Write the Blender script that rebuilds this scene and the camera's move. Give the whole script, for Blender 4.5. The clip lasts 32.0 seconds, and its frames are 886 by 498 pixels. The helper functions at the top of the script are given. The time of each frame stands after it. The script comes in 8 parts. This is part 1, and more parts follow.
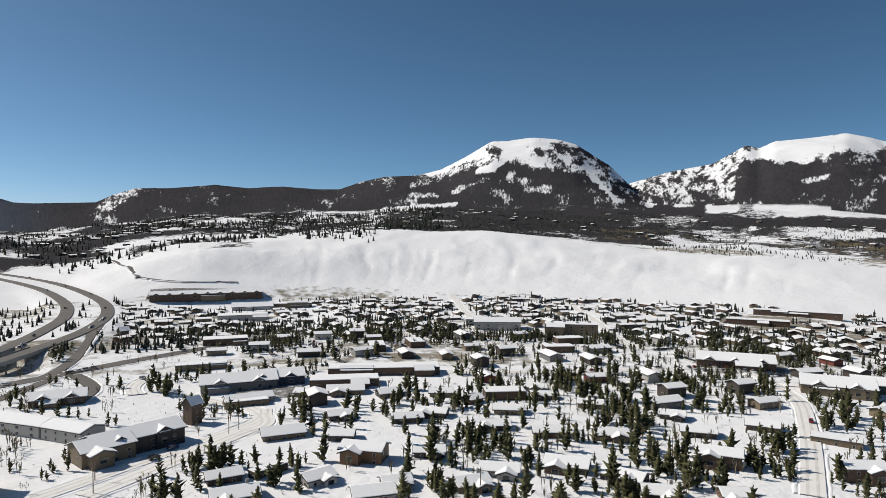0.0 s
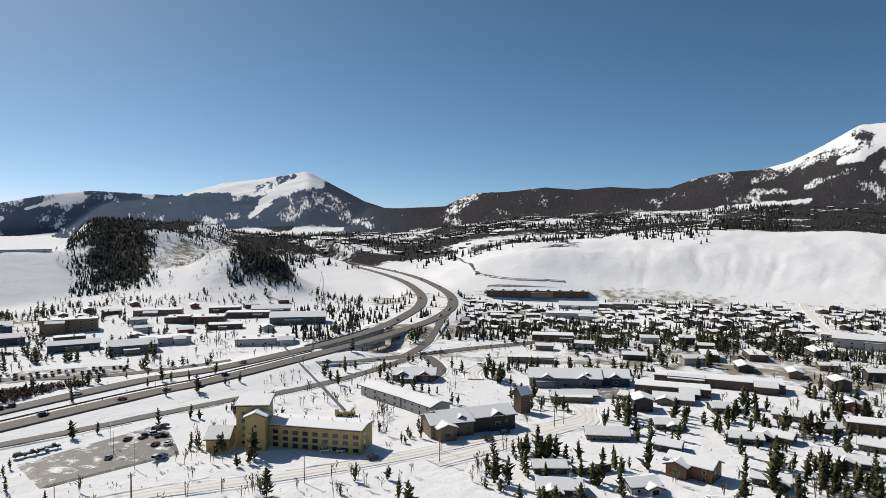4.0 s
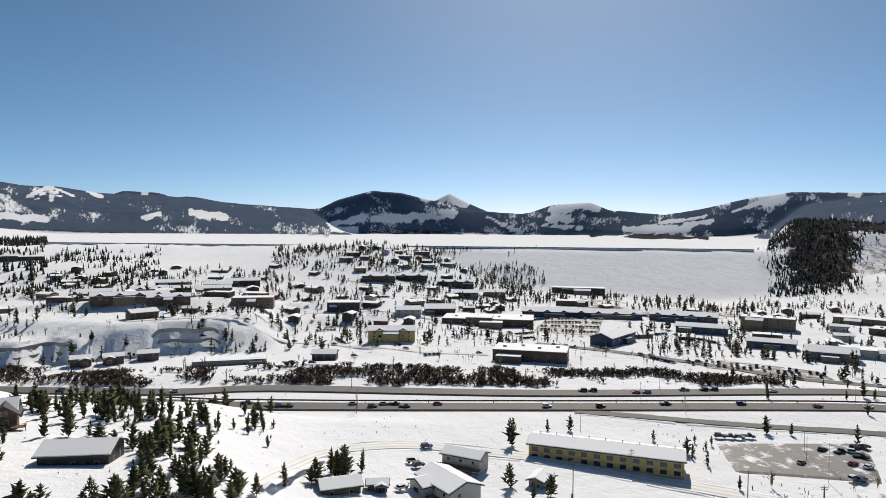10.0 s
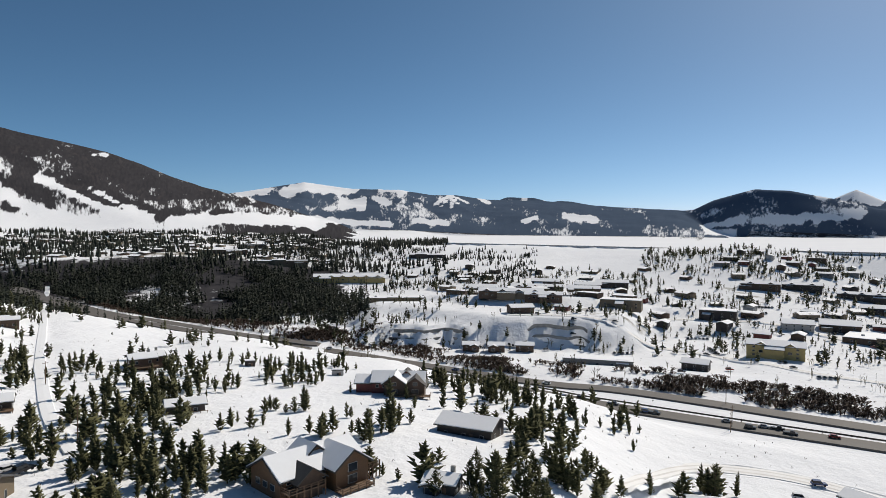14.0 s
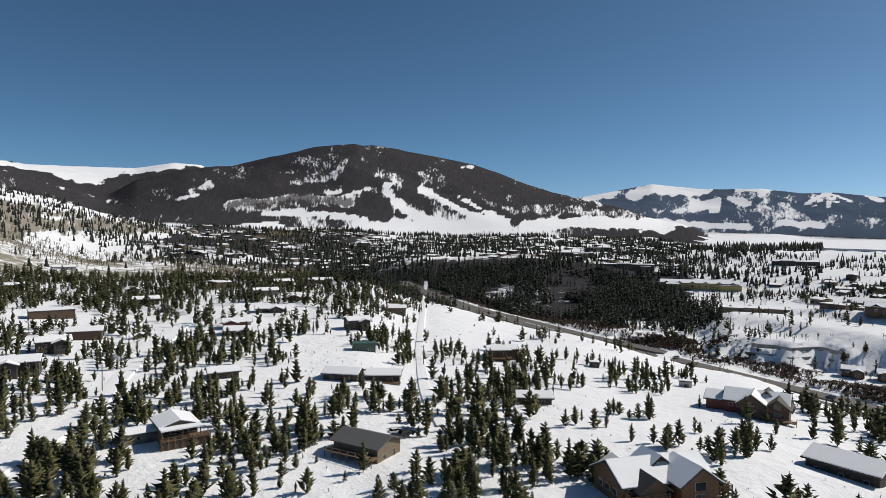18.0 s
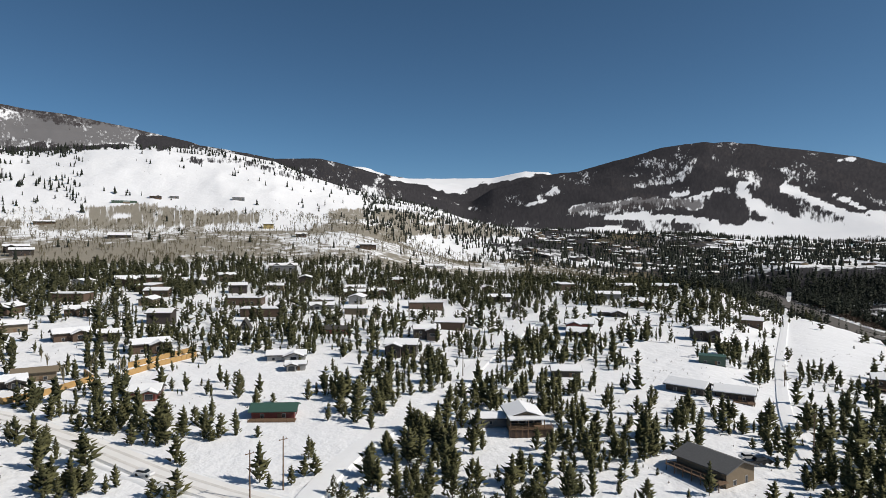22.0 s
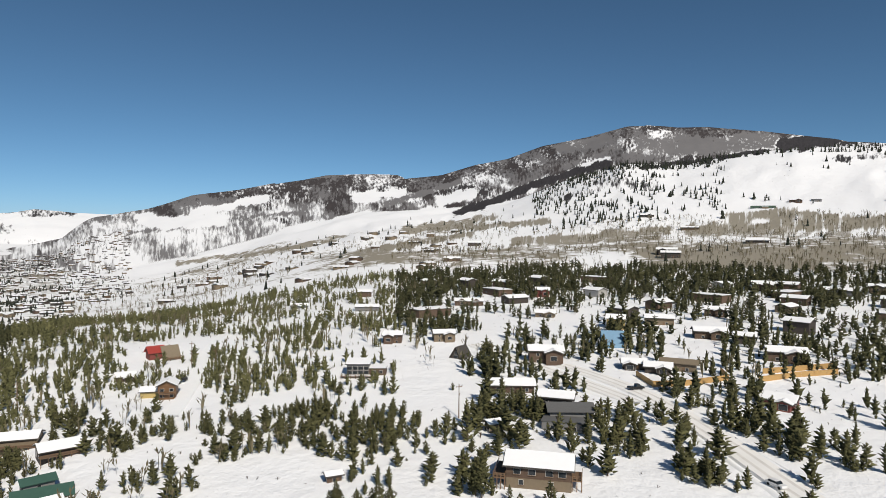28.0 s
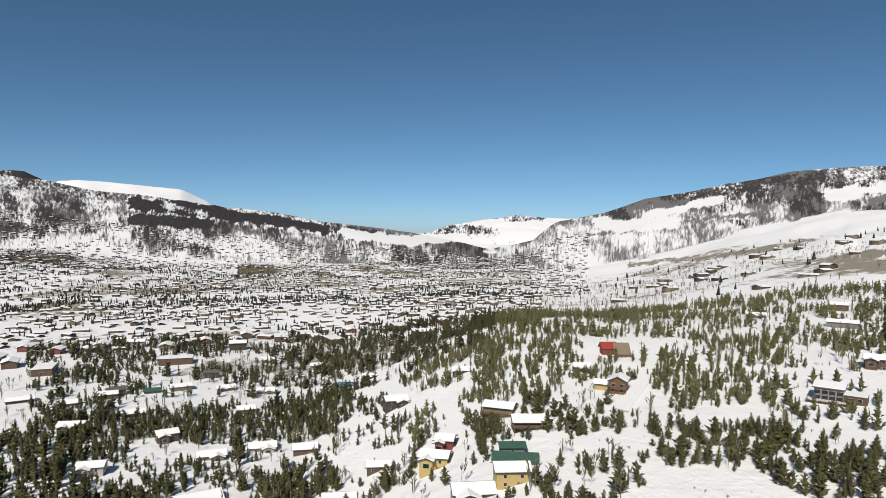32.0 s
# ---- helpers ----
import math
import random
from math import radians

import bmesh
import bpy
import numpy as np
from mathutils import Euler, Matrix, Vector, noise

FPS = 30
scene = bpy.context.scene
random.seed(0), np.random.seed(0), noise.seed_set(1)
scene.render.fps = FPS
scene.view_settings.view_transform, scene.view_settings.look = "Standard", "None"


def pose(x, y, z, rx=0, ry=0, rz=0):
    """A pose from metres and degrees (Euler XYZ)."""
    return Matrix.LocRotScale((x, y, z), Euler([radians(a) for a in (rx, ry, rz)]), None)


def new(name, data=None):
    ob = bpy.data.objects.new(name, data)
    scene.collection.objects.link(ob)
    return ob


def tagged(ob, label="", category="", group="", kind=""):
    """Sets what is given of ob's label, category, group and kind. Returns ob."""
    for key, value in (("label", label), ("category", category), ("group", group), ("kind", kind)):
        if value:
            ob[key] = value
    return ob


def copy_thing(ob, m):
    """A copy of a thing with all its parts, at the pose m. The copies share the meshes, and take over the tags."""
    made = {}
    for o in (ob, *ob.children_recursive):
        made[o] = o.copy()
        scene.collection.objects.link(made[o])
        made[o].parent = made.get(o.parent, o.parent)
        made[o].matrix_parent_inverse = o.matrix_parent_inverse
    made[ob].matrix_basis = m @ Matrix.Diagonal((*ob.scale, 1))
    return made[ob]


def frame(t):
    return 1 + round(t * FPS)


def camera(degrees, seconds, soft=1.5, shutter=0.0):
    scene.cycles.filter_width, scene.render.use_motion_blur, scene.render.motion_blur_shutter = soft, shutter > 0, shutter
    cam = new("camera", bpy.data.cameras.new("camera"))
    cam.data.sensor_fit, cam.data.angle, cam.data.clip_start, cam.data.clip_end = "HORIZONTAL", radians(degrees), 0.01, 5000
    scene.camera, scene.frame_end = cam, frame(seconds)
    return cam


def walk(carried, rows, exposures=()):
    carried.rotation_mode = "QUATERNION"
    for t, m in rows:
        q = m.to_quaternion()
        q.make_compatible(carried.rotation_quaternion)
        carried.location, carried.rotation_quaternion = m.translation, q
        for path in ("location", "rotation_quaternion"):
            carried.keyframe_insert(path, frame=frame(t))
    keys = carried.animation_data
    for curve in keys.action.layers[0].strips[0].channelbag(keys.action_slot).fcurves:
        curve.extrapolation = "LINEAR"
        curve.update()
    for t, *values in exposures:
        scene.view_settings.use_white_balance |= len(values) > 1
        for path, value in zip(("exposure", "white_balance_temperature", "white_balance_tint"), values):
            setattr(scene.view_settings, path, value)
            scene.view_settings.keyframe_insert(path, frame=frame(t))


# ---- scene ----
# ---- camera and walk: a drone that hovers over a mountain town and turns left on the spot ----
cam = camera(69.52, 32.0, soft=0.7)
PATH = [
    (0.0, pose(0, 0, 0, 88.460, -0.130, 0.000)),
    (0.5, pose(0, 0, 0, 88.450, -0.150, 3.360)),
    (1.0, pose(0, 0, 0, 88.440, -0.150, 6.860)),
    (1.5, pose(0, 0, 0, 88.410, -0.160, 10.310)),
    (2.0, pose(0, 0, 0, 88.400, -0.130, 13.880)),
    (2.5, pose(0, 0, 0, 88.430, -0.120, 17.670)),
    (4.5, pose(0, 0, 0, 88.420, -0.140, 32.940)),
    (5.0, pose(0, 0, 0, 88.400, -0.150, 37.810)),
    (5.5, pose(0, 0, 0, 88.400, -0.190, 43.010)),
    (6.0, pose(0, 0, 0, 88.370, -0.220, 48.390)),
    (6.5, pose(0, 0, 0, 88.350, -0.250, 53.530)),
    (7.0, pose(0, 0, 0, 88.340, -0.270, 58.510)),
    (7.5, pose(0, 0, 0, 88.320, -0.290, 63.480)),
    (8.0, pose(0, 0, 0, 88.320, -0.280, 68.350)),
    (8.5, pose(0, 0, 0, 88.300, -0.280, 73.330)),
    (9.0, pose(0, 0, 0, 88.310, -0.290, 77.800)),
    (9.5, pose(0, 0, 0, 88.310, -0.320, 82.110)),
    (10.0, pose(0, 0, 0, 88.280, -0.370, 86.180)),
    (10.5, pose(0, 0, 0, 88.260, -0.400, 90.410)),
    (11.0, pose(0, 0, 0, 88.240, -0.400, 94.440)),
    (11.5, pose(0, 0, 0, 88.240, -0.380, 98.220)),
    (12.0, pose(0, 0, 0, 88.250, -0.370, 102.120)),
    (12.5, pose(0, 0, 0, 88.270, -0.360, 106.050)),
    (13.0, pose(0, 0, 0, 88.270, -0.350, 110.110)),
    (13.5, pose(0, 0, 0, 88.300, -0.330, 114.320)),
    (14.0, pose(0, 0, 0, 88.300, -0.370, 118.430)),
    (14.5, pose(0, 0, 0, 88.270, -0.420, 122.730)),
    (15.0, pose(0, 0, 0, 88.310, -0.430, 126.720)),
    (15.5, pose(0, 0, 0, 88.320, -0.410, 130.720)),
    (17.5, pose(0, 0, 0, 88.370, -0.360, 145.210)),
    (18.0, pose(0, 0, 0, 88.410, -0.330, 148.750)),
    (18.5, pose(0, 0, 0, 88.460, -0.310, 152.180)),
    (19.0, pose(0, 0, 0, 88.460, -0.280, 155.640)),
    (19.5, pose(0, 0, 0, 88.470, -0.260, 159.200)),
    (20.0, pose(0, 0, 0, 88.470, -0.270, 162.910)),
    (20.5, pose(0, 0, 0, 88.510, -0.300, 166.910)),
    (21.0, pose(0, 0, 0, 88.550, -0.330, 170.960)),
    (21.5, pose(0, 0, 0, 88.570, -0.350, 174.890)),
    (22.0, pose(0, 0, 0, 88.580, -0.350, 178.800)),
    (22.5, pose(0, 0, 0, 88.610, -0.350, 182.680)),
    (23.0, pose(0, 0, 0, 88.590, -0.370, 186.320)),
    (23.5, pose(0, 0, 0, 88.610, -0.430, 190.380)),
    (24.0, pose(0, 0, 0, 88.630, -0.460, 194.610)),
    (24.5, pose(0, 0, 0, 88.660, -0.470, 199.090)),
    (26.5, pose(0, 0, 0, 88.640, -0.480, 217.400)),
    (27.0, pose(0, 0, 0, 88.640, -0.450, 222.240)),
    (27.5, pose(0, 0, 0, 88.650, -0.420, 227.180)),
    (28.0, pose(0, 0, 0, 88.660, -0.420, 231.890)),
    (28.5, pose(0, 0, 0, 88.670, -0.420, 236.620)),
    (29.0, pose(0, 0, 0, 88.660, -0.430, 241.550)),
    (29.5, pose(0, 0, 0, 88.640, -0.450, 246.700)),
    (30.0, pose(0, 0, 0, 88.640, -0.480, 251.810)),
    (30.5, pose(0, 0, 0, 88.630, -0.490, 256.710)),
    (31.0, pose(0, 0, 0, 88.630, -0.500, 261.810)),
    (31.5, pose(0, 0, 0, 88.610, -0.530, 266.660)),
    (32.0, pose(0, 0, 0, 88.570, -0.530, 270.810)),
]

walk(cam, PATH, [(0.0, -0.31, 6840, 9.5), (4.5, -0.28, 6860, 9.5), (9.0, -0.25, 6860, 9.5), (14.0, -0.33, 6780, 9.5), (19.0, -0.38, 6680, 9.5), (27.0, -0.34, 6880, 9.5), (32.0, -0.29, 6960, 9.5)])

# ---- light: clear winter noon ----
SUN_TURN, SUN_HEIGHT = 75.0, 40.0      # degrees left of the first view, degrees above the horizon
world = bpy.data.worlds.new("winter_sky")
world.use_nodes = True
scene.world = world
sky = world.node_tree.nodes.new("ShaderNodeTexSky")
sky.sky_type = 'NISHITA'
sky.sun_disc = False
sky.sun_elevation = radians(SUN_HEIGHT)
sky.sun_rotation = radians(-SUN_TURN)
sky.altitude = 2800
sky.air_density, sky.dust_density, sky.ozone_density = 0.6, 4.0, 1.2
back = world.node_tree.nodes["Background"]
back.inputs["Strength"].default_value = 0.122
teal = world.node_tree.nodes.new("ShaderNodeMix")
teal.data_type, teal.blend_type = 'RGBA', 'MULTIPLY'
teal.inputs[0].default_value, teal.inputs[7].default_value = 1.0, (0.60, 0.90, 0.97, 1)
world.node_tree.links.new(sky.outputs[0], teal.inputs[6])
# thin winter haze: where the sky pales it turns to a soft blue-white
split = world.node_tree.nodes.new("ShaderNodeSeparateColor")
world.node_tree.links.new(sky.outputs[0], split.inputs[0])
ratio = world.node_tree.nodes.new("ShaderNodeMath")
ratio.operation = 'DIVIDE'
world.node_tree.links.new(split.outputs[0], ratio.inputs[0])
world.node_tree.links.new(split.outputs[2], ratio.inputs[1])
pale = world.node_tree.nodes.new("ShaderNodeMapRange")
pale.inputs[1].default_value, pale.inputs[2].default_value = 0.34, 0.80
world.node_tree.links.new(ratio.outputs[0], pale.inputs[0])
white = world.node_tree.nodes.new("ShaderNodeMix")
white.data_type, white.blend_type = 'RGBA', 'MULTIPLY'
white.inputs[0].default_value, white.inputs[7].default_value = 1.0, (0.78, 0.86, 0.96, 1)
world.node_tree.links.new(sky.outputs[0], white.inputs[6])
blend = world.node_tree.nodes.new("ShaderNodeMix")
blend.data_type = 'RGBA'
world.node_tree.links.new(pale.outputs[0], blend.inputs[0])
world.node_tree.links.new(teal.outputs[2], blend.inputs[6])
world.node_tree.links.new(white.outputs[2], blend.inputs[7])
world.node_tree.links.new(blend.outputs[2], back.inputs["Color"])
sun = new("sun", bpy.data.lights.new("sun", 'SUN'))
sun.data.energy, sun.data.angle, sun.data.color = 5.0, radians(0.5), (1.0, 0.95, 0.88)
sun.matrix_world = pose(0, 0, 300, 90 - SUN_HEIGHT, 0, SUN_TURN - 180)

# ---- materials ----
def nodes_of(name):
    m = bpy.data.materials.new(name)
    m.use_nodes = True
    return m, m.node_tree.nodes, m.node_tree.links, m.node_tree.nodes["Principled BSDF"]


def mix_of(n, l, fac, a, b):
    mx = n.new("ShaderNodeMix")
    mx.data_type = 'RGBA'
    for i, v in ((0, fac), (6, a), (7, b)):
        if isinstance(v, (tuple, float)):
            mx.inputs[i].default_value = (*v, 1) if isinstance(v, tuple) else v
        else:
            l.new(v, mx.inputs[i])
    return mx.outputs[2]


def noise_of(n, l, scale, detail=4.0, rough=0.6, along=""):
    t = n.new("ShaderNodeTexNoise")
    t.inputs["Scale"].default_value, t.inputs["Detail"].default_value, t.inputs["Roughness"].default_value = scale, detail, rough
    if along:
        g = n.new("ShaderNodeAttribute")
        g.attribute_name = along
        l.new(g.outputs["Vector"], t.inputs["Vector"])
    else:
        g = n.new("ShaderNodeNewGeometry")
        l.new(g.outputs["Position"], t.inputs["Vector"])
    return t.outputs["Fac"]


def calc(n, l, op, a, b=0.0, clamp=False):
    c = n.new("ShaderNodeMath")
    c.operation, c.use_clamp = op, clamp
    for i, v in ((0, a), (1, b)):
        if isinstance(v, (int, float)):
            c.inputs[i].default_value = v
        else:
            l.new(v, c.inputs[i])
    return c.outputs[0]


def attr_of(n, name):
    a = n.new("ShaderNodeAttribute")
    a.attribute_name = name
    return a.outputs["Fac"]


def bump_of(n, l, bsdf, height, dist, strength=0.6):
    b = n.new("ShaderNodeBump")
    b.inputs["Distance"].default_value, b.inputs["Strength"].default_value = dist, strength
    l.new(height, b.inputs["Height"])
    l.new(b.outputs[0], bsdf.inputs["Normal"])


def plain(name, col, rough=0.7, vary=0.25, scale=1.5, metal=0.0, per_object=0.0):
    m, n, l, s = nodes_of(name)
    f = noise_of(n, l, scale)
    dark = tuple(c * (1 - vary) for c in col)
    out = mix_of(n, l, f, dark, tuple(min(1, c * (1 + vary)) for c in col))
    if per_object:
        oi = n.new("ShaderNodeObjectInfo")
        h = n.new("ShaderNodeHueSaturation")
        l.new(calc(n, l, 'MULTIPLY_ADD', oi.outputs["Random"], per_object), h.inputs["Value"])
        h.inputs["Value"].default_value = 1
        l.new(out, h.inputs["Color"])
        out = h.outputs[0]
    l.new(out, s.inputs["Base Color"])
    s.inputs["Roughness"].default_value, s.inputs["Metallic"].default_value = rough, metal
    return m


def ground_material():
    """Snow, with conifer woods, bare aspen and brush, rock and trodden earth where the land carries them."""
    m, n, l, s = nodes_of("snow_land")
    fine, big = noise_of(n, l, 0.35), noise_of(n, l, 0.008, 5.0)
    n1, n2, n3 = [noise_of(n, l, s1, d1, 0.6, "grain") for s1, d1 in ((0.0045, 4.0), (0.02, 4.0), (0.08, 3.0))]
    snow = mix_of(n, l, big, (0.80, 0.815, 0.84), (0.90, 0.905, 0.915))

    def broken(attr, a1, a2, a3, level, gain):
        gate = calc(n, l, 'MULTIPLY', attr, 4.0, True)
        gate = calc(n, l, 'MULTIPLY', gate, calc(n, l, 'SUBTRACT', 1.0, calc(n, l, 'MULTIPLY', attr_of(n, "rime"), 0.22)))
        v = calc(n, l, 'MULTIPLY', calc(n, l, 'SUBTRACT', n1, 0.5), a1)
        v = calc(n, l, 'ADD', v, calc(n, l, 'MULTIPLY', calc(n, l, 'SUBTRACT', n2, 0.5), a2))
        v = calc(n, l, 'ADD', v, calc(n, l, 'MULTIPLY', calc(n, l, 'SUBTRACT', n3, 0.5), a3))
        v = calc(n, l, 'ADD', attr, calc(n, l, 'MULTIPLY', v, gate))
        return calc(n, l, 'MULTIPLY', calc(n, l, 'SUBTRACT', v, level), gain, True)
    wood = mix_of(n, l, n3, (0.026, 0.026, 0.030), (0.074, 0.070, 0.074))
    # blue-grey haze of the far ranges, put into the colour of their woods
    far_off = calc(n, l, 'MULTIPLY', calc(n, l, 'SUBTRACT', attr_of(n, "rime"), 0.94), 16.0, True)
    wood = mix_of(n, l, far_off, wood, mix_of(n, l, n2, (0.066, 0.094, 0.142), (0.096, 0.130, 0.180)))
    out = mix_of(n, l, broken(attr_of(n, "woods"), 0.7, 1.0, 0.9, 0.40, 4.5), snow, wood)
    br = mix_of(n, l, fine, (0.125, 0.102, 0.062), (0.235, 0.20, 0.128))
    # far brush darker and greyer: trunks and the shade between them in one colour
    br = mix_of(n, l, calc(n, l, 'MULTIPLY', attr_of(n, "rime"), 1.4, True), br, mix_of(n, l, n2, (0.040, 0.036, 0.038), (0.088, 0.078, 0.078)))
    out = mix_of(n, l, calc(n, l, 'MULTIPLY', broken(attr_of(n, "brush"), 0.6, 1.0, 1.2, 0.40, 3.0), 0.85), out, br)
    l.new(out, s.inputs["Base Color"])
    s.inputs["Roughness"].default_value = 0.9
    s.inputs["Specular IOR Level"].default_value = 0.0
    relief = calc(n, l, 'ADD', fine, calc(n, l, 'MULTIPLY', noise_of(n, l, 0.055, 5.0, 0.65), 5.0))
    bump_of(n, l, s, relief, 0.6, 0.5)
    return m


LAND = ground_material()
ROAD = plain("asphalt_wet_salted", (0.118, 0.106, 0.094), 0.8, 0.35, 0.08)
STREET = plain("packed_snow_street", (0.83, 0.82, 0.80), 0.9, 0.10, 0.12)


def slush():
    m, n, l, s = nodes_of("slushy_asphalt")
    k = calc(n, l, 'MULTIPLY', calc(n, l, 'SUBTRACT', noise_of(n, l, 0.16, 5.0, 0.7), 0.52), 9.0, True)
    l.new(mix_of(n, l, k, mix_of(n, l, noise_of(n, l, 0.6), (0.12, 0.115, 0.11), (0.22, 0.21, 0.20)), (0.78, 0.79, 0.81)), s.inputs["Base Color"])
    s.inputs["Roughness"].default_value = 0.7
    return m


LOT = slush()
TRACK = plain("tyre_packed_slush", (0.70, 0.68, 0.65), 0.85, 0.25, 0.25)
SNOW = plain("roof_snow", (0.88, 0.89, 0.90), 0.8, 0.04, 0.6)
WALLS = {
    'brown': plain("stained_wood_siding", (0.095, 0.06, 0.04), 0.75, 0.3, 1.2),
    'dark': plain("dark_wood_siding", (0.050, 0.040, 0.035), 0.75, 0.3, 1.2),
    'red': plain("red_wood_siding", (0.17, 0.045, 0.035), 0.7, 0.25, 1.2),
    'tan': plain("tan_siding", (0.175, 0.135, 0.09), 0.75, 0.2, 1.2),
    'white': plain("pale_siding", (0.38, 0.37, 0.35), 0.7, 0.12, 1.2),
    'grey': plain("grey_siding", (0.17, 0.17, 0.17), 0.7, 0.2, 1.2),
    'yellow': plain("yellow_stucco", (0.42, 0.32, 0.13), 0.8, 0.15, 0.8),
    'log': plain("varnished_log", (0.15, 0.078, 0.036), 0.6, 0.35, 2.0),
    'green': plain("green_siding", (0.06, 0.10, 0.07), 0.7, 0.2, 1.2),
    'blue': plain("blue_metal_sheet", (0.07, 0.20, 0.34), 0.5, 0.15, 1.0),
    'navy': plain("navy_panel", (0.035, 0.05, 0.09), 0.6, 0.2, 1.0),
}
ROOFS = {
    'snow': plain("roof_shingle_dark", (0.06, 0.055, 0.05), 0.8, 0.3, 2.0),
    'grey': plain("roof_shingle_grey", (0.11, 0.11, 0.11), 0.8, 0.25, 2.0),
    'green': plain("roof_metal_green", (0.05, 0.11, 0.085), 0.5, 0.15, 1.0),
    'blue': plain("roof_metal_blue", (0.08, 0.22, 0.36), 0.45, 0.15, 1.0),
    'red': plain("roof_metal_red", (0.32, 0.045, 0.035), 0.5, 0.15, 1.0),
    'tan': plain("roof_shingle_tan", (0.20, 0.16, 0.11), 0.8, 0.2, 2.0),
}
GLASS = plain("window_glass", (0.02, 0.025, 0.03), 0.08, 0.2, 0.5)
TRIM = plain("painted_trim", (0.45, 0.43, 0.40), 0.6, 0.1, 1.0)
TIMBER = plain("weathered_timber", (0.16, 0.10, 0.06), 0.8, 0.3, 3.0)
FENCE = plain("cedar_fence", (0.42, 0.26, 0.10), 0.75, 0.25, 1.5)
BARK = plain("pine_bark", (0.10, 0.07, 0.05), 0.9, 0.3, 4.0)
STEEL = plain("galvanised_steel", (0.33, 0.34, 0.35), 0.45, 0.15, 1.0, 0.6)
CONCRETE = plain("concrete", (0.30, 0.29, 0.27), 0.85, 0.2, 0.6)
RUBBER = plain("tyre_rubber", (0.02, 0.02, 0.02), 0.9, 0.2, 4.0)
PAINTS = [plain("car_paint_" + n, c, 0.3, 0.05, 1.0) for n, c in (("black", (0.012, 0.012, 0.014)), ("white", (0.7, 0.7, 0.7)), ("silver", (0.32, 0.33, 0.34)), ("charcoal", (0.05, 0.05, 0.055)), ("red", (0.22, 0.02, 0.02)), ("blue", (0.03, 0.06, 0.16)))]


def foliage(name, a, b):
    m, n, l, s = nodes_of(name)
    g = n.new("ShaderNodeNewGeometry")
    oi = n.new("ShaderNodeObjectInfo")
    f = calc(n, l, 'ADD', calc(n, l, 'MULTIPLY', g.outputs["Random Per Island"], 0.7), calc(n, l, 'MULTIPLY', oi.outputs["Random"], 0.3))
    l.new(mix_of(n, l, f, a, b), s.inputs["Base Color"])
    s.inputs["Roughness"].default_value = 0.85
    s.inputs["Specular IOR Level"].default_value = 0.2
    return m


NEEDLE = foliage("pine_needles", (0.030, 0.034, 0.015), (0.120, 0.116, 0.052))
# spruce green lowered further: shade of the north slope put into the colour
NEEDLE_DARK = foliage("spruce_needles", (0.012, 0.016, 0.013), (0.038, 0.044, 0.030))
# NEEDLE dimmed by about a third: half-shaded crown sides put into the colour
NEEDLE_MID = foliage("fir_needles", (0.026, 0.030, 0.014), (0.085, 0.084, 0.040))
# paler yellow-green: young growth and the sun on that slope, both in the colour
NEEDLE_YOUNG = foliage("young_pine_needles", (0.060, 0.064, 0.026), (0.175, 0.168, 0.078))
TWIG = foliage("bare_aspen_twigs", (0.10, 0.085, 0.052), (0.23, 0.20, 0.13))
WILLOW = foliage("willow_twigs", (0.045, 0.030, 0.022), (0.115, 0.080, 0.058))

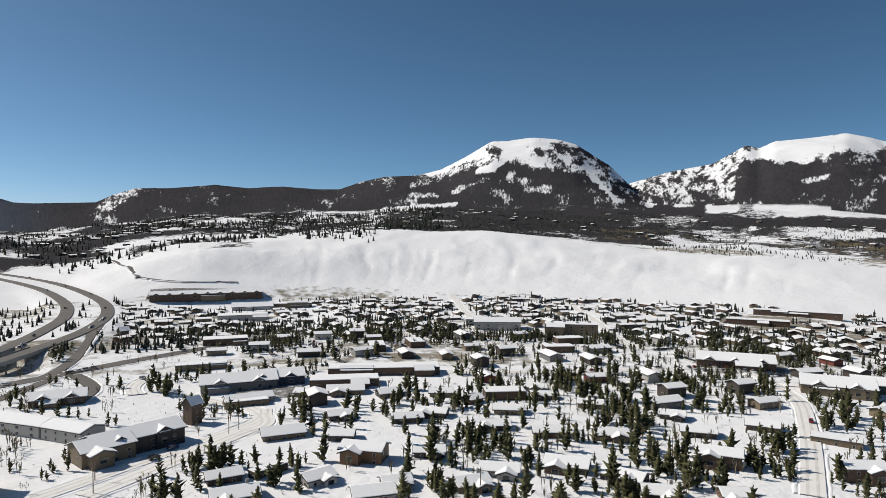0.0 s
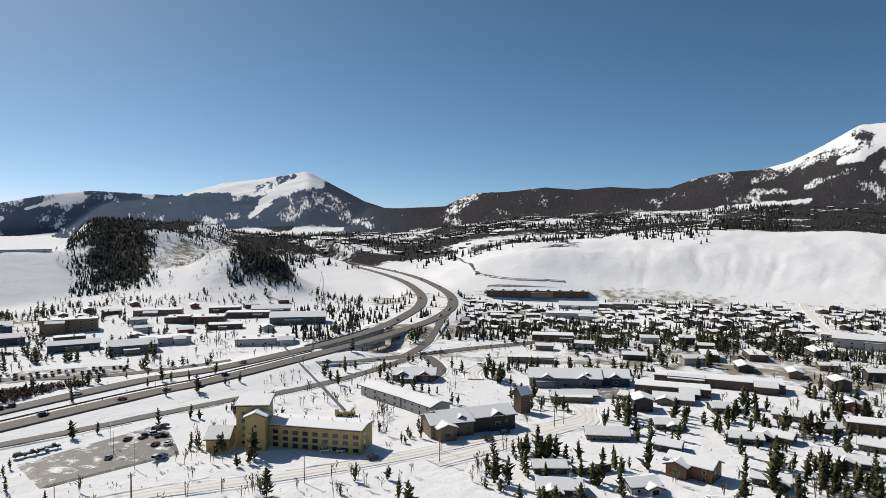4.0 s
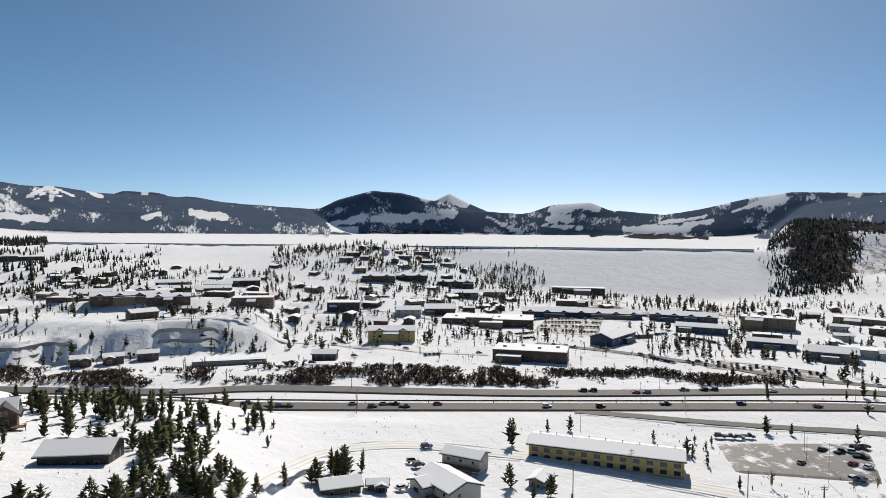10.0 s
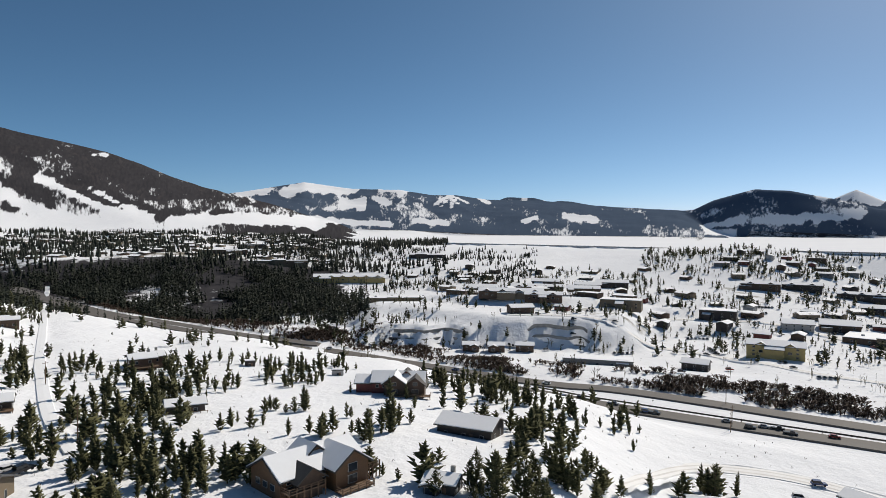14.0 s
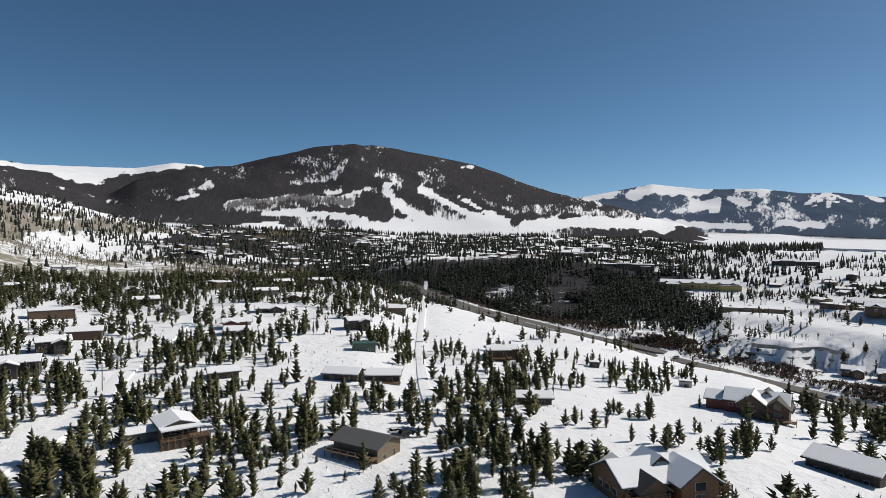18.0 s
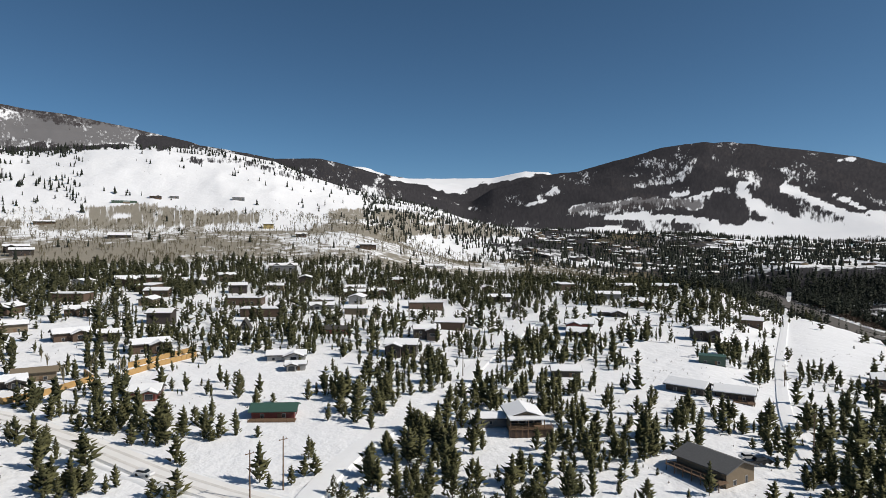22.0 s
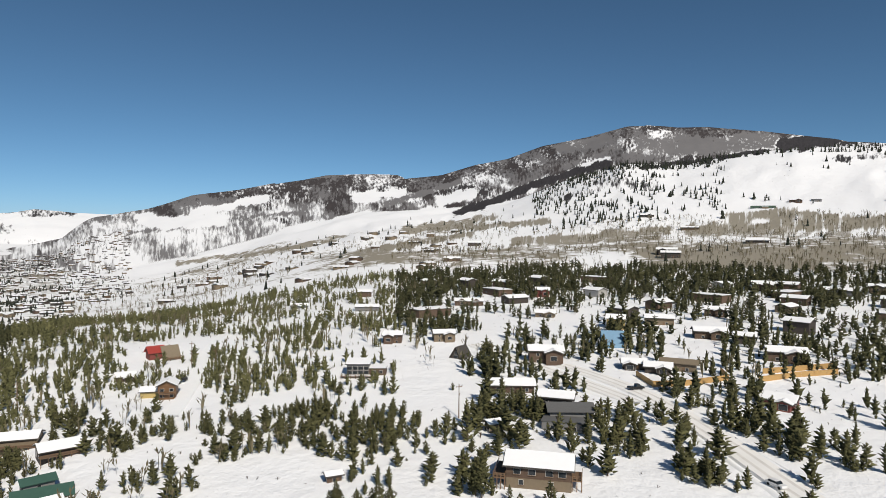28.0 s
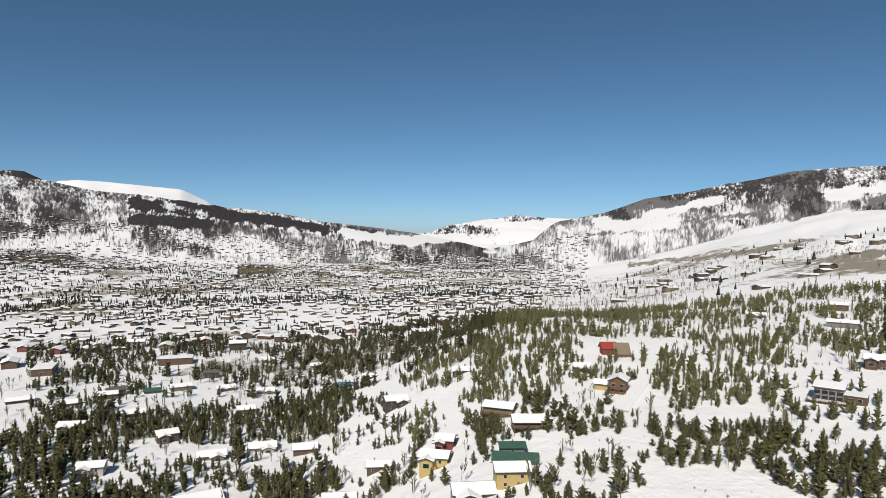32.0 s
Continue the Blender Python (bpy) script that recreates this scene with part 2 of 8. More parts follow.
# ---- the land ----
# Heights are relative to the drone. Each line is one bearing (degrees left of the first view) with distance, height pairs.
SLOPES = [
    (0, 60, -86, 210, -90, 850, -90, 1300, 0, 1600, 8, 2600, 105, 4800, 200),
    (20, 60, -86, 210, -90, 860, -92, 1050, -30, 1500, -12, 2600, 70, 4800, 120),
    (33, 60, -86, 210, -90, 900, -88, 1200, -70, 1800, -30, 2800, 10, 4800, 60),
    (49, 60, -86, 210, -90, 900, -88, 1200, -60, 2000, -35, 3000, 5, 4800, 60),
    (64, 60, -86, 210, -90, 700, -90, 1000, -95, 1300, -45, 4280, -35, 4850, 20),
    (80, 60, -82, 210, -88, 600, -90, 800, -84, 1000, -92, 1250, -45, 4280, -35, 4850, 20),
    (95, 60, -74, 210, -82, 340, -89, 600, -85, 800, -66, 1000, -42, 1120, -30, 4280, -30, 4850, 20),
    (111, 60, -58, 180, -60, 280, -72, 350, -86, 450, -88, 700, -68, 1000, -42, 1150, -30, 4280, -30, 4850, 20),
    (125, 60, -56, 180, -58, 350, -72, 480, -88, 800, -72, 1200, -34, 2500, -24, 4800, 20),
    (140, 60, -56, 180, -58, 400, -66, 620, -86, 720, -76, 900, -40, 1300, -30, 2200, 0, 4800, 200),
    (150, 60, -56, 180, -59, 400, -60, 700, -70, 790, -78, 950, -42, 1300, -32, 2200, 0, 4800, 220),
    (157, 60, -57, 139, -60, 300, -55, 600, -45, 850, -70, 1100, -50, 1700, -3, 4800, 250),
    (175, 60, -58, 139, -60, 300, -55, 600, -45, 850, -45, 1100, -22, 1700, 10, 4800, 300),
    (189, 60, -58, 139, -60, 300, -52, 600, -38, 800, -5, 1000, 30, 1400, 60, 4800, 500),
    (210, 60, -58, 139, -60, 300, -50, 600, -36, 850, -4, 1000, 25, 1400, 120, 4800, 500),
    (235, 60, -58, 139, -60, 300, -50, 600, -40, 1000, -12, 1300, 20, 2000, 80, 4800, 300),
    (260, 60, -60, 139, -62, 300, -52, 400, -52, 600, -75, 1200, -98, 2200, -90, 3500, -76, 4800, -30),
    (285, 60, -80, 197, -88, 400, -94, 1170, -100, 2500, -100, 3500, -80, 4800, 0),
    (310, 60, -86, 197, -90, 850, -100, 1500, -70, 2500, -20, 4800, 100),
    (335, 60, -86, 210, -90, 850, -92, 1300, -40, 1800, -20, 2600, 80, 4800, 200),
]
# Tree lines as bearing and slope from the drone
TREE_LINE_DOME = [(-16.8, 0.0510), (-14.5, 0.0768), (-12.7, 0.0944), (-11.7, 0.0947), (-10.3, 0.0953), (-8.4, 0.0985), (-6.7, 0.1085), (-5.7, 0.1140), (-4.2, 0.1039), (-2.5, 0.1007), (-1.0, 0.0973), (1.0, 0.0904), (3.6, 0.0948), (10.6, 0.12), (40, 0.12)]
TREE_LINE_TWIN = [(-58, 0.09), (-40, 0.10), (-31.3, 0.1033), (-30.0, 0.0953), (-28.2, 0.0949), (-26.7, 0.1001), (-25.1, 0.1031), (-24.8, 0.0872), (-24.4, 0.0469), (-21.1, 0.0448), (-14.6, 0.0499)]
TREE_LINE_POINT = [(30, 0.09), (34.1, 0.0889), (38.4, 0.0764), (39.3, 0.0651), (41.5, 0.0548), (42.9, 0.0491), (44.8, 0.0511), (46.7, 0.0548), (49.7, 0.0524), (52.2, 0.0499), (54.7, 0.0473)]
# Mountains: distance of the crest, distance of the foot, steepness of the flank, height of the tree line as a slope from the drone,
# cover with conifers, cover with bare aspen, and the skyline as bearing and slope.
RANGES = [
    # rounded snow peak with the low wooded ridge beside it
    (3800, 2500, 1.0, TREE_LINE_DOME, 1.0, 0.0, [(34.7, 0.0376), (32.6, 0.0365), (28.5, 0.0398), (27.3, 0.0505), (25.7, 0.0608), (23.2, 0.0621), (19.6, 0.0688), (16.9, 0.0649), (14.1, 0.0685), (11.2, 0.0651), (9.2, 0.0655), (7.3, 0.0773), (5.3, 0.0856), (2.2, 0.0886), (0.2, 0.0976), (358.2, 0.1152), (355.7, 0.1413), (354.2, 0.1419), (351.9, 0.1465), (350.0, 0.1432), (348.3, 0.1347), (346.8, 0.1169), (345.4, 0.1010), (343.9, 0.0733), (342.1, 0.0466), (339.8, 0.0328)]),
    (4500, 3000, 1.0, TREE_LINE_TWIN, 0.95, 0.0, [(346.3, 0.0568), (343.5, 0.0748), (340.3, 0.0902), (337.2, 0.0990), (334.7, 0.1234), (333.7, 0.1184), (332.7, 0.1268), (330.0, 0.1290), (327.8, 0.1321), (326.3, 0.1242), (325.4, 0.1177)] + [(315, 0.125)] + [(305.5, 0.0765), (304.1, 0.0766), (302.3, 0.0612)]),
    (4600, 3200, 1.0, -0.1, 0.0, 0.0, [(303.1, 0.0457), (302.0, 0.0653), (300.5, 0.0681), (298.5, 0.0667), (296.9, 0.0648), (293.1, 0.0600), (290.9, 0.0423), (288.7, 0.0079)]),
    # the pointed peak and its range beyond the reservoir
    (4680, 4300, 0.8, 0.05, 0.95, 0.0, [(78.4, 0.0278), (76.5, 0.0402), (73.2, 0.0439), (71.6, 0.0317), (68.5, 0.0268), (67.1, 0.0246), (64.4, 0.0319), (60.6, 0.0483), (57.6, 0.0550), (53.7, 0.0532), (51.6, 0.0517)]),
    (4600, 2900, 0.9, TREE_LINE_POINT, 0.95, 0.0, [(55.7, 0.0406), (51.6, 0.0499), (47.6, 0.0714), (44.6, 0.0785), (40.6, 0.0922), (38.6, 0.0736), (35.7, 0.0472), (33.7, 0.0359), (30.5, 0.0322)]),
    (4720, 4350, 0.8, 0.056, 0.95, 0.0, [(112.5, 0.0520), (110.4, 0.0513), (109.0, 0.0447), (108.0, 0.0468), (107.1, 0.0458), (105.1, 0.0390), (101.4, 0.0349), (97.9, 0.0312), (87.0, 0.0451), (85.6, 0.0576), (84.1, 0.0431), (82.1, 0.0284)]),
    (4550, 4290, 0.8, 0.5, 0.92, 0.0, [(98.8, 0.0169), (95.6, 0.0452), (92.4, 0.0608), (90.0, 0.0573), (87.0, 0.0451), (84.1, 0.0308), (79.0, 0.0261), (75.5, 0.0158), (72.9, -0.0060)]),
    (4420, 4250, 0.7, 0.5, 1.0, 0.0, [(112.5, 0.0187), (109.0, 0.0168), (105.1, 0.0194), (101.0, 0.0172), (96.6, -0.0019)]),
    (4600, 3500, 0.9, 0.074, 0.95, 0.0, [(136.2, 0.0543), (130.7, 0.0721), (126.6, 0.0633), (125.2, 0.0631), (122.3, 0.0625), (119.4, 0.0547), (117.4, 0.0552), (114.4, 0.0479), (109.3, 0.0459), (104.3, 0.0374), (98.8, 0.0314)]),
    # the dark dome
    (3200, 1800, 1.1, 0.5, 1.02, 0.4, [(177.5, 0.0356), (174.4, 0.0700), (170.7, 0.0887), (166.8, 0.0974), (162.9, 0.1154), (159.9, 0.1294), (156.5, 0.1353), (152.8, 0.1302), (149.8, 0.1195), (145.9, 0.1039), (142.4, 0.0833), (139.1, 0.0612), (135.5, 0.0478), (132.0, 0.0308), (129.5, 0.0169)]),
    (4500, 3400, 0.9, 0.055, 0.85, 0.0, [(184.5, 0.0908), (182.1, 0.0852), (178.8, 0.0854), (174.4, 0.0867), (171.6, 0.0967), (169.5, 0.0953), (166.8, 0.0689)]),
    (2700, 1700, 1.0, 0.5, 0.9, 0.3, [(200.4, 0.1277), (197.5, 0.1226), (193.6, 0.1114), (189.6, 0.1143), (187.6, 0.1059), (184.5, 0.0912), (181.5, 0.0737), (178.5, 0.0562), (176.5, 0.0344)]),
    # white hill and the brown mountain behind it
    (1450, 850, 1.1, -1.0, 0.0, 0.0, [(236.1, 0.0123), (231.1, 0.0262), (226.1, 0.0487), (221.1, 0.0834), (216.3, 0.1079), (211.8, 0.1057), (207.5, 0.1175), (203.8, 0.1214)] + [(203.2, 0.1231), (197.5, 0.1183), (193.6, 0.1070), (190.6, 0.0860), (185.5, 0.0603), (180.5, 0.0430), (175.5, 0.0170), (170.7, 0.0002)]),
    (3000, 1650, 0.9, 0.5, 0.62, 1.15, [(260.0, 0.0212), (256.8, 0.0327), (253.3, 0.0545), (249.7, 0.0647), (247.0, 0.0745), (244.1, 0.0818), (240.2, 0.0903), (236.2, 0.0845), (232.1, 0.0923), (229.1, 0.1084), (226.1, 0.1189), (223.1, 0.1376), (219.2, 0.1500), (215.9, 0.1643), (211.8, 0.1594)] + [(213.6, 0.1639), (209.5, 0.1580), (205.1, 0.1466), (200.4, 0.1311), (197.5, 0.1140), (194.6, 0.0805)]),
    (4600, 3600, 0.8, 0.0, 0.3, 0.0, [(266.6, 0.0209), (264.5, 0.0292), (262.3, 0.0257), (259.2, 0.0238), (256.8, 0.0126)]),
    (3300, 1700, 1.0, 0.5, 0.5, 1.15, [(266.4, -0.0233), (263.9, -0.0140), (260.0, 0.0042), (257.1, 0.0261), (253.8, 0.0389), (250.7, 0.0553), (246.3, 0.0744), (242.3, 0.0896), (238.6, 0.0928), (236.2, 0.0922)]),
    (4680, 3800, 0.8, 0.02, 0.5, 0.1, [(272.0, 0.0005), (270.5, 0.0114), (267.0, 0.0225), (263.5, 0.0282), (260.0, 0.0215), (258.1, 0.0234), (255.2, 0.0134)]),
    (3310, 1900, 0.8, 0.5, 0.62, 0.95, [(309, 0.09)] + [(305.5, 0.0708), (302.7, 0.0662), (299.7, 0.0557), (295.7, 0.0504), (291.4, 0.0404), (288.7, 0.0348), (284.9, 0.0276), (282.0, 0.0180), (278.1, 0.0101), (274.1, 0.0019), (270.0, -0.0107), (266.9, -0.0234)]),
]
# Flanks whose foot is open snow: bearing from, to, the degrees above the drone between which the woods close, looseness, cover left
BARE_FEET = {3200: (138, 161, 0.4, 1.9, 4.0, 0.35), 3300: (240, 325, -0.3, 0.9, 3.0, 0.7), 3310: (280, 325, -1.4, 0.2, 2.0, 0.3), 3000: (195, 285, 0.8, 2.6, 5.0, 0.2)}
# Woods and bare aspen on the lower land: bearing from, to, distance from, to, cover, kind
PATCHES = [
    (41, 54, 1320, 1850, 0.9, 'w'),
    (-38, 36, 430, 900, 0.36, 'b'), (262, 306, 420, 1000, 0.40, 'b'), (262, 306, 1000, 2300, 0.42, 'b'), (60, 128, 520, 860, 0.2, 'b'), (128, 166, 960, 1700, 0.45, 'b'),
    (62, 124, 4230, 4700, 0.75, 'w'), (43, 58, 820, 1250, 0.22, 'b'),
    (-20, 6, 1380, 2600, 0.95, 'w'), (6, 40, 1500, 2700, 0.65, 'w'), (-38, -18, 1350, 2600, 0.6, 'w'), (-38, -10, 1250, 1900, 0.35, 'b'),
    (16, 27, 1080, 1500, 0.35, 'w'), (27, 44, 1300, 2600, 0.6, 'w'),
    (41.5, 47, 850, 1080, 0.75, 'w'), (53.2, 58.5, 960, 1500, 0.85, 'w'), (42, 54, 1250, 2200, 0.75, 'w'),
    (127, 158, 620, 960, 0.85, 'w'), (130, 160, 1000, 1900, 0.35, 'w'),
    (165, 232, 640, 960, 0.64, 'b'), (160, 186, 620, 1000, 0.7, 'b'), (188, 240, 700, 860, 0.64, 'b'), (154, 186, 880, 1750, 0.8, 'w'), (225, 262, 700, 1500, 0.3, 'b'),
    (209, 222, 1050, 1700, 0.7, 'w'), (262, 285, 1500, 3200, 0.3, 'w'), (285, 312, 1400, 2600, 0.62, 'w'), (262, 300, 1000, 2600, 0.25, 'b'),
]

# Shapes of the cover on the far slopes: kind (snow, woods, bare brush, mottled, rock-streaked), half width in degrees, and a line of bearing, degrees above the drone
COVER = []
COVER += [  # snow peaks and the flats below them
    ('m', 0.46, [(5.1, 4.66), (4.8, 4.06)]),
    ('m', 0.41, [(2.6, 4.06), (1.0, 4.67), (359.0, 5.46), (357.3, 6.29)]),
    ('s', 0.46, [(1.0, 5.42), (359.0, 6.31), (356.5, 7.42), (355.1, 7.89)]),
    ('k', 0.41, [(356.0, 7.41), (355.1, 7.10), (355.3, 6.42), (356.5, 6.04)]),
    ('s', 0.25, [(356.8, 5.45), (355.0, 5.92), (353.3, 7.37)]),
    ('m', 0.46, [(354.0, 5.02), (353.1, 4.52), (352.6, 3.77), (350.6, 3.75)]),
    ('m', 0.30, [(359.0, 3.56), (357.5, 4.31), (356.0, 4.64)]),
    ('m', 0.25, [(2.8, 3.31), (0.5, 3.31)]),
    ('k', 0.51, [(350.7, 7.50), (349.0, 7.26), (347.8, 6.36), (346.4, 4.89), (344.5, 3.18)]),
    ('k', 0.51, [(348.5, 7.72), (346.4, 6.08), (344.1, 3.88), (342.7, 2.82)]),
    ('k', 0.41, [(351.6, 7.18), (349.7, 5.93), (348.3, 5.41)]),
    ('s', 0.15, [(346.9, 4.80), (345.5, 3.43), (344.8, 2.70)]),
]
COVER += [  # snow peaks and the flats below them
    ('s', 0.20, [(5.6, 1.79), (2.6, 2.15), (359.0, 2.45)]),
]
COVER += [  # second snow peak
    ('k', 0.91, [(342.3, 4.08), (338.9, 5.13), (336.0, 6.12)]),
    ('k', 0.91, [(340.6, 3.57), (337.6, 4.18), (336.0, 5.01)]),
    ('k', 0.71, [(338.0, 2.83), (336.4, 3.69), (335.8, 4.56)]),
    ('k', 0.71, [(341.9, 3.13), (339.3, 3.31)]),
    ('k', 0.25, [(335.1, 6.95), (334.1, 6.58)]),
    ('w', 0.71, [(334.8, 5.05), (332.9, 4.88), (328.7, 4.67)]),
    ('w', 0.91, [(334.8, 3.64), (328.7, 3.63)]),
    ('s', 0.20, [(342.3, 2.25), (338.8, 2.11), (334.8, 1.91), (328.9, 1.69)]),
    ('m', 0.46, [(335.0, 2.23), (334.0, 1.20), (332.9, 1.40)]),
    ('m', 0.35, [(343.2, 0.93), (339.3, 1.10)]),
    ('m', 0.25, [(330.7, 4.01), (329.0, 4.27)]),
    ('w', 0.81, [(355.0, 1.30), (350.1, 1.14), (345.4, 1.03)]),
]
COVER += [  # pointed peak beyond the motorway
    ('s', 0.71, [(50.7, 3.20), (47.7, 3.54), (44.8, 4.00)]),
    ('k', 0.46, [(44.8, 3.66), (42.9, 4.46), (41.6, 5.06)]),
    ('s', 0.41, [(40.6, 4.70), (42.0, 3.87), (43.4, 3.16), (44.3, 2.43)]),
    ('s', 0.20, [(44.1, 2.68), (44.8, 1.85), (45.4, 1.26)]),
    ('s', 0.30, [(40.6, 4.56), (39.5, 4.06)]),
    ('m', 0.71, [(42.4, 1.21), (40.6, 2.65), (38.8, 3.10), (37.4, 1.43)]),
    ('w', 0.61, [(38.6, 4.04), (36.1, 2.83), (34.4, 1.65)]),
    ('w', 0.71, [(52.7, 1.85), (46.3, 2.05)]),
    ('w', 0.46, [(52.7, 2.56), (47.2, 2.84)]),
    ('m', 0.61, [(28.0, 1.81), (26.6, 2.86), (25.9, 3.26)]),
    ('s', 0.25, [(50.2, 0.20), (47.2, 0.17)]),
    ('w', 0.41, [(47.2, 0.56), (44.8, 0.67), (42.4, 0.23)]),
    ('s', 0.15, [(61.8, 1.67), (58.2, 2.85), (55.7, 3.21), (53.2, 3.21)]),
    ('k', 0.25, [(57.7, 2.95), (54.2, 3.36)]),
]
COVER += [  # far shore of the reservoir
    ('s', 0.35, [(89.7, 1.04), (87.4, 1.30), (85.3, 1.47)]),
    ('m', 0.30, [(87.6, 1.83), (85.8, 1.64)]),
    ('s', 0.13, [(82.3, 1.20), (80.8, 0.52), (79.1, -0.27)]),
    ('s', 0.30, [(76.8, 1.03), (75.0, 1.05)]),
    ('s', 0.15, [(77.3, 0.45), (74.0, 0.23)]),
    ('s', 0.41, [(87.8, 2.88), (86.2, 3.02), (84.2, 2.31)]),
    ('k', 0.20, [(87.2, 3.03), (86.6, 3.36), (86.0, 3.20)]),
    ('s', 0.41, [(76.4, 1.76), (74.0, 2.18), (72.6, 2.01)]),
    ('s', 0.25, [(65.3, 0.58), (63.3, 0.85)]),
    ('s', 0.15, [(67.3, 0.72), (63.8, 1.25)]),
    ('s', 0.35, [(70.2, 0.11), (66.8, 0.22), (65.3, 0.13)]),
    ('m', 0.30, [(65.8, -0.37), (63.3, -0.11)]),
    ('w', 0.20, [(73.1, -0.40), (70.7, -0.04)]),
    ('w', 0.15, [(70.2, -0.49), (63.8, -0.52)]),
    ('s', 0.20, [(69.7, 1.95), (67.8, 1.62)]),
]
COVER += [  # ski hills across the water
    ('s', 0.41, [(135.8, 3.14), (134.0, 3.23)]),
    ('s', 0.51, [(132.1, 3.32), (130.6, 3.84), (127.7, 3.45), (126.4, 3.77)]),
    ('s', 0.41, [(127.2, 2.27), (125.7, 2.44), (125.7, 1.93)]),
    ('s', 0.25, [(124.7, 2.85), (123.4, 2.36)]),
    ('s', 0.09, [(117.9, 3.06), (119.2, 2.30)]),
    ('s', 0.09, [(117.9, 3.06), (118.5, 2.15)]),
    ('s', 0.09, [(117.8, 3.06), (117.7, 2.10)]),
    ('s', 0.09, [(117.8, 3.06), (117.0, 2.26)]),
    ('s', 0.09, [(117.7, 3.11), (116.3, 2.46)]),
    ('s', 0.13, [(115.4, 2.92), (114.2, 2.37)]),
    ('s', 0.25, [(120.9, 0.82), (118.1, 0.58)]),
    ('m', 0.46, [(120.7, 1.98), (119.6, 1.38)]),
    ('s', 0.15, [(124.2, 3.50), (121.7, 3.48)]),
    ('s', 0.25, [(111.1, 0.87), (110.3, 1.18)]),
    ('s', 0.30, [(107.6, 1.34), (105.1, 0.95)]),
    ('s', 0.35, [(92.3, 1.14), (89.9, 1.00), (87.2, 1.25), (85.7, 1.50)]),
    ('m', 0.41, [(88.0, 1.95), (86.8, 1.46)]),
]
COVER += [  # ski hills across the water
    ('s', 0.25, [(96.2, 0.40), (93.5, 0.91)]),
    ('m', 0.41, [(92.7, 1.55), (91.5, 1.77)]),
    ('s', 0.25, [(96.0, -0.02), (93.9, -0.15)]),
    ('m', 0.51, [(100.9, 0.09), (98.2, 0.01), (96.5, -0.22)]),
    ('w', 0.46, [(113.6, 0.76), (112.1, 0.87)]),
    ('m', 0.46, [(134.0, 1.63), (131.6, 1.37)]),
]
COVER += [  # wooded dome
    ('s', 0.40, [(153.8, 3.58), (152.8, 2.58), (151.6, 1.58), (149.2, 0.60)]),
    ('s', 0.33, [(150.7, 3.80), (148.3, 2.46), (145.9, 1.33), (143.2, 0.75)]),
    ('s', 0.18, [(147.3, 3.03), (145.0, 1.81), (142.9, 0.94)]),
    ('s', 0.09, [(159.6, 3.44), (157.1, 3.19), (155.1, 3.83), (153.1, 4.32)]),
    ('m', 0.46, [(154.3, 5.07), (152.9, 4.91), (152.6, 4.31)]),
    ('m', 0.41, [(157.6, 6.08), (158.1, 5.19), (158.7, 4.69)]),
    ('s', 0.25, [(164.6, 1.50), (161.1, 1.57), (157.1, 1.23), (155.6, 0.78)]),
    ('m', 0.25, [(162.1, 4.08), (160.1, 4.49)]),
    ('s', 0.09, [(171.4, 2.40), (169.7, 3.02)]),
    ('m', 0.25, [(168.7, 3.78), (170.2, 3.27)]),
    ('s', 0.14, [(169.1, 3.88), (168.8, 4.03)]),
    ('s', 0.11, [(147.0, 5.73), (146.0, 5.85)]),
    ('w', 0.46, [(155.8, 2.48), (154.1, 1.83), (154.8, 1.18)]),
    ('m', 0.41, [(149.7, 2.66), (148.5, 1.68)]),
]
COVER += [  # wooded dome
    ('s', 0.33, [(155.1, 0.48), (149.7, 0.30), (145.0, 0.41)]),
    ('b', 0.46, [(167.2, 2.19), (162.1, 2.73), (157.1, 2.48)]),
    ('m', 0.30, [(167.7, 1.53), (165.7, 2.05)]),
    ('w', 0.61, [(174.1, 1.97), (170.2, 1.51), (167.2, 3.05)]),
    ('m', 0.30, [(151.7, 5.53), (150.2, 4.92)]),
    ('m', 0.35, [(145.0, 2.77), (142.3, 1.79)]),
]
COVER += [  # valley head and the foot of the white hill
    ('s', 0.46, [(181.9, 4.63), (179.8, 4.21), (178.0, 3.97), (176.1, 4.50)]),
    ('s', 0.25, [(172.9, 4.86), (171.2, 5.29), (169.7, 5.37)]),
    ('m', 0.41, [(181.7, 3.78), (179.8, 3.01), (178.4, 2.31)]),
    ('w', 0.46, [(177.0, 3.16), (174.1, 4.20)]),
    ('w', 0.71, [(180.7, 4.19), (183.5, 4.90)]),
    ('b', 0.61, [(183.9, 1.45), (181.7, 1.01), (178.4, 0.85)]),
    ('s', 0.30, [(180.8, 0.82), (176.1, 0.57), (174.1, 0.39)]),
    ('b', 0.35, [(178.0, 0.21), (172.2, -0.00)]),
]
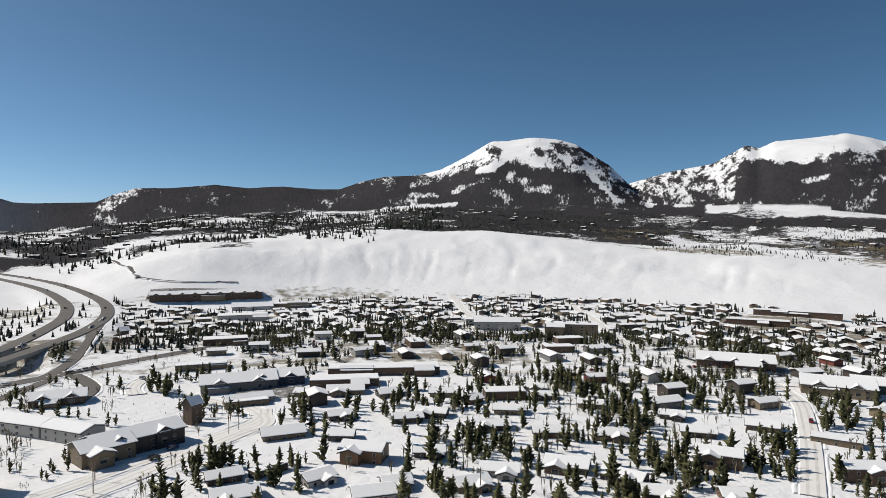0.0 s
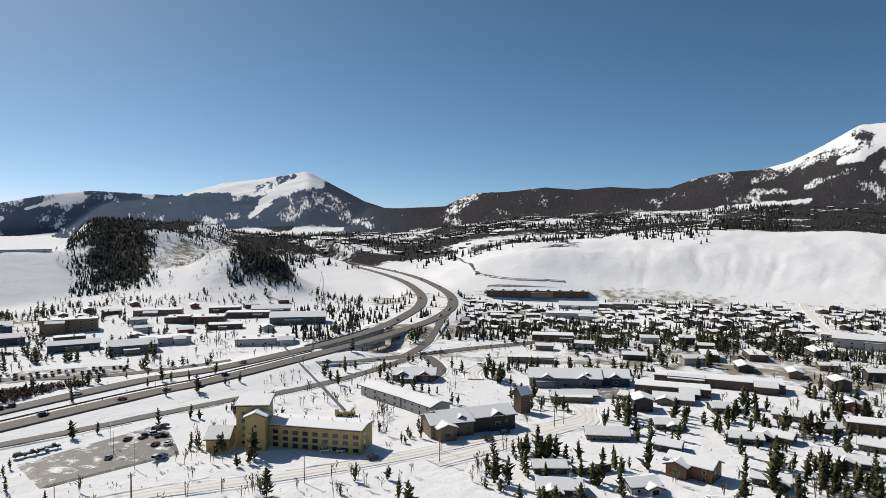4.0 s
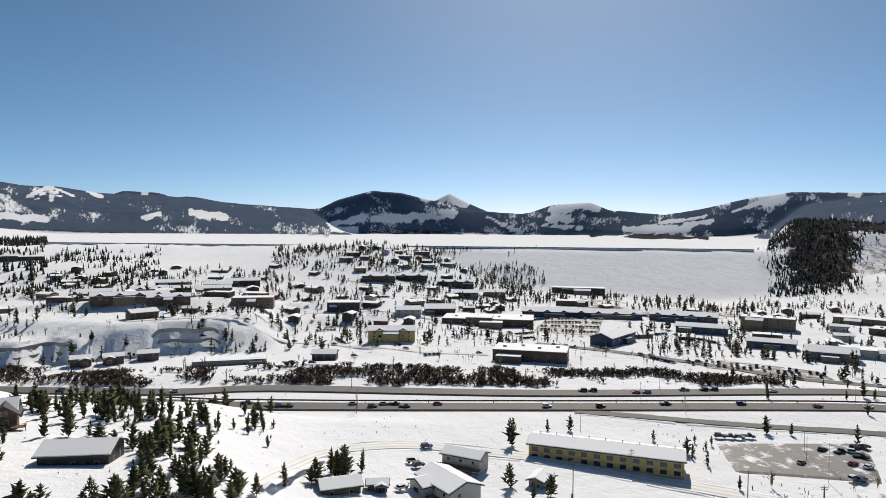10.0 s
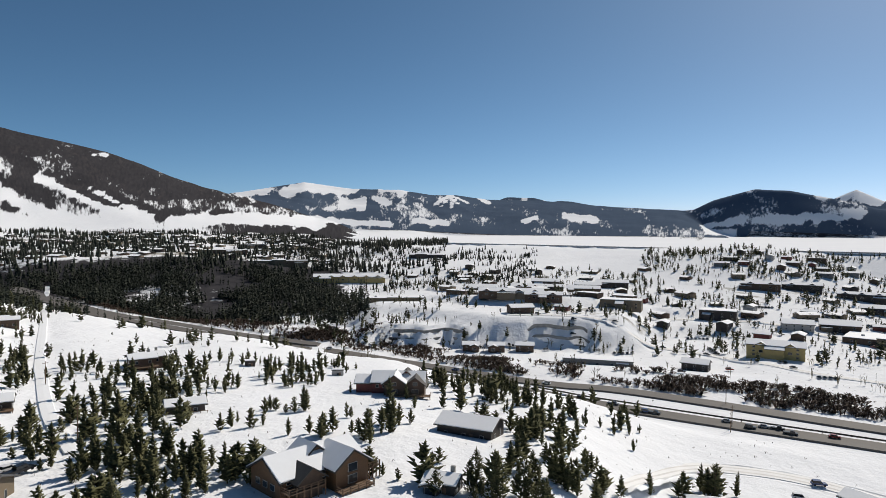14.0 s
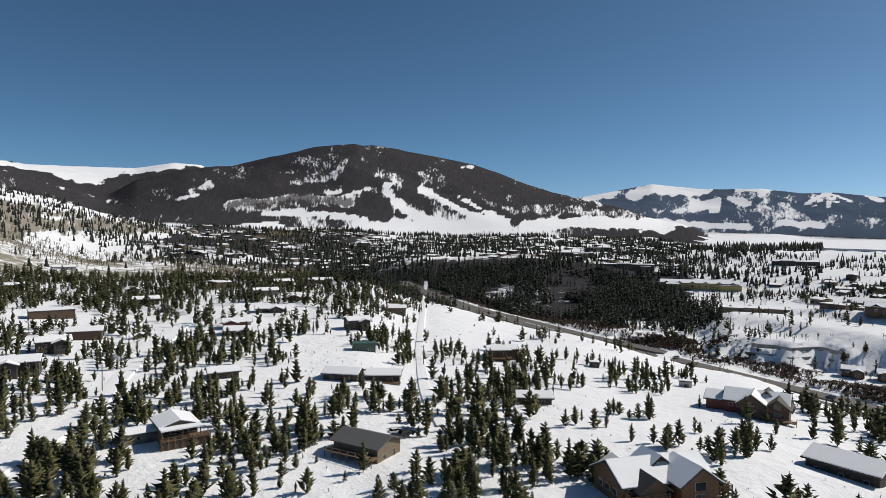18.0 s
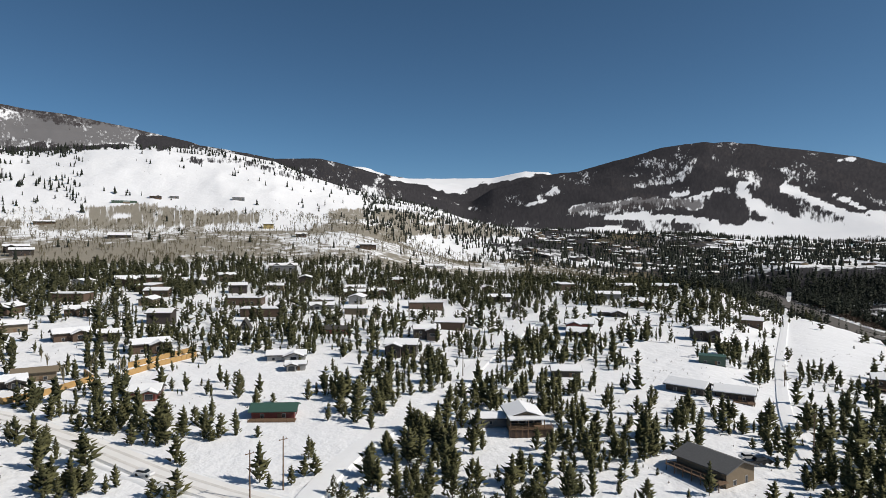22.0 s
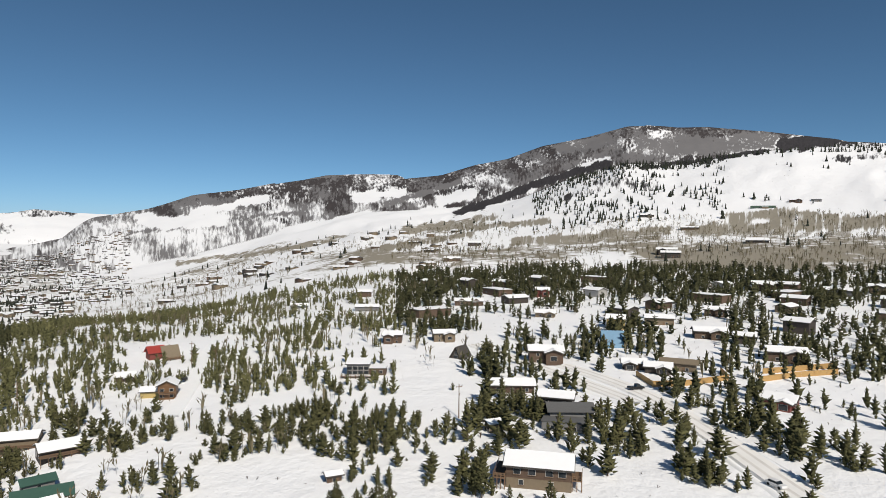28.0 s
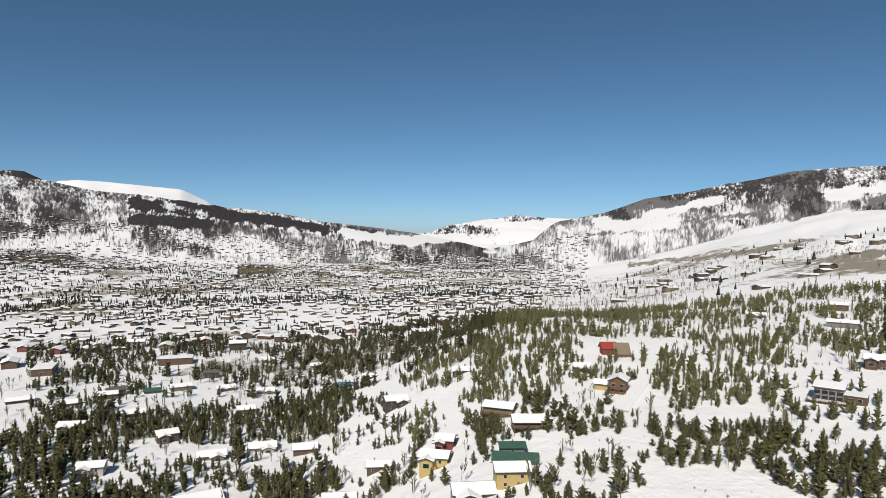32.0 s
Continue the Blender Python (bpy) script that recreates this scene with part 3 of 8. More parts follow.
COVER += [  # brown mountain over the white hill
    ('s', 0.26, [(219.6, 5.94), (217.6, 6.46)]),
    ('m', 0.61, [(209.6, 8.12), (205.5, 8.33)]),
    ('m', 0.46, [(215.1, 9.62), (216.1, 9.43)]),
    ('m', 0.30, [(221.7, 8.20), (219.1, 8.53)]),
    ('b', 0.71, [(214.6, 7.66), (209.6, 7.33), (204.7, 7.54)]),
    ('b', 0.51, [(221.7, 7.60), (217.6, 8.24)]),
    ('w', 0.61, [(203.8, 7.13), (200.5, 7.42)]),
    ('s', 0.76, [(214.6, 4.27), (207.6, 5.25), (201.4, 5.16)]),
    ('s', 0.53, [(207.6, 2.78), (200.5, 3.47)]),
    ('w', 0.35, [(231.0, 1.83), (227.6, 2.88), (223.7, 4.44), (219.6, 5.74), (217.6, 6.11)]),
    ('w', 0.20, [(214.6, 5.77), (209.6, 6.25), (205.2, 6.83)]),
    ('m', 0.46, [(219.1, 4.65), (215.6, 4.47), (213.3, 4.18)]),
    ('b', 0.46, [(225.6, -0.60), (220.1, -0.31), (212.5, 0.51)]),
    ('b', 0.51, [(207.6, 1.54), (202.8, 1.75), (198.2, 1.08)]),
    ('b', 0.35, [(233.9, 0.47), (229.6, 0.61), (222.6, 1.19)]),
]
COVER += [  # brown mountain over the white hill
    ('b', 0.25, [(238.9, -1.72), (234.8, -0.90)]),
]
COVER += [  # long slopes toward the valley
    ('s', 0.50, [(239.5, 3.18), (235.7, 3.80)]),
    ('s', 0.50, [(232.1, 2.97), (229.5, 3.56)]),
    ('b', 0.25, [(236.9, 2.69), (233.3, 3.75), (230.6, 4.66)]),
    ('m', 0.66, [(241.7, 4.06), (239.5, 4.67), (237.3, 4.30)]),
    ('m', 0.66, [(248.6, 3.51), (243.9, 3.47), (245.8, 4.21)]),
    ('m', 0.46, [(236.1, 4.27), (232.2, 5.24)]),
    ('s', 0.32, [(253.0, 1.68), (250.5, 2.18), (247.6, 3.01)]),
    ('b', 0.18, [(258.0, -0.07), (253.0, 0.53), (248.1, 1.50), (243.9, 1.79)]),
    ('s', 0.64, [(243.9, 0.25), (237.3, 0.99), (231.7, 1.87)]),
    ('b', 0.25, [(254.4, -2.55), (246.2, -1.43), (241.6, -0.64)]),
    ('b', 0.41, [(235.2, 0.36), (231.3, 0.82), (227.4, 1.58)]),
    ('b', 0.41, [(239.4, -1.78), (233.2, -0.56), (229.4, -0.03)]),
    ('s', 0.10, [(240.6, 5.26), (238.6, 5.43), (233.3, 5.29)]),
    ('s', 0.50, [(257.0, 1.25), (255.0, 0.76), (251.0, 1.04)]),
]
COVER += [  # dark ridge across the valley
    ('w', 0.66, [(296.5, 2.17), (291.1, 1.61), (285.0, 1.01), (281.5, 0.40)]),
    ('w', 0.51, [(296.6, 0.92), (291.1, 0.59)]),
    ('m', 0.25, [(288.7, 1.85), (285.4, 1.56), (282.8, 0.95), (279.2, 0.72)]),
    ('b', 0.30, [(280.6, 1.18), (275.9, 0.37), (273.0, -0.40)]),
    ('m', 0.30, [(294.4, 2.03), (291.1, 1.43)]),
    ('m', 0.25, [(275.9, -3.47), (271.0, -3.18), (263.5, -2.65)]),
    ('s', 0.51, [(296.6, -2.41), (293.0, -2.95), (289.1, -3.25)]),
    ('m', 0.41, [(296.6, -0.45), (294.5, -1.04), (291.1, -1.62)]),
    ('s', 0.41, [(279.7, -0.01), (274.0, -0.70), (269.1, -0.42)]),
    ('m', 0.41, [(271.1, 0.52), (266.1, 0.16)]),
    ('m', 0.46, [(265.1, 1.44), (262.0, 1.62)]),
]
COVER += [  # the wooded notch of the valley head
    ('w', 0.51, [(181.7, 3.99), (178.8, 3.31), (176.2, 2.68)]),
    ('w', 0.56, [(179.7, 2.82), (176.6, 1.73), (173.5, 1.10)]),
    ('w', 0.51, [(177.1, 2.38), (173.5, 3.65), (169.7, 4.71)]),
    ('s', 0.25, [(183.3, 4.81), (180.5, 4.58), (177.5, 4.24)]),
]
COVER += [  # open foot of the dome
    ('m', 0.46, [(141.2, 2.07), (137.2, 1.87), (134.9, 1.52)]),
    ('s', 0.46, [(141.6, 0.57), (137.2, 0.91), (132.5, 0.67), (129.2, 0.45)]),
    ('s', 0.41, [(153.2, 0.72), (148.9, 0.44), (143.7, 0.37)]),
    ('s', 0.25, [(131.6, 1.02), (127.7, 0.71), (123.2, 0.45)]),
]
COVER += [  # woods in the saddles
    ('w', 0.46, [(176.3, 3.71), (172.6, 4.41), (169.8, 4.86)]),
    ('w', 0.51, [(182.5, 3.97), (179.5, 2.72), (177.5, 2.12)]),
    ('w', 0.41, [(175.5, 2.12), (170.7, 1.47), (166.1, 1.14)]),
    ('m', 0.41, [(165.3, 2.08), (161.8, 2.37), (158.6, 2.55)]),
    ('w', 0.46, [(348.7, 1.94), (344.4, 1.72), (338.0, 1.86)]),
    ('w', 0.46, [(338.0, 0.78), (331.4, 0.89), (325.3, 0.60)]),
]
COVER += [  # aspen stands below the white hill
    ('b', 0.61, [(188.3, 1.58), (184.9, 1.57), (181.3, 1.28)]),
    ('b', 0.71, [(190.4, -0.13), (184.9, 0.11), (177.5, 0.40), (172.1, -0.15)]),
    ('b', 0.56, [(210.8, 0.46), (202.8, 0.78), (193.6, 1.32), (182.0, 1.30)]),
    ('b', 0.81, [(221.1, -0.70), (217.5, -0.83), (213.7, -0.48)]),
    ('b', 0.51, [(198.0, -0.41), (185.5, -0.59), (173.1, -0.00)]),
    ('m', 0.35, [(221.0, 3.25), (218.9, 3.77), (216.3, 4.76)]),
    ('m', 0.30, [(200.4, 5.93), (196.6, 6.04), (191.1, 4.66)]),
]


def lattice(ix, iy, seed):
    h = np.sin(ix * 127.1 + iy * 311.7 + seed * 74.7) * 43758.5453
    return h - np.floor(h)


def value_noise(x, y, seed=0):
    ix, iy = np.floor(x), np.floor(y)
    fx, fy = x - ix, y - iy
    fx, fy = fx * fx * (3 - 2 * fx), fy * fy * (3 - 2 * fy)
    a, b = lattice(ix, iy, seed), lattice(ix + 1, iy, seed)
    c, d = lattice(ix, iy + 1, seed), lattice(ix + 1, iy + 1, seed)
    return (a + (b - a) * fx) * (1 - fy) + (c + (d - c) * fx) * fy


def fbm(x, y, size, octaves=4, seed=0, ridged=False):
    out, amp, tot = 0.0, 1.0, 0.0
    for k in range(octaves):
        v = value_noise(x / size * 2 ** k, y / size * 2 ** k, seed + k)
        out = out + amp * (1 - np.abs(2 * v - 1) if ridged else v)
        tot += amp
        amp *= 0.5
    return out / tot


def ease(v, a, b):
    s = np.clip((v - a) / (b - a), 0, 1)
    return s * s * (3 - 2 * s)


def bearing(x, y):
    return np.degrees(np.arctan2(-x, y)) % 360


def slope_height(th, r):
    knots = SLOPES + [(SLOPES[0][0] + 360, *SLOPES[0][1:])]
    zs = [np.interp(r, k[1::2], k[2::2]) for k in knots]
    out = np.zeros_like(r)
    for i in range(len(knots) - 1):
        a, b = knots[i][0], knots[i + 1][0]
        s = np.clip((th - a) / (b - a), 0, 1)
        s = s * s * (3 - 2 * s)
        out = np.where((th >= a) & (th <= b), zs[i] * (1 - s) + zs[i + 1] * s, out)
    return out


# The motorway: two carriageways, as x, y, height
HIGHWAY_FAR = [(-366.1, -696.4, -62.0), (-335.8, -521.6, -70.0), (-356.0, -460.7, -78.0), (-363.8, -379.4, -83.0), (-373.3, -309.8, -86.0)] + [(-372.1, -351.3, -87.0), (-362.1, -246.3, -88.0), (-350.1, -127.6, -88.0)] + [(-355.4, -69.6, -88.0), (-339.4, 73.8, -88.0), (-335.5, 233.2, -88.0)] + [(-318.9, 283.7, -87.0), (-311.7, 372.0, -86.0), (-315.3, 449.3, -85.0), (-340.8, 540.9, -85.0), (-376.2, 634.0, -84.0), (-444.7, 744.8, -82.0), (-568.2, 884.5, -78.0), (-751.3, 1031.1, -72.0), (-922.1, 1117.9, -64.0), (-1150.0, 1254.3, -55.0), (-1539.4, 1537.1, -44.0)]
HIGHWAY_NEAR = [(-355.5, -682.1, -62.0), (-324.2, -511.3, -70.0), (-342.4, -451.0, -78.0), (-348.4, -372.1, -83.0), (-354.9, -303.2, -86.0)] + [(-356.6, -336.7, -87.0), (-344.2, -234.2, -88.0), (-327.7, -119.4, -88.0)] + [(-319.6, -62.6, -88.0), (-312.8, 68.1, -88.0), (-306.0, 212.9, -88.0)] + [(-295.5, 262.9, -87.0), (-291.3, 347.8, -86.0), (-291.2, 438.2, -85.0), (-307.8, 550.6, -85.0), (-347.8, 660.1, -84.0), (-424.8, 780.6, -82.0), (-577.8, 949.6, -78.0), (-730.6, 1057.7, -72.0), (-902.8, 1143.8, -64.0), (-1171.5, 1304.9, -55.0), (-1601.3, 1621.7, -44.0)]
BRIDGE = [(-300.3, 413.1, -87.0)][0]
# Single hills: bearing, distance, half length across, half length along the view, height, turn
HILLS = [
    (56.0, 1250, 150, 260, 52, 0),
    (51.5, 1420, 170, 200, 34, 0),
    (47.0, 960, 70, 110, 46, 0),
    (43.4, 900, 50, 70, 22, 0),
    (87.0, 1020, 170, 150, 26, 0),
    (46.0, 1560, 260, 200, 30, 0),
]
LAKE_Z, DAM_TURN = -30.0, 78.0


def land(x, y):
    """Height of the open land and, per range, how far up its flank a place lies."""
    x, y = np.asarray(x, float), np.asarray(y, float)
    th, r = bearing(x, y), np.hypot(x, y)
    z = slope_height(th, r)
    # the slopes meet in one even hillside under the eye
    meet = ease(r, 5, 105)
    z = z * meet + (-72 + 0.13 * y) * (1 - meet)
    z = z + (fbm(x, y, 160, 4, 3) - 0.5) * np.interp(r, [100, 500, 1500, 4000], [2, 5, 18, 40])
    # terraces above the motorway
    k = ease(th, 91, 94) * (1 - ease(th, 124, 129)) * ease(r, 425, 440) * (1 - ease(r, 680, 720))
    q = (z + 90 + (fbm(x, y, 90, 2, 17) - 0.5) * 3) / 7
    f = q - np.floor(q)
    z = z * (1 - k) + (-90 + 7 * (np.floor(q) + ease(f, 0.80, 1.0))) * k
    # the steep bank below the upper shops
    lip = 492 + (fbm(th * 0.5, th * 0, 1.0, 2, 27) - 0.5) * 26
    z = z + 14 * ease(r, lip, lip + 12) * (1 - ease(r, 600, 740)) * ease(th, 100, 103) * (1 - ease(th, 124, 127))
    band = ease(r, 880, 1020) * (1 - ease(r, 1280, 1420)) * (1 - ease(np.abs((th + 180) % 360 - 180), 24, 38))
    z = z + band * (fbm(x, y, 130, 4, 13, True) - 0.55) * 11
    z = z + ease(r, 1150, 1600) * (1 - ease(r, 1700, 2600)) * (fbm(x, y, 240, 4, 15, True) - 0.5) * 22 * (np.abs(th - 90) > 40)
    side = (th + 180) % 360 - 180
    wave = (fbm(x, y, 220, 3, 18) - 0.5) * 2.4
    z = z - band * (fbm(side * 0.42 + wave, r / 900, 1.0, 3, 19, True) ** 3 * 0.8 + fbm(side * 0.75 + wave, r / 1500, 1.0, 2, 29, True) ** 12 * 2.5 * (1 - ease(r, 1080, 1200)))
    hill = ease(r, 860, 1000) * (1 - ease(r, 1350, 1500)) * ease(th, 170, 190) * (1 - ease(th, 245, 262))
    z = z - hill * fbm(th * 0.4 + wave, r / 900, 1.0, 3, 20, True) ** 3 * 8
    for b, d, wide_across, along, high, turn in HILLS:
        q = math.radians(b)
        dx, dy = x + math.sin(q) * d, y - math.cos(q) * d
        u, v = dx * math.cos(q) + dy * math.sin(q), -dx * math.sin(q) + dy * math.cos(q)
        bump = np.exp(-((u / wide_across) ** 2 + (v / along) ** 2)) * (0.75 + 0.5 * fbm(x, y, 60, 4, 9))
        z = z + high * bump
    # reservoir: flat ice behind a straight dam
    ahead = -x * math.sin(math.radians(DAM_TURN)) + y * math.cos(math.radians(DAM_TURN))
    span = ease(th, 57.5, 60) * (1 - ease(th, 116, 122))
    front = np.clip((ahead - 880) / (1060 - 880), 0, 1)
    face = np.where(ahead > 1060, LAKE_Z, -86 + (LAKE_Z + 1.5 + 86) * front)
    keep = ease(ahead, 850, 900) * span * (1 - ease(r, 4180, 4330))
    z = np.where(ahead < 1060, np.maximum(z, z * (1 - keep) + face * keep), z * (1 - keep) + face * keep)
    # roads lie in the land
    for line, half in ((HIGHWAY_FAR, 9), (HIGHWAY_NEAR, 9)):
        pts = np.array(line)
        near_d, near_z = np.full_like(r, 1e9), np.zeros_like(r)
        for p, q in zip(pts[:-1], pts[1:]):
            dx, dy = q[0] - p[0], q[1] - p[1]
            s = np.clip(((x - p[0]) * dx + (y - p[1]) * dy) / (dx * dx + dy * dy), 0, 1)
            d = np.hypot(x - p[0] - s * dx, y - p[1] - s * dy)
            near_z = np.where(d < near_d, p[2] + s * (q[2] - p[2]), near_z)
            near_d = np.minimum(near_d, d)
        k = (1 - ease(near_d, half, half + 26)) * ease(np.hypot(x - BRIDGE[0], y - BRIDGE[1]), 26, 44)
        z = z * (1 - k) + (near_z - 0.6) * k
    k = 1 - ease(np.hypot(x - BRIDGE[0], y - BRIDGE[1]), 24, 46)
    z = z * (1 - k) + np.minimum(z, -94.5) * k
    woods, brush, rime = np.zeros_like(z), np.zeros_like(z), np.zeros_like(z)
    grain = [x, y, 0 * x]
    wide = fbm(x, y, 110, 4, 51)
    for a0, a1, r0, r1, cover, sort in PATCHES:
        t2 = (th - (a0 + a1) / 2 + 180) % 360 - 180 + (a0 + a1) / 2
        w = ease(t2, a0 - 1, a0 + 1.5) * (1 - ease(t2, a1 - 1.5, a1 + 1)) * ease(r, r0 * 0.96, r0 * 1.05) * (1 - ease(r, r1 * 0.93, r1 * 1.06))
        w = w * np.clip(cover + (wide - 0.5) * 1.5, 0, 1)
        if sort == 'w':
            woods = np.maximum(woods, w)
        else:
            brush = np.maximum(brush, w)
    for crest, foot, steep, line, cover, aspen, sky_line in RANGES:
        drawn = isinstance(line, list)
        if drawn:
            line = np.interp((th + 180) % 360 - 180, [p[0] for p in line], [p[1] for p in line])
        a = np.array([p[0] for p in sky_line])
        a = np.where(a < a[0] - 180, a + 360, a)
        a = np.where(a > a[0] + 180, a - 360, a)
        e = np.array([p[1] for p in sky_line])
        k = np.argsort(a)
        a, e = a[k], e[k]
        mid = (a[0] + a[-1]) / 2
        t2 = (th - mid + 180) % 360 - 180 + mid
        wob = (fbm(x, y, 500, 4, 21) - 0.5) * 500
        cr = crest + wob / 500 * (crest - foot) * 0.3
        el = np.interp(t2, a, e)
        fade = ease(t2, a[0] - 5, a[0]) * (1 - ease(t2, a[-1], a[-1] + 5))
        top = el * np.minimum(r, cr) * 1.0
        s = np.clip((r - foot) / (cr - foot), 0, 1)
        base = slope_height(th, np.full_like(r, foot))
        g = fbm(x, y, 420 if crest > 2000 else 140, 5, 5, True) - 0.5
        up = base + (el * cr - base) * s ** steep + g * 0.22 * np.maximum(el * cr - base, 0) * s * (1 - s) * 2.2
        up = np.where(r > cr, el * cr - (r - cr) * 0.25, np.minimum(up, np.maximum(el * r * 0.995, base)))
        up = base + (up - base) * fade
        on = (up > z) & (s > 0) & (fade > 0.02)
        slope = up / np.maximum(r, 1)
        deg = np.degrees(np.arctan(slope))
        flank = (fbm((t2 - 1.5 * deg) * 0.45, (t2 + deg) * 0.16, 1.0, 4, 49) - 0.5)
        streak = fbm((t2 - 0.8 * deg) * 0.5, deg * 1.1, 1.0, 4, 41) - 0.5
        loose_line = 0.3 if drawn else 1.0
        cut = line + loose_line * ((fbm(t2 * 0.9, deg * 0.6, 1.0, 4, 31) - 0.5) * 0.075 + (fbm(t2 * 3.1, deg * 0.8, 1.0, 3, 33) - 0.5) * 0.03)
        low = 1.0
        if crest in BARE_FEET:
            b0, b1, e0, e1, loose, keep_low = BARE_FEET[crest]
            within = ease(t2 % 360, b0 - 5, b0 + 3) * (1 - ease(t2 % 360, b1 - 3, b1 + 5))
            low = 1 - within * (1 - keep_low) * (1 - ease(deg + flank * loose, e0, e1))
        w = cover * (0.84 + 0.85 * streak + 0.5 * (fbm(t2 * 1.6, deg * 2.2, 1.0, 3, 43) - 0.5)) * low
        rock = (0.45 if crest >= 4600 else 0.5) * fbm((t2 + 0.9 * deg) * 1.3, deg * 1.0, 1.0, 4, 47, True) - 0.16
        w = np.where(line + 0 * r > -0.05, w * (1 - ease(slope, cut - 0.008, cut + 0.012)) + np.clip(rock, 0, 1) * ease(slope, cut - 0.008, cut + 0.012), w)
        # how far off a range counts: tints haze into its woods, darkens its brush
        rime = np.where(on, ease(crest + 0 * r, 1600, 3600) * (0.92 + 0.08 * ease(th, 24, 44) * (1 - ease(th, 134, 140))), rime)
        bare = aspen * (0.75 + 1.3 * (fbm((t2 - deg) * 0.4, deg * 0.8, 1.0, 4, 61) - 0.5) + 0.6 * (fbm(t2 * 1.7, deg * 2.0, 1.0, 3, 62) - 0.5)) * (0.45 + 0.55 * low)
        woods, brush = np.where(on, w, woods), np.where(on, bare, brush)
        grain = [np.where(on, v, g0) for v, g0 in zip((x / r * 4000, y / r * 4000, up * 0.7), grain)]
        z = np.where(on, up, z)
    woods, brush = cover_of(th, r, z, woods, brush)
    return z, woods, brush, rime, grain


def cover_of(th, r, z, woods, brush):
    """Clearings, couloirs, woods and aspen stands that have a place of their own on the slopes."""
    far = np.nonzero(r > 830)[0] if np.ndim(r) == 1 else None
    if far is None or not len(far):
        return woods, brush
    b, e = th[far], np.degrees(np.arctan2(z[far], r[far]))
    wo, br = woods[far], brush[far]
    rag = (fbm(b * 1.9, e * 2.6, 1.0, 4, 81) - 0.5)
    for kind, half, line in COVER:
        mid = line[0][0]
        u = (b - mid + 180) % 360 - 180
        near_by = np.nonzero(np.abs(u) < 16)[0]
        if not len(near_by):
            continue
        u, v = u[near_by], e[near_by]
        d = np.full_like(u, 99.0)
        for (a0, e0), (a1, e1) in zip(line[:-1], line[1:]):
            a0, a1 = (a0 - mid + 180) % 360 - 180, (a1 - mid + 180) % 360 - 180
            dx, dy = a1 - a0, e1 - e0
            s = np.clip(((u - a0) * dx + (v - e0) * dy) / (dx * dx + dy * dy + 1e-9), 0, 1)
            d = np.minimum(d, np.hypot(u - a0 - s * dx, v - e0 - s * dy))
        m = 1 - ease(d + rag[near_by] * (half * 1.3 + 0.1), half * 0.55, half * 1.3)
        w0, b0 = wo[near_by], br[near_by]
        if kind == 's':
            w0, b0 = w0 * (1 - m), b0 * (1 - m)
        elif kind == 'w':
            w0, b0 = np.maximum(w0, 0.95 * m), b0 * (1 - m)
        elif kind == 'b':
            w0, b0 = w0 * (1 - 0.85 * m), np.maximum(b0, 0.84 * m)
        elif kind == 'm':
            w0 = w0 * (1 - m) + 0.54 * m
        else:
            ribs = 1.15 * fbm((u - 0.7 * v) * 1.1, (u + 1.4 * v) * 0.35, 0.55, 4, 83, True) - 0.16
            w0 = w0 * (1 - m) + np.clip(ribs, 0, 0.9) * m
        wo[near_by], br[near_by] = w0, b0
    woods, brush = woods.copy(), brush.copy()
    woods[far], brush[far] = wo, br
    return woods, brush


def ground_z(x, y):
    return land(x, y)[0]


# -- ground mesh --
def polar_sheet(name, radii, turns, material):
    th = np.radians(np.linspace(0, 360, turns, endpoint=False))
    rr, tt = np.meshgrid(radii, th, indexing='ij')
    x, y = -np.sin(tt) * rr, np.cos(tt) * rr
    z, woods, brush, rime, grain = land(x.ravel(), y.ravel())
    co = np.stack([x.ravel(), y.ravel(), z], 1)
    n = len(radii)
    i, j = np.meshgrid(np.arange(n - 1), np.arange(turns), indexing='ij')
    j2 = (j + 1) % turns
    quads = np.stack([i * turns + j, i * turns + j2, (i + 1) * turns + j2, (i + 1) * turns + j], -1).reshape(-1, 4)
    quads = quads[:, ::-1]
    me = bpy.data.meshes.new(name)
    me.vertices.add(len(co))
    me.vertices.foreach_set("co", co.ravel())
    me.loops.add(quads.size)
    me.loops.foreach_set("vertex_index", quads.ravel().astype(np.int32))
    me.polygons.add(len(quads))
    me.polygons.foreach_set("loop_start", np.arange(0, quads.size, 4, dtype=np.int32))
    me.polygons.foreach_set("loop_total", np.full(len(quads), 4, dtype=np.int32))
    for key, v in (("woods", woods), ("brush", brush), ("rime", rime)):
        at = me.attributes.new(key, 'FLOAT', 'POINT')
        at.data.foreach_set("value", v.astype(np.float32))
    at = me.attributes.new("grain", 'FLOAT_VECTOR', 'POINT')
    at.data.foreach_set("vector", np.stack(grain, 1).astype(np.float32).ravel())
    me.update(calc_edges=True)
    me.validate()
    me.polygons.foreach_set("use_smooth", np.ones(len(quads), dtype=bool))
    me.materials.append(material)
    return new(name, me)


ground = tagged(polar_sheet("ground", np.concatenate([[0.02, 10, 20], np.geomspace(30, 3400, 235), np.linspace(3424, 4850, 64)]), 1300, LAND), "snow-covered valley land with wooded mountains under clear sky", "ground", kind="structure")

# ---- small tools ----
rng = np.random.default_rng(7)
TAKEN = []          # x, y, radius of what trees must keep clear of


def height_at(x, y):
    return float(ground_z(np.array([float(x)]), np.array([float(y)]))[0])


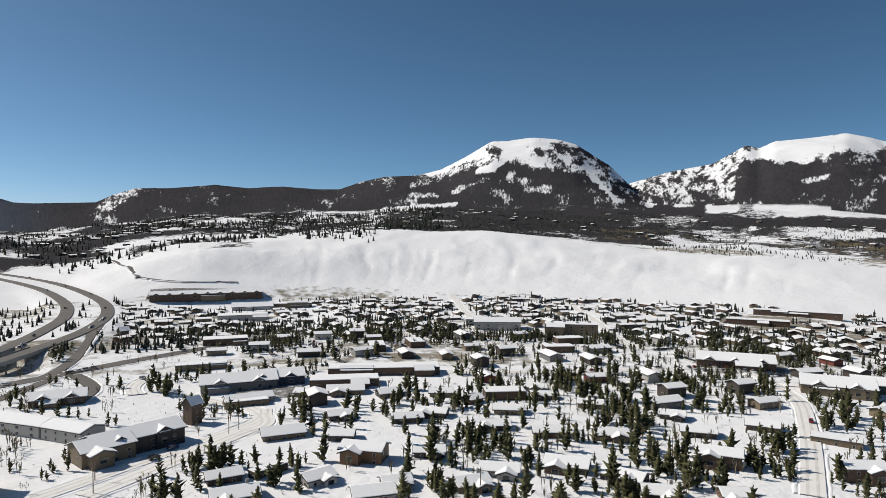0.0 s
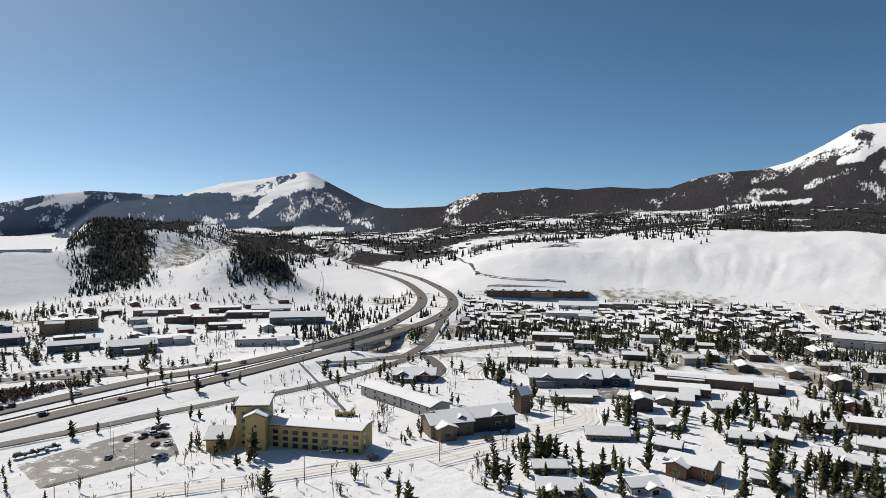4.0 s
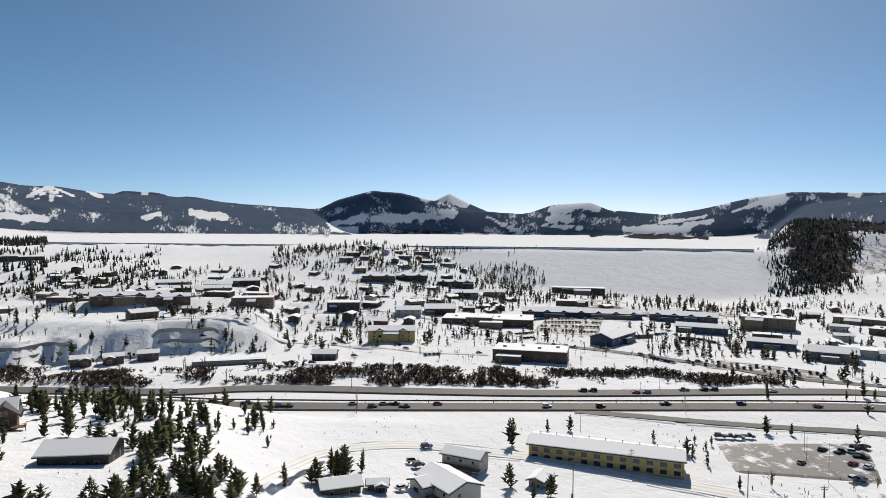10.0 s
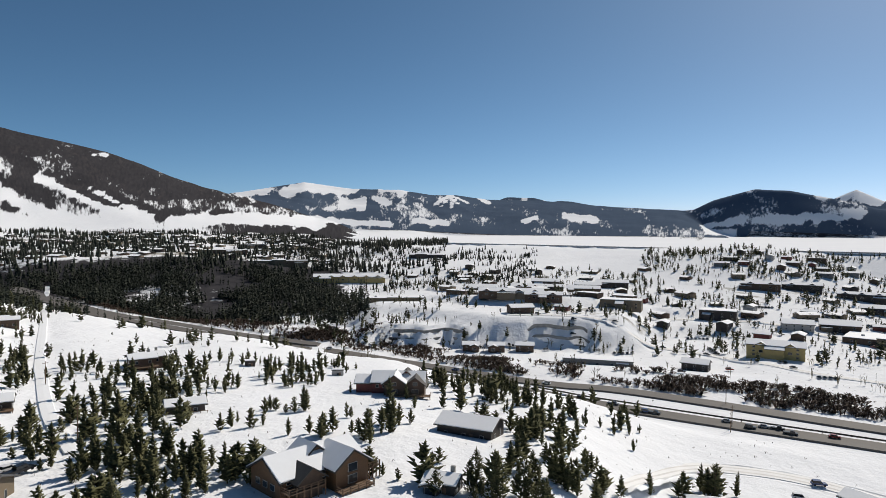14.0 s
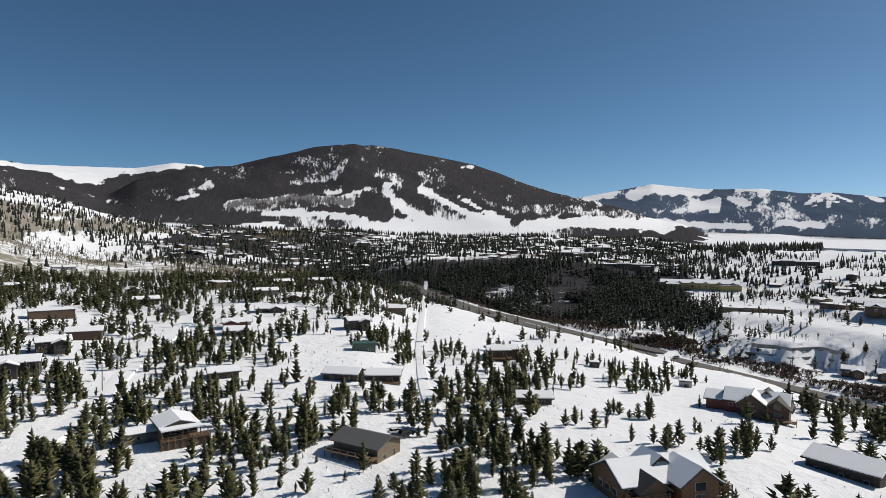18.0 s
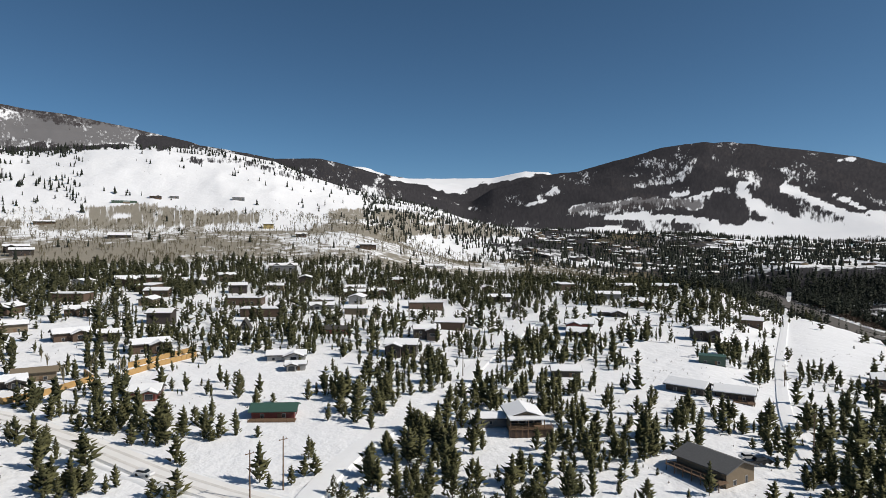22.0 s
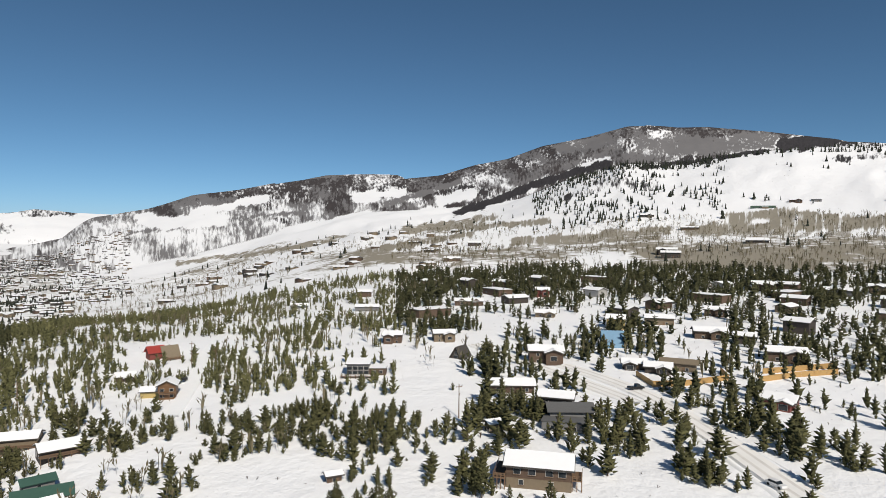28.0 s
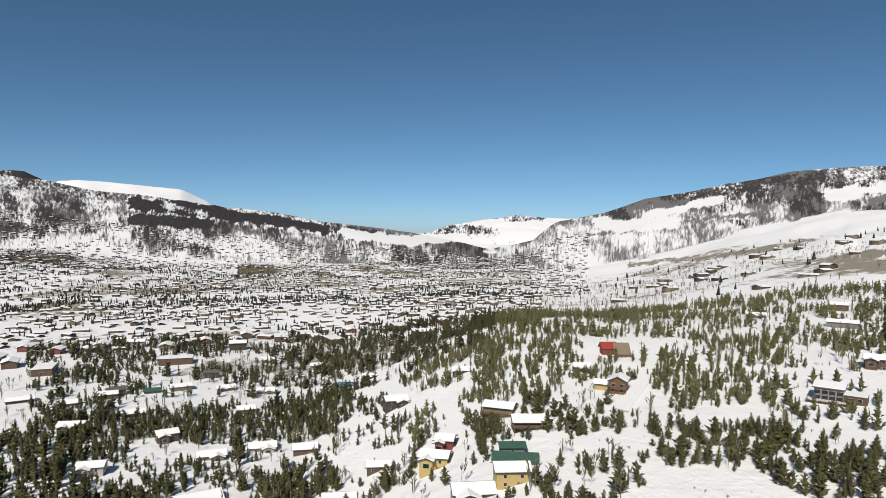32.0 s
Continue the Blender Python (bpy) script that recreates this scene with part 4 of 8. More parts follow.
def link(name, bm, material, parent=None, label=""):
    me = bpy.data.meshes.new(name)
    bm.to_mesh(me)
    bm.free()
    for m in (material if isinstance(material, (list, tuple)) else [material]):
        me.materials.append(m)
    ob = new(name, me)
    if parent:
        ob.parent = parent
    if label:
        ob["label"] = label
    return ob


def box(bm, x0, x1, y0, y1, z0, z1, bevel=0.0, mi=0):
    v = [bm.verts.new((x, y, z)) for z in (z0, z1) for x, y in ((x0, y0), (x1, y0), (x1, y1), (x0, y1))]
    fs = [bm.faces.new([v[i] for i in f]) for f in ((3, 2, 1, 0), (4, 5, 6, 7), (0, 1, 5, 4), (1, 2, 6, 5), (2, 3, 7, 6), (3, 0, 4, 7))]
    for f in fs:
        f.material_index = mi
    if bevel:
        es = list({e for f in fs for e in f.edges})
        r = bmesh.ops.bevel(bm, geom=es, offset=bevel, segments=2, affect='EDGES')
        for f in r['faces']:
            f.material_index = mi
    return fs


def prism(bm, outline, y0, y1, mi=0):
    """An upright outline of x, z pairs, drawn out from y0 to y1."""
    a = [bm.verts.new((x, y0, z)) for x, z in outline]
    b = [bm.verts.new((x, y1, z)) for x, z in outline]
    n = len(outline)
    fs = [bm.faces.new(a), bm.faces.new(b[::-1])]
    for i in range(n):
        fs.append(bm.faces.new((a[i], b[i], b[(i + 1) % n], a[(i + 1) % n])))
    for f in fs:
        f.material_index = mi
    return fs


def tube(bm, r0, r1, z0, z1, n=8, x=0.0, y=0.0):
    a = [bm.verts.new((x + r0 * math.cos(i * math.tau / n), y + r0 * math.sin(i * math.tau / n), z0)) for i in range(n)]
    b = [bm.verts.new((x + r1 * math.cos(i * math.tau / n), y + r1 * math.sin(i * math.tau / n), z1)) for i in range(n)]
    for i in range(n):
        bm.faces.new((a[i], a[(i + 1) % n], b[(i + 1) % n], b[i]))
    bm.faces.new(a[::-1])
    bm.faces.new(b)


def mesh_from(name, co, tris, material, mats=None):
    me = bpy.data.meshes.new(name)
    me.vertices.add(len(co))
    me.vertices.foreach_set("co", np.asarray(co, np.float32).ravel())
    tris = np.asarray(tris, np.int32)
    me.loops.add(tris.size)
    me.loops.foreach_set("vertex_index", tris.ravel())
    me.polygons.add(len(tris))
    me.polygons.foreach_set("loop_start", np.arange(0, tris.size, tris.shape[1], dtype=np.int32))
    me.polygons.foreach_set("loop_total", np.full(len(tris), tris.shape[1], dtype=np.int32))
    for m in (material if isinstance(material, (list, tuple)) else [material]):
        me.materials.append(m)
    if mats is not None:
        me.polygons.foreach_set("material_index", np.asarray(mats, np.int32))
    me.update(calc_edges=True)
    return me


def empty_at(name, x, y, z, turn):
    ob = new(name)
    ob.matrix_basis = pose(x, y, z, 0, 0, turn)
    return ob


# ---- roads ----
def smooth_line(pts, step=5.0):
    pts = [Vector(p) for p in pts]
    sm = []
    for i in range(len(pts) - 1):
        p0, p1, p2, p3 = pts[max(i - 1, 0)], pts[i], pts[i + 1], pts[min(i + 2, len(pts) - 1)]
        n = max(2, int((p2 - p1).length / step))
        for k in range(n):
            t = k / n
            sm.append(0.5 * ((2 * p1) + (p2 - p0) * t + (2 * p0 - 5 * p1 + 4 * p2 - p3) * t * t + (3 * p1 - p0 - 3 * p2 + p3) * t ** 3))
    sm.append(pts[-1])
    return sm


def strip(name, sm, offsets, material, lift, label):
    """A band along a line; offsets are sideways metres and height."""
    bm = bmesh.new()
    last = None
    for i, p in enumerate(sm):
        d = (sm[min(i + 1, len(sm) - 1)] - sm[max(i - 1, 0)])
        side = Vector((-d.y, d.x, 0)).normalized()
        row = [bm.verts.new(p + side * o + Vector((0, 0, lift + h))) for o, h in offsets]
        if last:
            for a in range(len(row) - 1):
                bm.faces.new((last[a], last[a + 1], row[a + 1], row[a]))
        last = row
    bmesh.ops.recalc_face_normals(bm, faces=bm.faces)
    if sum(f.normal.z for f in bm.faces) < 0:
        bmesh.ops.reverse_faces(bm, faces=bm.faces)
    return tagged(link(name, bm, material), label, "road", kind="structure")


def flat_band(w):
    return [(-w / 2 - 0.6, -1.2), (-w / 2, 0), (0, 0.05), (w / 2, 0), (w / 2 + 0.6, -1.2)]


def keep_clear(sm, r, every=2):
    for p in sm[::every]:
        TAKEN.append((p.x, p.y, r))


def street(name, points, width, material, label, lift=0.3):
    sm = smooth_line([(x, y, 0) for x, y in points])
    z = ground_z(np.array([p.x for p in sm]), np.array([p.y for p in sm]))
    z = np.convolve(np.pad(z, 2, mode='edge'), np.ones(5) / 5, 'valid')
    for p, h in zip(sm, z):
        p.z = h
    keep_clear(sm, width / 2 + 1.5)
    if material is not SNOW:
        snow_bank(sm, width / 2 + 1.3)
    road = strip(name, sm, flat_band(width), material, lift, label)
    if material is STREET:
        for off in (-1.7, 1.5) if width > 5 else (-0.8, 0.8):
            rut = strip("tyre_track", sm, [(off - 0.55, 0.05), (off - 0.2, 0.06), (off + 0.2, 0.06), (off + 0.5, 0.05)], TRACK, lift + 0.012, "")
            for key in ("category", "kind"):
                del rut[key]
            rut.parent = road
    return road


def snow_bank(sm, off):
    bm = bmesh.new()
    for side in (-1, 1):
        last = None
        for i, p in enumerate(sm):
            d = sm[min(i + 1, len(sm) - 1)] - sm[max(i - 1, 0)]
            n = Vector((-d.y, d.x, 0)).normalized() * side
            h, w = rng.uniform(0.2, 0.7), rng.uniform(0.7, 1.5)
            o = off + rng.uniform(-0.25, 0.5)
            row = [bm.verts.new(p + n * (o + k * w) + Vector((0, 0, q * h - 0.15))) for k, q in ((-1, -0.5), (-0.45, 0.75), (0.1, 1.0), (0.6, 0.6), (1.2, -0.6))]
            if last and rng.random() > 0.1:
                for a in range(4):
                    bm.faces.new((last[a], last[a + 1], row[a + 1], row[a]))
            last = row
    bmesh.ops.recalc_face_normals(bm, faces=bm.faces)
    if sum(f.normal.z for f in bm.faces) < 0:
        bmesh.ops.reverse_faces(bm, faces=bm.faces)
    for f in bm.faces:
        f.smooth = True
    tagged(link("snow_bank", bm, SNOW), "lumpy ploughed snow bank along the street", "snow bank", kind="stuff")


far_line, near_line = smooth_line(HIGHWAY_FAR), smooth_line(HIGHWAY_NEAR)
keep_clear(far_line, 11)
keep_clear(near_line, 11)
strip("road_1", far_line, flat_band(12), ROAD, 0.25, "grey salted asphalt motorway carriageway between snow banks")
strip("road_2", near_line, flat_band(12), ROAD, 0.25, "grey salted asphalt motorway carriageway beside a median barrier")


def bridge(name, line):
    part_line = [p for p in line if math.hypot(p.x - BRIDGE[0], p.y - BRIDGE[1]) < 52]
    deck = strip(name, part_line, [(-6.9, 1.0), (-6.6, 1.0), (-6.6, 0.3), (-6.9, -1.7), (6.9, -1.7), (6.6, 0.3), (6.6, 1.0), (6.9, 1.0), (6.9, -1.7)], CONCRETE, 0.0, "grey concrete motorway bridge with solid parapets")
    for p in part_line[3:-3:4]:
        for o in (-3.5, 3.5):
            bm = bmesh.new()
            d = part_line[1] - part_line[0]
            n = Vector((-d.y, d.x, 0)).normalized() * o
            tube(bm, 0.6, 0.6, -98, p.z - 1.6, 8, p.x + n.x, p.y + n.y)
            link("pier", bm, CONCRETE, deck, "round concrete pier")


bridge("bridge_1", far_line)
bridge("bridge_2", near_line)
STREETS = [
    ([(-177.2, -41.8), (-203.8, -38.5), (-234.6, -29.3), (-246.7, -12.5), (-251.7, 13.0), (-242.2, 52.8), (-220.3, 94.6), (-199.5, 128.2), (-180.1, 157.6)], 8, STREET, "packed snow residential street with tyre tracks"),
    ([(-187.7, 143.5), (-160.7, 176.1), (-136.0, 213.2), (-118.7, 246.6), (-99.5, 281.1), (-88.4, 306.3), (-91.2, 323.6)], 8, STREET, "packed snow street beside the lodges"),
    ([(-121.0, 213.6), (-106.7, 247.2), (-91.9, 283.4), (-84.4, 302.1), (-100.5, 328.2), (-122.5, 340.7), (-142.9, 353.7)], 9, STREET, "packed snow street between lodges"),
    ([(-305.3, 85.5), (-292.4, 125.2), (-273.8, 190.7), (-255.2, 253.8)], 7, ROAD, "wet asphalt slip road beside the motorway"),
    ([(-249.8, 259.1), (-238.8, 311.7), (-237.1, 363.7), (-239.5, 394.9)], 7, ROAD, "wet asphalt slip road"),
    ([(-313.9, 582.8), (-277.1, 491.4), (-253.0, 431.1), (-244.4, 388.6)], 8, ROAD, "wet asphalt ramp up to the motorway"),
    ([(-276.6, 330.3), (-244.4, 388.6), (-213.5, 441.1), (-178.7, 501.0), (-139.5, 570.5)], 12, ROAD, "wide wet asphalt main street"),
    ([(-234.4, 401.0), (-202.5, 366.6), (-193.1, 330.8)], 8, ROAD, "wet side street"),
    ([(-170.3, 351.7), (-180.4, 370.1), (-180.4, 394.6), (-166.3, 421.5), (-140.2, 433.3), (-110.6, 471.8), (-85.4, 523.3)], 8, STREET, "curving wet street with snow banks"),
    ([(-137.5, 692.2), (-42.1, 566.1), (0.2, 529.8), (74.8, 505.2), (139.8, 496.6), (223.9, 487.5)], 8, STREET, "snowy street along the river trees"),
    ([(-115.6, 428.2), (-53.1, 415.8), (42.5, 410.1), (135.6, 415.5), (191.1, 415.7), (193.0, 351.2), (167.8, 290.8), (127.4, 216.7)], 8, STREET, "wide packed snow street"),
    ([(12.6, 873.2), (27.7, 672.3), (33.3, 564.3)], 8, STREET, "snowy street up through the town"),
    ([(156.5, 779.2), (149.8, 568.9), (148.8, 497.5)], 8, STREET, "snowy street up through the town"),
    ([(-494.0, 107.3), (-449.6, 169.5), (-403.6, 214.3), (-373.4, 238.7), (-355.1, 275.1), (-332.3, 309.0)], 9, ROAD, "wet street with queued cars"),
    ([(-517.5, 112.4), (-603.4, 41.7), (-645.7, -48.4), (-613.8, -119.7)], 8, STREET, "snowy street past the shops"),
    ([(-481.4, -201.1), (-498.5, -165.2), (-508.1, -99.2), (-498.8, -49.7), (-459.3, 7.9), (-449.7, 63.1)], 7, STREET, "snowy street below the terraces"),
    ([(170.9, -195.5), (148.6, -193.0), (124.9, -187.0), (91.3, -169.8), (64.4, -153.1), (45.0, -142.7), (32.8, -136.8)], 8, STREET, "muddy packed snow street with tyre tracks"),
    ([(219.8, -191.3), (175.8, -185.8), (144.9, -182.4), (123.6, -178.7)], 8, STREET, "packed snow street climbing the hill"),
    ([(26.9, -138.9), (22.2, -159.2), (13.8, -180.6), (1.1, -203.3), (-10.8, -231.5), (-25.1, -280.2), (-43.0, -325.9), (-76.1, -417.3), (-102.7, -496.0)], 6, SNOW, "narrow packed snow lane between pines"),
    ([(-415.4, -726.8), (-188.6, -336.4), (-145.9, -260.0), (-115.2, -201.0), (-99.4, -163.0)], 4, SNOW, "ploughed snow driveway"),
    ([(206.5, -54.9), (237.7, -71.0), (282.9, -91.8), (320.0, -112.3), (372.1, -144.2)], 5, SNOW, "open snow cutting between young pines"),
    ([(-592.7, 1126.6), (-436.3, 905.0), (-418.9, 885.1), (-356.1, 865.8), (-285.4, 884.8)], 5, ROAD, "dark road winding up the white hill"),
]
for i, (pts, w, mat, lab) in enumerate(STREETS):
    street("road_%d" % (i + 3), pts, w, mat, lab, 0.3 + 0.012 * i)


def lot(name, corners, material, label):
    """A ploughed car park: a level sheet with snow-banked edges."""
    pts = [Vector((x, y, height_at(x, y) + 0.55)) for x, y in corners]
    n = 14
    bm = bmesh.new()
    grid = []
    us = np.linspace(0, 1, n + 1)
    U, V = np.meshgrid(us, us, indexing='ij')
    q = np.array([[p.x, p.y] for p in pts])
    XY = ((q[0] * (1 - U[..., None]) + q[1] * U[..., None]) * (1 - V[..., None]) + (q[3] * (1 - U[..., None]) + q[2] * U[..., None]) * V[..., None])
    GZ = ground_z(XY[..., 0], XY[..., 1]) + 0.4
    for i in range(n + 1):
        row = []
        for j in range(n + 1):
            u, v = i / n, j / n
            p = (pts[0] * (1 - u) + pts[1] * u) * (1 - v) + (pts[3] * (1 - u) + pts[2] * u) * v
            g = float(GZ[i, j])
            edge = i in (0, n) or j in (0, n)
            row.append(bm.verts.new((p.x, p.y, max(p.z, g) - (1.0 if edge else 0))))
        grid.append(row)
    for i in range(n):
        for j in range(n):
            bm.faces.new((grid[i][j], grid[i + 1][j], grid[i + 1][j + 1], grid[i][j + 1]))
    bmesh.ops.recalc_face_normals(bm, faces=bm.faces)
    if sum(f.normal.z for f in bm.faces) < 0:
        bmesh.ops.reverse_faces(bm, faces=bm.faces)
    c = sum(pts, Vector()) / 4
    TAKEN.append((c.x, c.y, (pts[0] - pts[2]).length * 0.42))
    return tagged(link(name, bm, material), label, "car park", kind="structure")


lot("pavement_1", [(-260.9, 132.1), (-257.1, 199.8), (-212.0, 172.5), (-227.2, 123.6)], LOT, "half-cleared hotel car park with slushy asphalt")
lot("pavement_2", [(-635.8, 147.4), (-637.4, 211.7), (-523.0, 166.2), (-545.2, 111.3)], LOT, "busy cleared shop car park")
lot("pavement_3", [(-389.0, 837.4), (-263.6, 864.4), (-253.7, 831.8), (-373.4, 788.3)], LOT, "cleared outlet car park")
lot("pavement_4", [(-403.2, 197.2), (-365.0, 266.0), (-390.1, 271.0), (-430.6, 219.5)], LOT, "dealer forecourt with rows of cars")
lot("pavement_5", [(-125.2, 366.5), (-81.3, 375.1), (-70.1, 352.4), (-109.1, 336.8)], LOT, "lodge yard of packed dirty snow")

q = radians(DAM_TURN)
crest = [Vector((-math.sin(q) * 1062 - math.cos(q) * u, math.cos(q) * 1062 - math.sin(q) * u, LAKE_Z + 1.6)) for u in range(-340, 900, 12)]
strip("road_90", crest, [(-5, -2), (-4, 0.2), (4, 0.2), (5, -2)], STREET, 0.0, "narrow snowy road along the dam crest")
strip("trim_1", crest, [(4.2, 0), (4.2, 1.3), (4.6, 1.3), (4.6, 0)], CONCRETE, 0.0, "low concrete parapet on the dam crest")


def retaining_walls():
    for b0, b1 in ((104, 112), (114.5, 124)):
        for step in (0.2, 0.5, 0.8):
            bs = np.linspace(b0 + step * 2, b1 - step * 1.5, 40)
            lip = 492 + (fbm(bs * 0.5, bs * 0, 1.0, 2, 27) - 0.5) * 26 + 12 * step - 1.5
            x, y = -np.sin(np.radians(bs)) * lip, np.cos(np.radians(bs)) * lip
            z = ground_z(x, y)
            line = [Vector((float(px), float(py), float(pz))) for px, py, pz in zip(x, y, z)]
            wall = strip("retaining_wall", line, [(-0.3, -1.5), (-0.3, 1.3), (0.3, 1.3), (0.3, -1.5)], CONCRETE, 0.0, "low dark retaining wall stepping up a shaded snow bank")
            tagged(wall, category="wall")


retaining_walls()


def barrier():
    mid = []
    for p in near_line[::2]:
        q = min(far_line, key=lambda f: (f - p).length_squared)
        if (q - p).length < 34 and abs(math.degrees(math.atan2(-p.x, p.y)) - 75) < 36:
            d = (q - p).normalized()
            mid.append(p + d * 8.0)
    thing = tagged(new("median_barrier"), "long dark steel guard rail on the motorway median", "barrier", kind="structure")
    bm = bmesh.new()
    for a, b in zip(mid[:-1], mid[1:]):
        d = (b - a)
        side = Vector((-d.y, d.x, 0)).normalized() * 0.12
        for s in (-1, 1):
            v = [bm.verts.new(k + side * s * w + Vector((0, 0, h))) for k, h, w in ((a, 0.4, 1), (b, 0.4, 1), (b, 1.15, 1), (a, 1.15, 1))]
            bm.faces.new(v)
        v = [bm.verts.new(k + side * s + Vector((0, 0, 1.15))) for k, s in ((a, -1), (b, -1), (b, 1), (a, 1))]
        bm.faces.new(v)
    link("rail", bm, WALLS['dark'], thing, "dark steel rail")
    bm = bmesh.new()
    box(bm, -0.16, 0.16, -0.16, 0.16, -0.8, 1.3)
    post = link("post", bm, WALLS['dark'], thing)
    post.location = mid[0]
    for a in mid[3::3][:70]:
        o = post.copy()
        scene.collection.objects.link(o)
        o.location = a


barrier()


# ---- houses ----
def pane_mesh(w, h):
    bm = bmesh.new()
    for f in box(bm, -w / 2, w / 2, -0.06, 0.10, -h / 2, h / 2, 0, 0):
        pass
    box(bm, -w / 2 + 0.1, w / 2 - 0.1, -0.10, -0.055, -h / 2 + 0.1, h / 2 - 0.1, 0, 1)
    me = bpy.data.meshes.new("window")
    bm.to_mesh(me)
    bm.free()
    me.materials.append(TRIM)
    me.materials.append(GLASS)
    return me


PANES = {k: pane_mesh(*k) for k in ((1.2, 1.3), (1.8, 1.4), (0.9, 2.1), (2.6, 1.9))}


def add_pane(parent, x, y, z, turn, key=(1.2, 1.3)):
    o = new("window", PANES[key])
    o.parent = parent
    o.matrix_basis = pose(x, y, z, 0, 0, turn)
    if parent.name.split(".")[0] in PARTICULAR:
        bm = bmesh.new()
        box(bm, -key[0] / 2 - 0.1, key[0] / 2 + 0.1, -0.22, 0.0, -key[1] / 2 - 0.1, -key[1] / 2 - 0.005)
        link("sill", bm, TIMBER, o, "wooden window sill")
    return o


PARTICULAR = ("chalet", "log_house", "deck_house", "modern_house", "hillside_house", "corner_house", "hotel_tower")


def body_and_roof(L, W, H, style, wall, roof, parent, snow=True, over=0.9, pitch=0.42, sink=2.5, x0=0.0, y0=0.0, across=False):
    """Walls with gables, a roof of thick slabs and the snow on it. The ridge runs along x."""
    rise = W / 2 * pitch
    bm = bmesh.new()
    if style in ('flat', 'shed'):
        dz = 0 if style == 'flat' else W * 0.16
        prism(bm, [(-W / 2, -sink), (W / 2, -sink), (W / 2, H + dz), (-W / 2, H)], -L / 2, L / 2)
    elif style == 'aframe':
        prism(bm, [(-W / 2 + 0.3, -sink), (W / 2 - 0.3, -sink), (W / 2 - 0.3, 0.2), (0, H), (-W / 2 + 0.3, 0.2)], -L / 2, L / 2)
    elif style == 'barn':
        prism(bm, [(-W / 2, -sink), (W / 2, -sink), (W / 2, H), (W * 0.3, H + rise * 0.95), (0, H + rise * 1.3), (-W * 0.3, H + rise * 0.95), (-W / 2, H)], -L / 2, L / 2)
    else:
        prism(bm, [(-W / 2, -sink), (W / 2, -sink), (W / 2, H), (0, H + rise), (-W / 2, H)], -L / 2, L / 2)
    turn90 = Matrix.Rotation(radians(0 if across else 90), 4, 'Z')
    shift = Matrix.Translation((x0, y0, 0))
    bmesh.ops.transform(bm, matrix=shift @ turn90, verts=bm.verts)
    bmesh.ops.recalc_face_normals(bm, faces=bm.faces)
    link("wall", bm, wall, parent)
    th = 0.28

    def slabs(bm, grow, low, thick, inset):
        if style in ('flat', 'shed'):
            dz = 0 if style == 'flat' else W * 0.16
            o = (0.25 if style == 'flat' else over) - inset
            prism(bm, [(-W / 2 - o, H + low), (W / 2 + o, H + dz + low), (W / 2 + o, H + dz + low + thick), (-W / 2 - o, H + low + thick)], -L / 2 - o, L / 2 + o)
            return
        ends = L / 2 + over - inset
        if style == 'aframe':
            segs = [((0, H), (W / 2 + 0.35, -0.4))]
        elif style == 'barn':
            segs = [((0, H + rise * 1.3), (W * 0.3, H + rise * 0.95)), ((W * 0.3, H + rise * 0.95), (W / 2 + 0.25, H - 0.3))]
        else:
            k = (W / 2 + over - inset) / (W / 2)
            segs = [((0, H + rise), (W / 2 * k, H + rise - rise * k))]
        for (xa, za), (xb, zb) in segs:
            for s in (1, -1):
                n = Vector((zb - za, -(xb - xa))).normalized() * -1
                if n.y < 0:
                    n = -n
                p = [(s * (xa + n.x * low), za + n.y * low), (s * (xb + n.x * low), zb + n.y * low), (s * (xb + n.x * (low + thick)), zb + n.y * (low + thick)), (s * xa, za + n.y * (low + thick) * 1.08)]
                prism(bm, p, -ends, ends)
    for nm, mat, low, thick, inset in (("roof", roof, 0.01, th, 0.0),) + ((("snow_cover", SNOW, th + 0.005, 0.32, 0.16),) if snow and style != 'aframe' else ()):
        bm = bmesh.new()
        slabs(bm, 0, low, thick, inset)
        bmesh.ops.transform(bm, matrix=shift @ turn90, verts=bm.verts)
        bmesh.ops.recalc_face_normals(bm, faces=bm.faces)
        if nm == "snow_cover":
            for e in bm.edges:
                e.smooth = True
            bmesh.ops.bevel(bm, geom=[e for e in bm.edges if e.calc_length() > 1.0], offset=0.1, segments=1, affect='EDGES')
        link(nm, bm, mat, parent, "thick clean snow lying on the roof" if nm == "snow_cover" else "")
    return rise


COLOUR_WORDS = {'brown': "brown wood-sided", 'dark': "dark stained wooden", 'red': "red-painted wooden", 'tan': "tan-sided", 'white': "pale-sided", 'grey': "grey-sided", 'yellow': "yellow stucco", 'log': "varnished log", 'green': "dark green", 'blue': "blue metal-clad", 'navy': "navy-panelled"}
STYLE_WORDS = {'gable': "gabled", 'flat': "flat-roofed", 'aframe': "A-frame", 'barn': "gambrel-roofed", 'shed': "lean-to-roofed"}


def size_factor(b):
    return 0.95 if b >= 228 else 0.8 if b > 185 else 0.9 if 130 < b <= 185 else 1.0


def hill_scale(b):
    return 0.75 if 228 <= b < 308 else 1.0


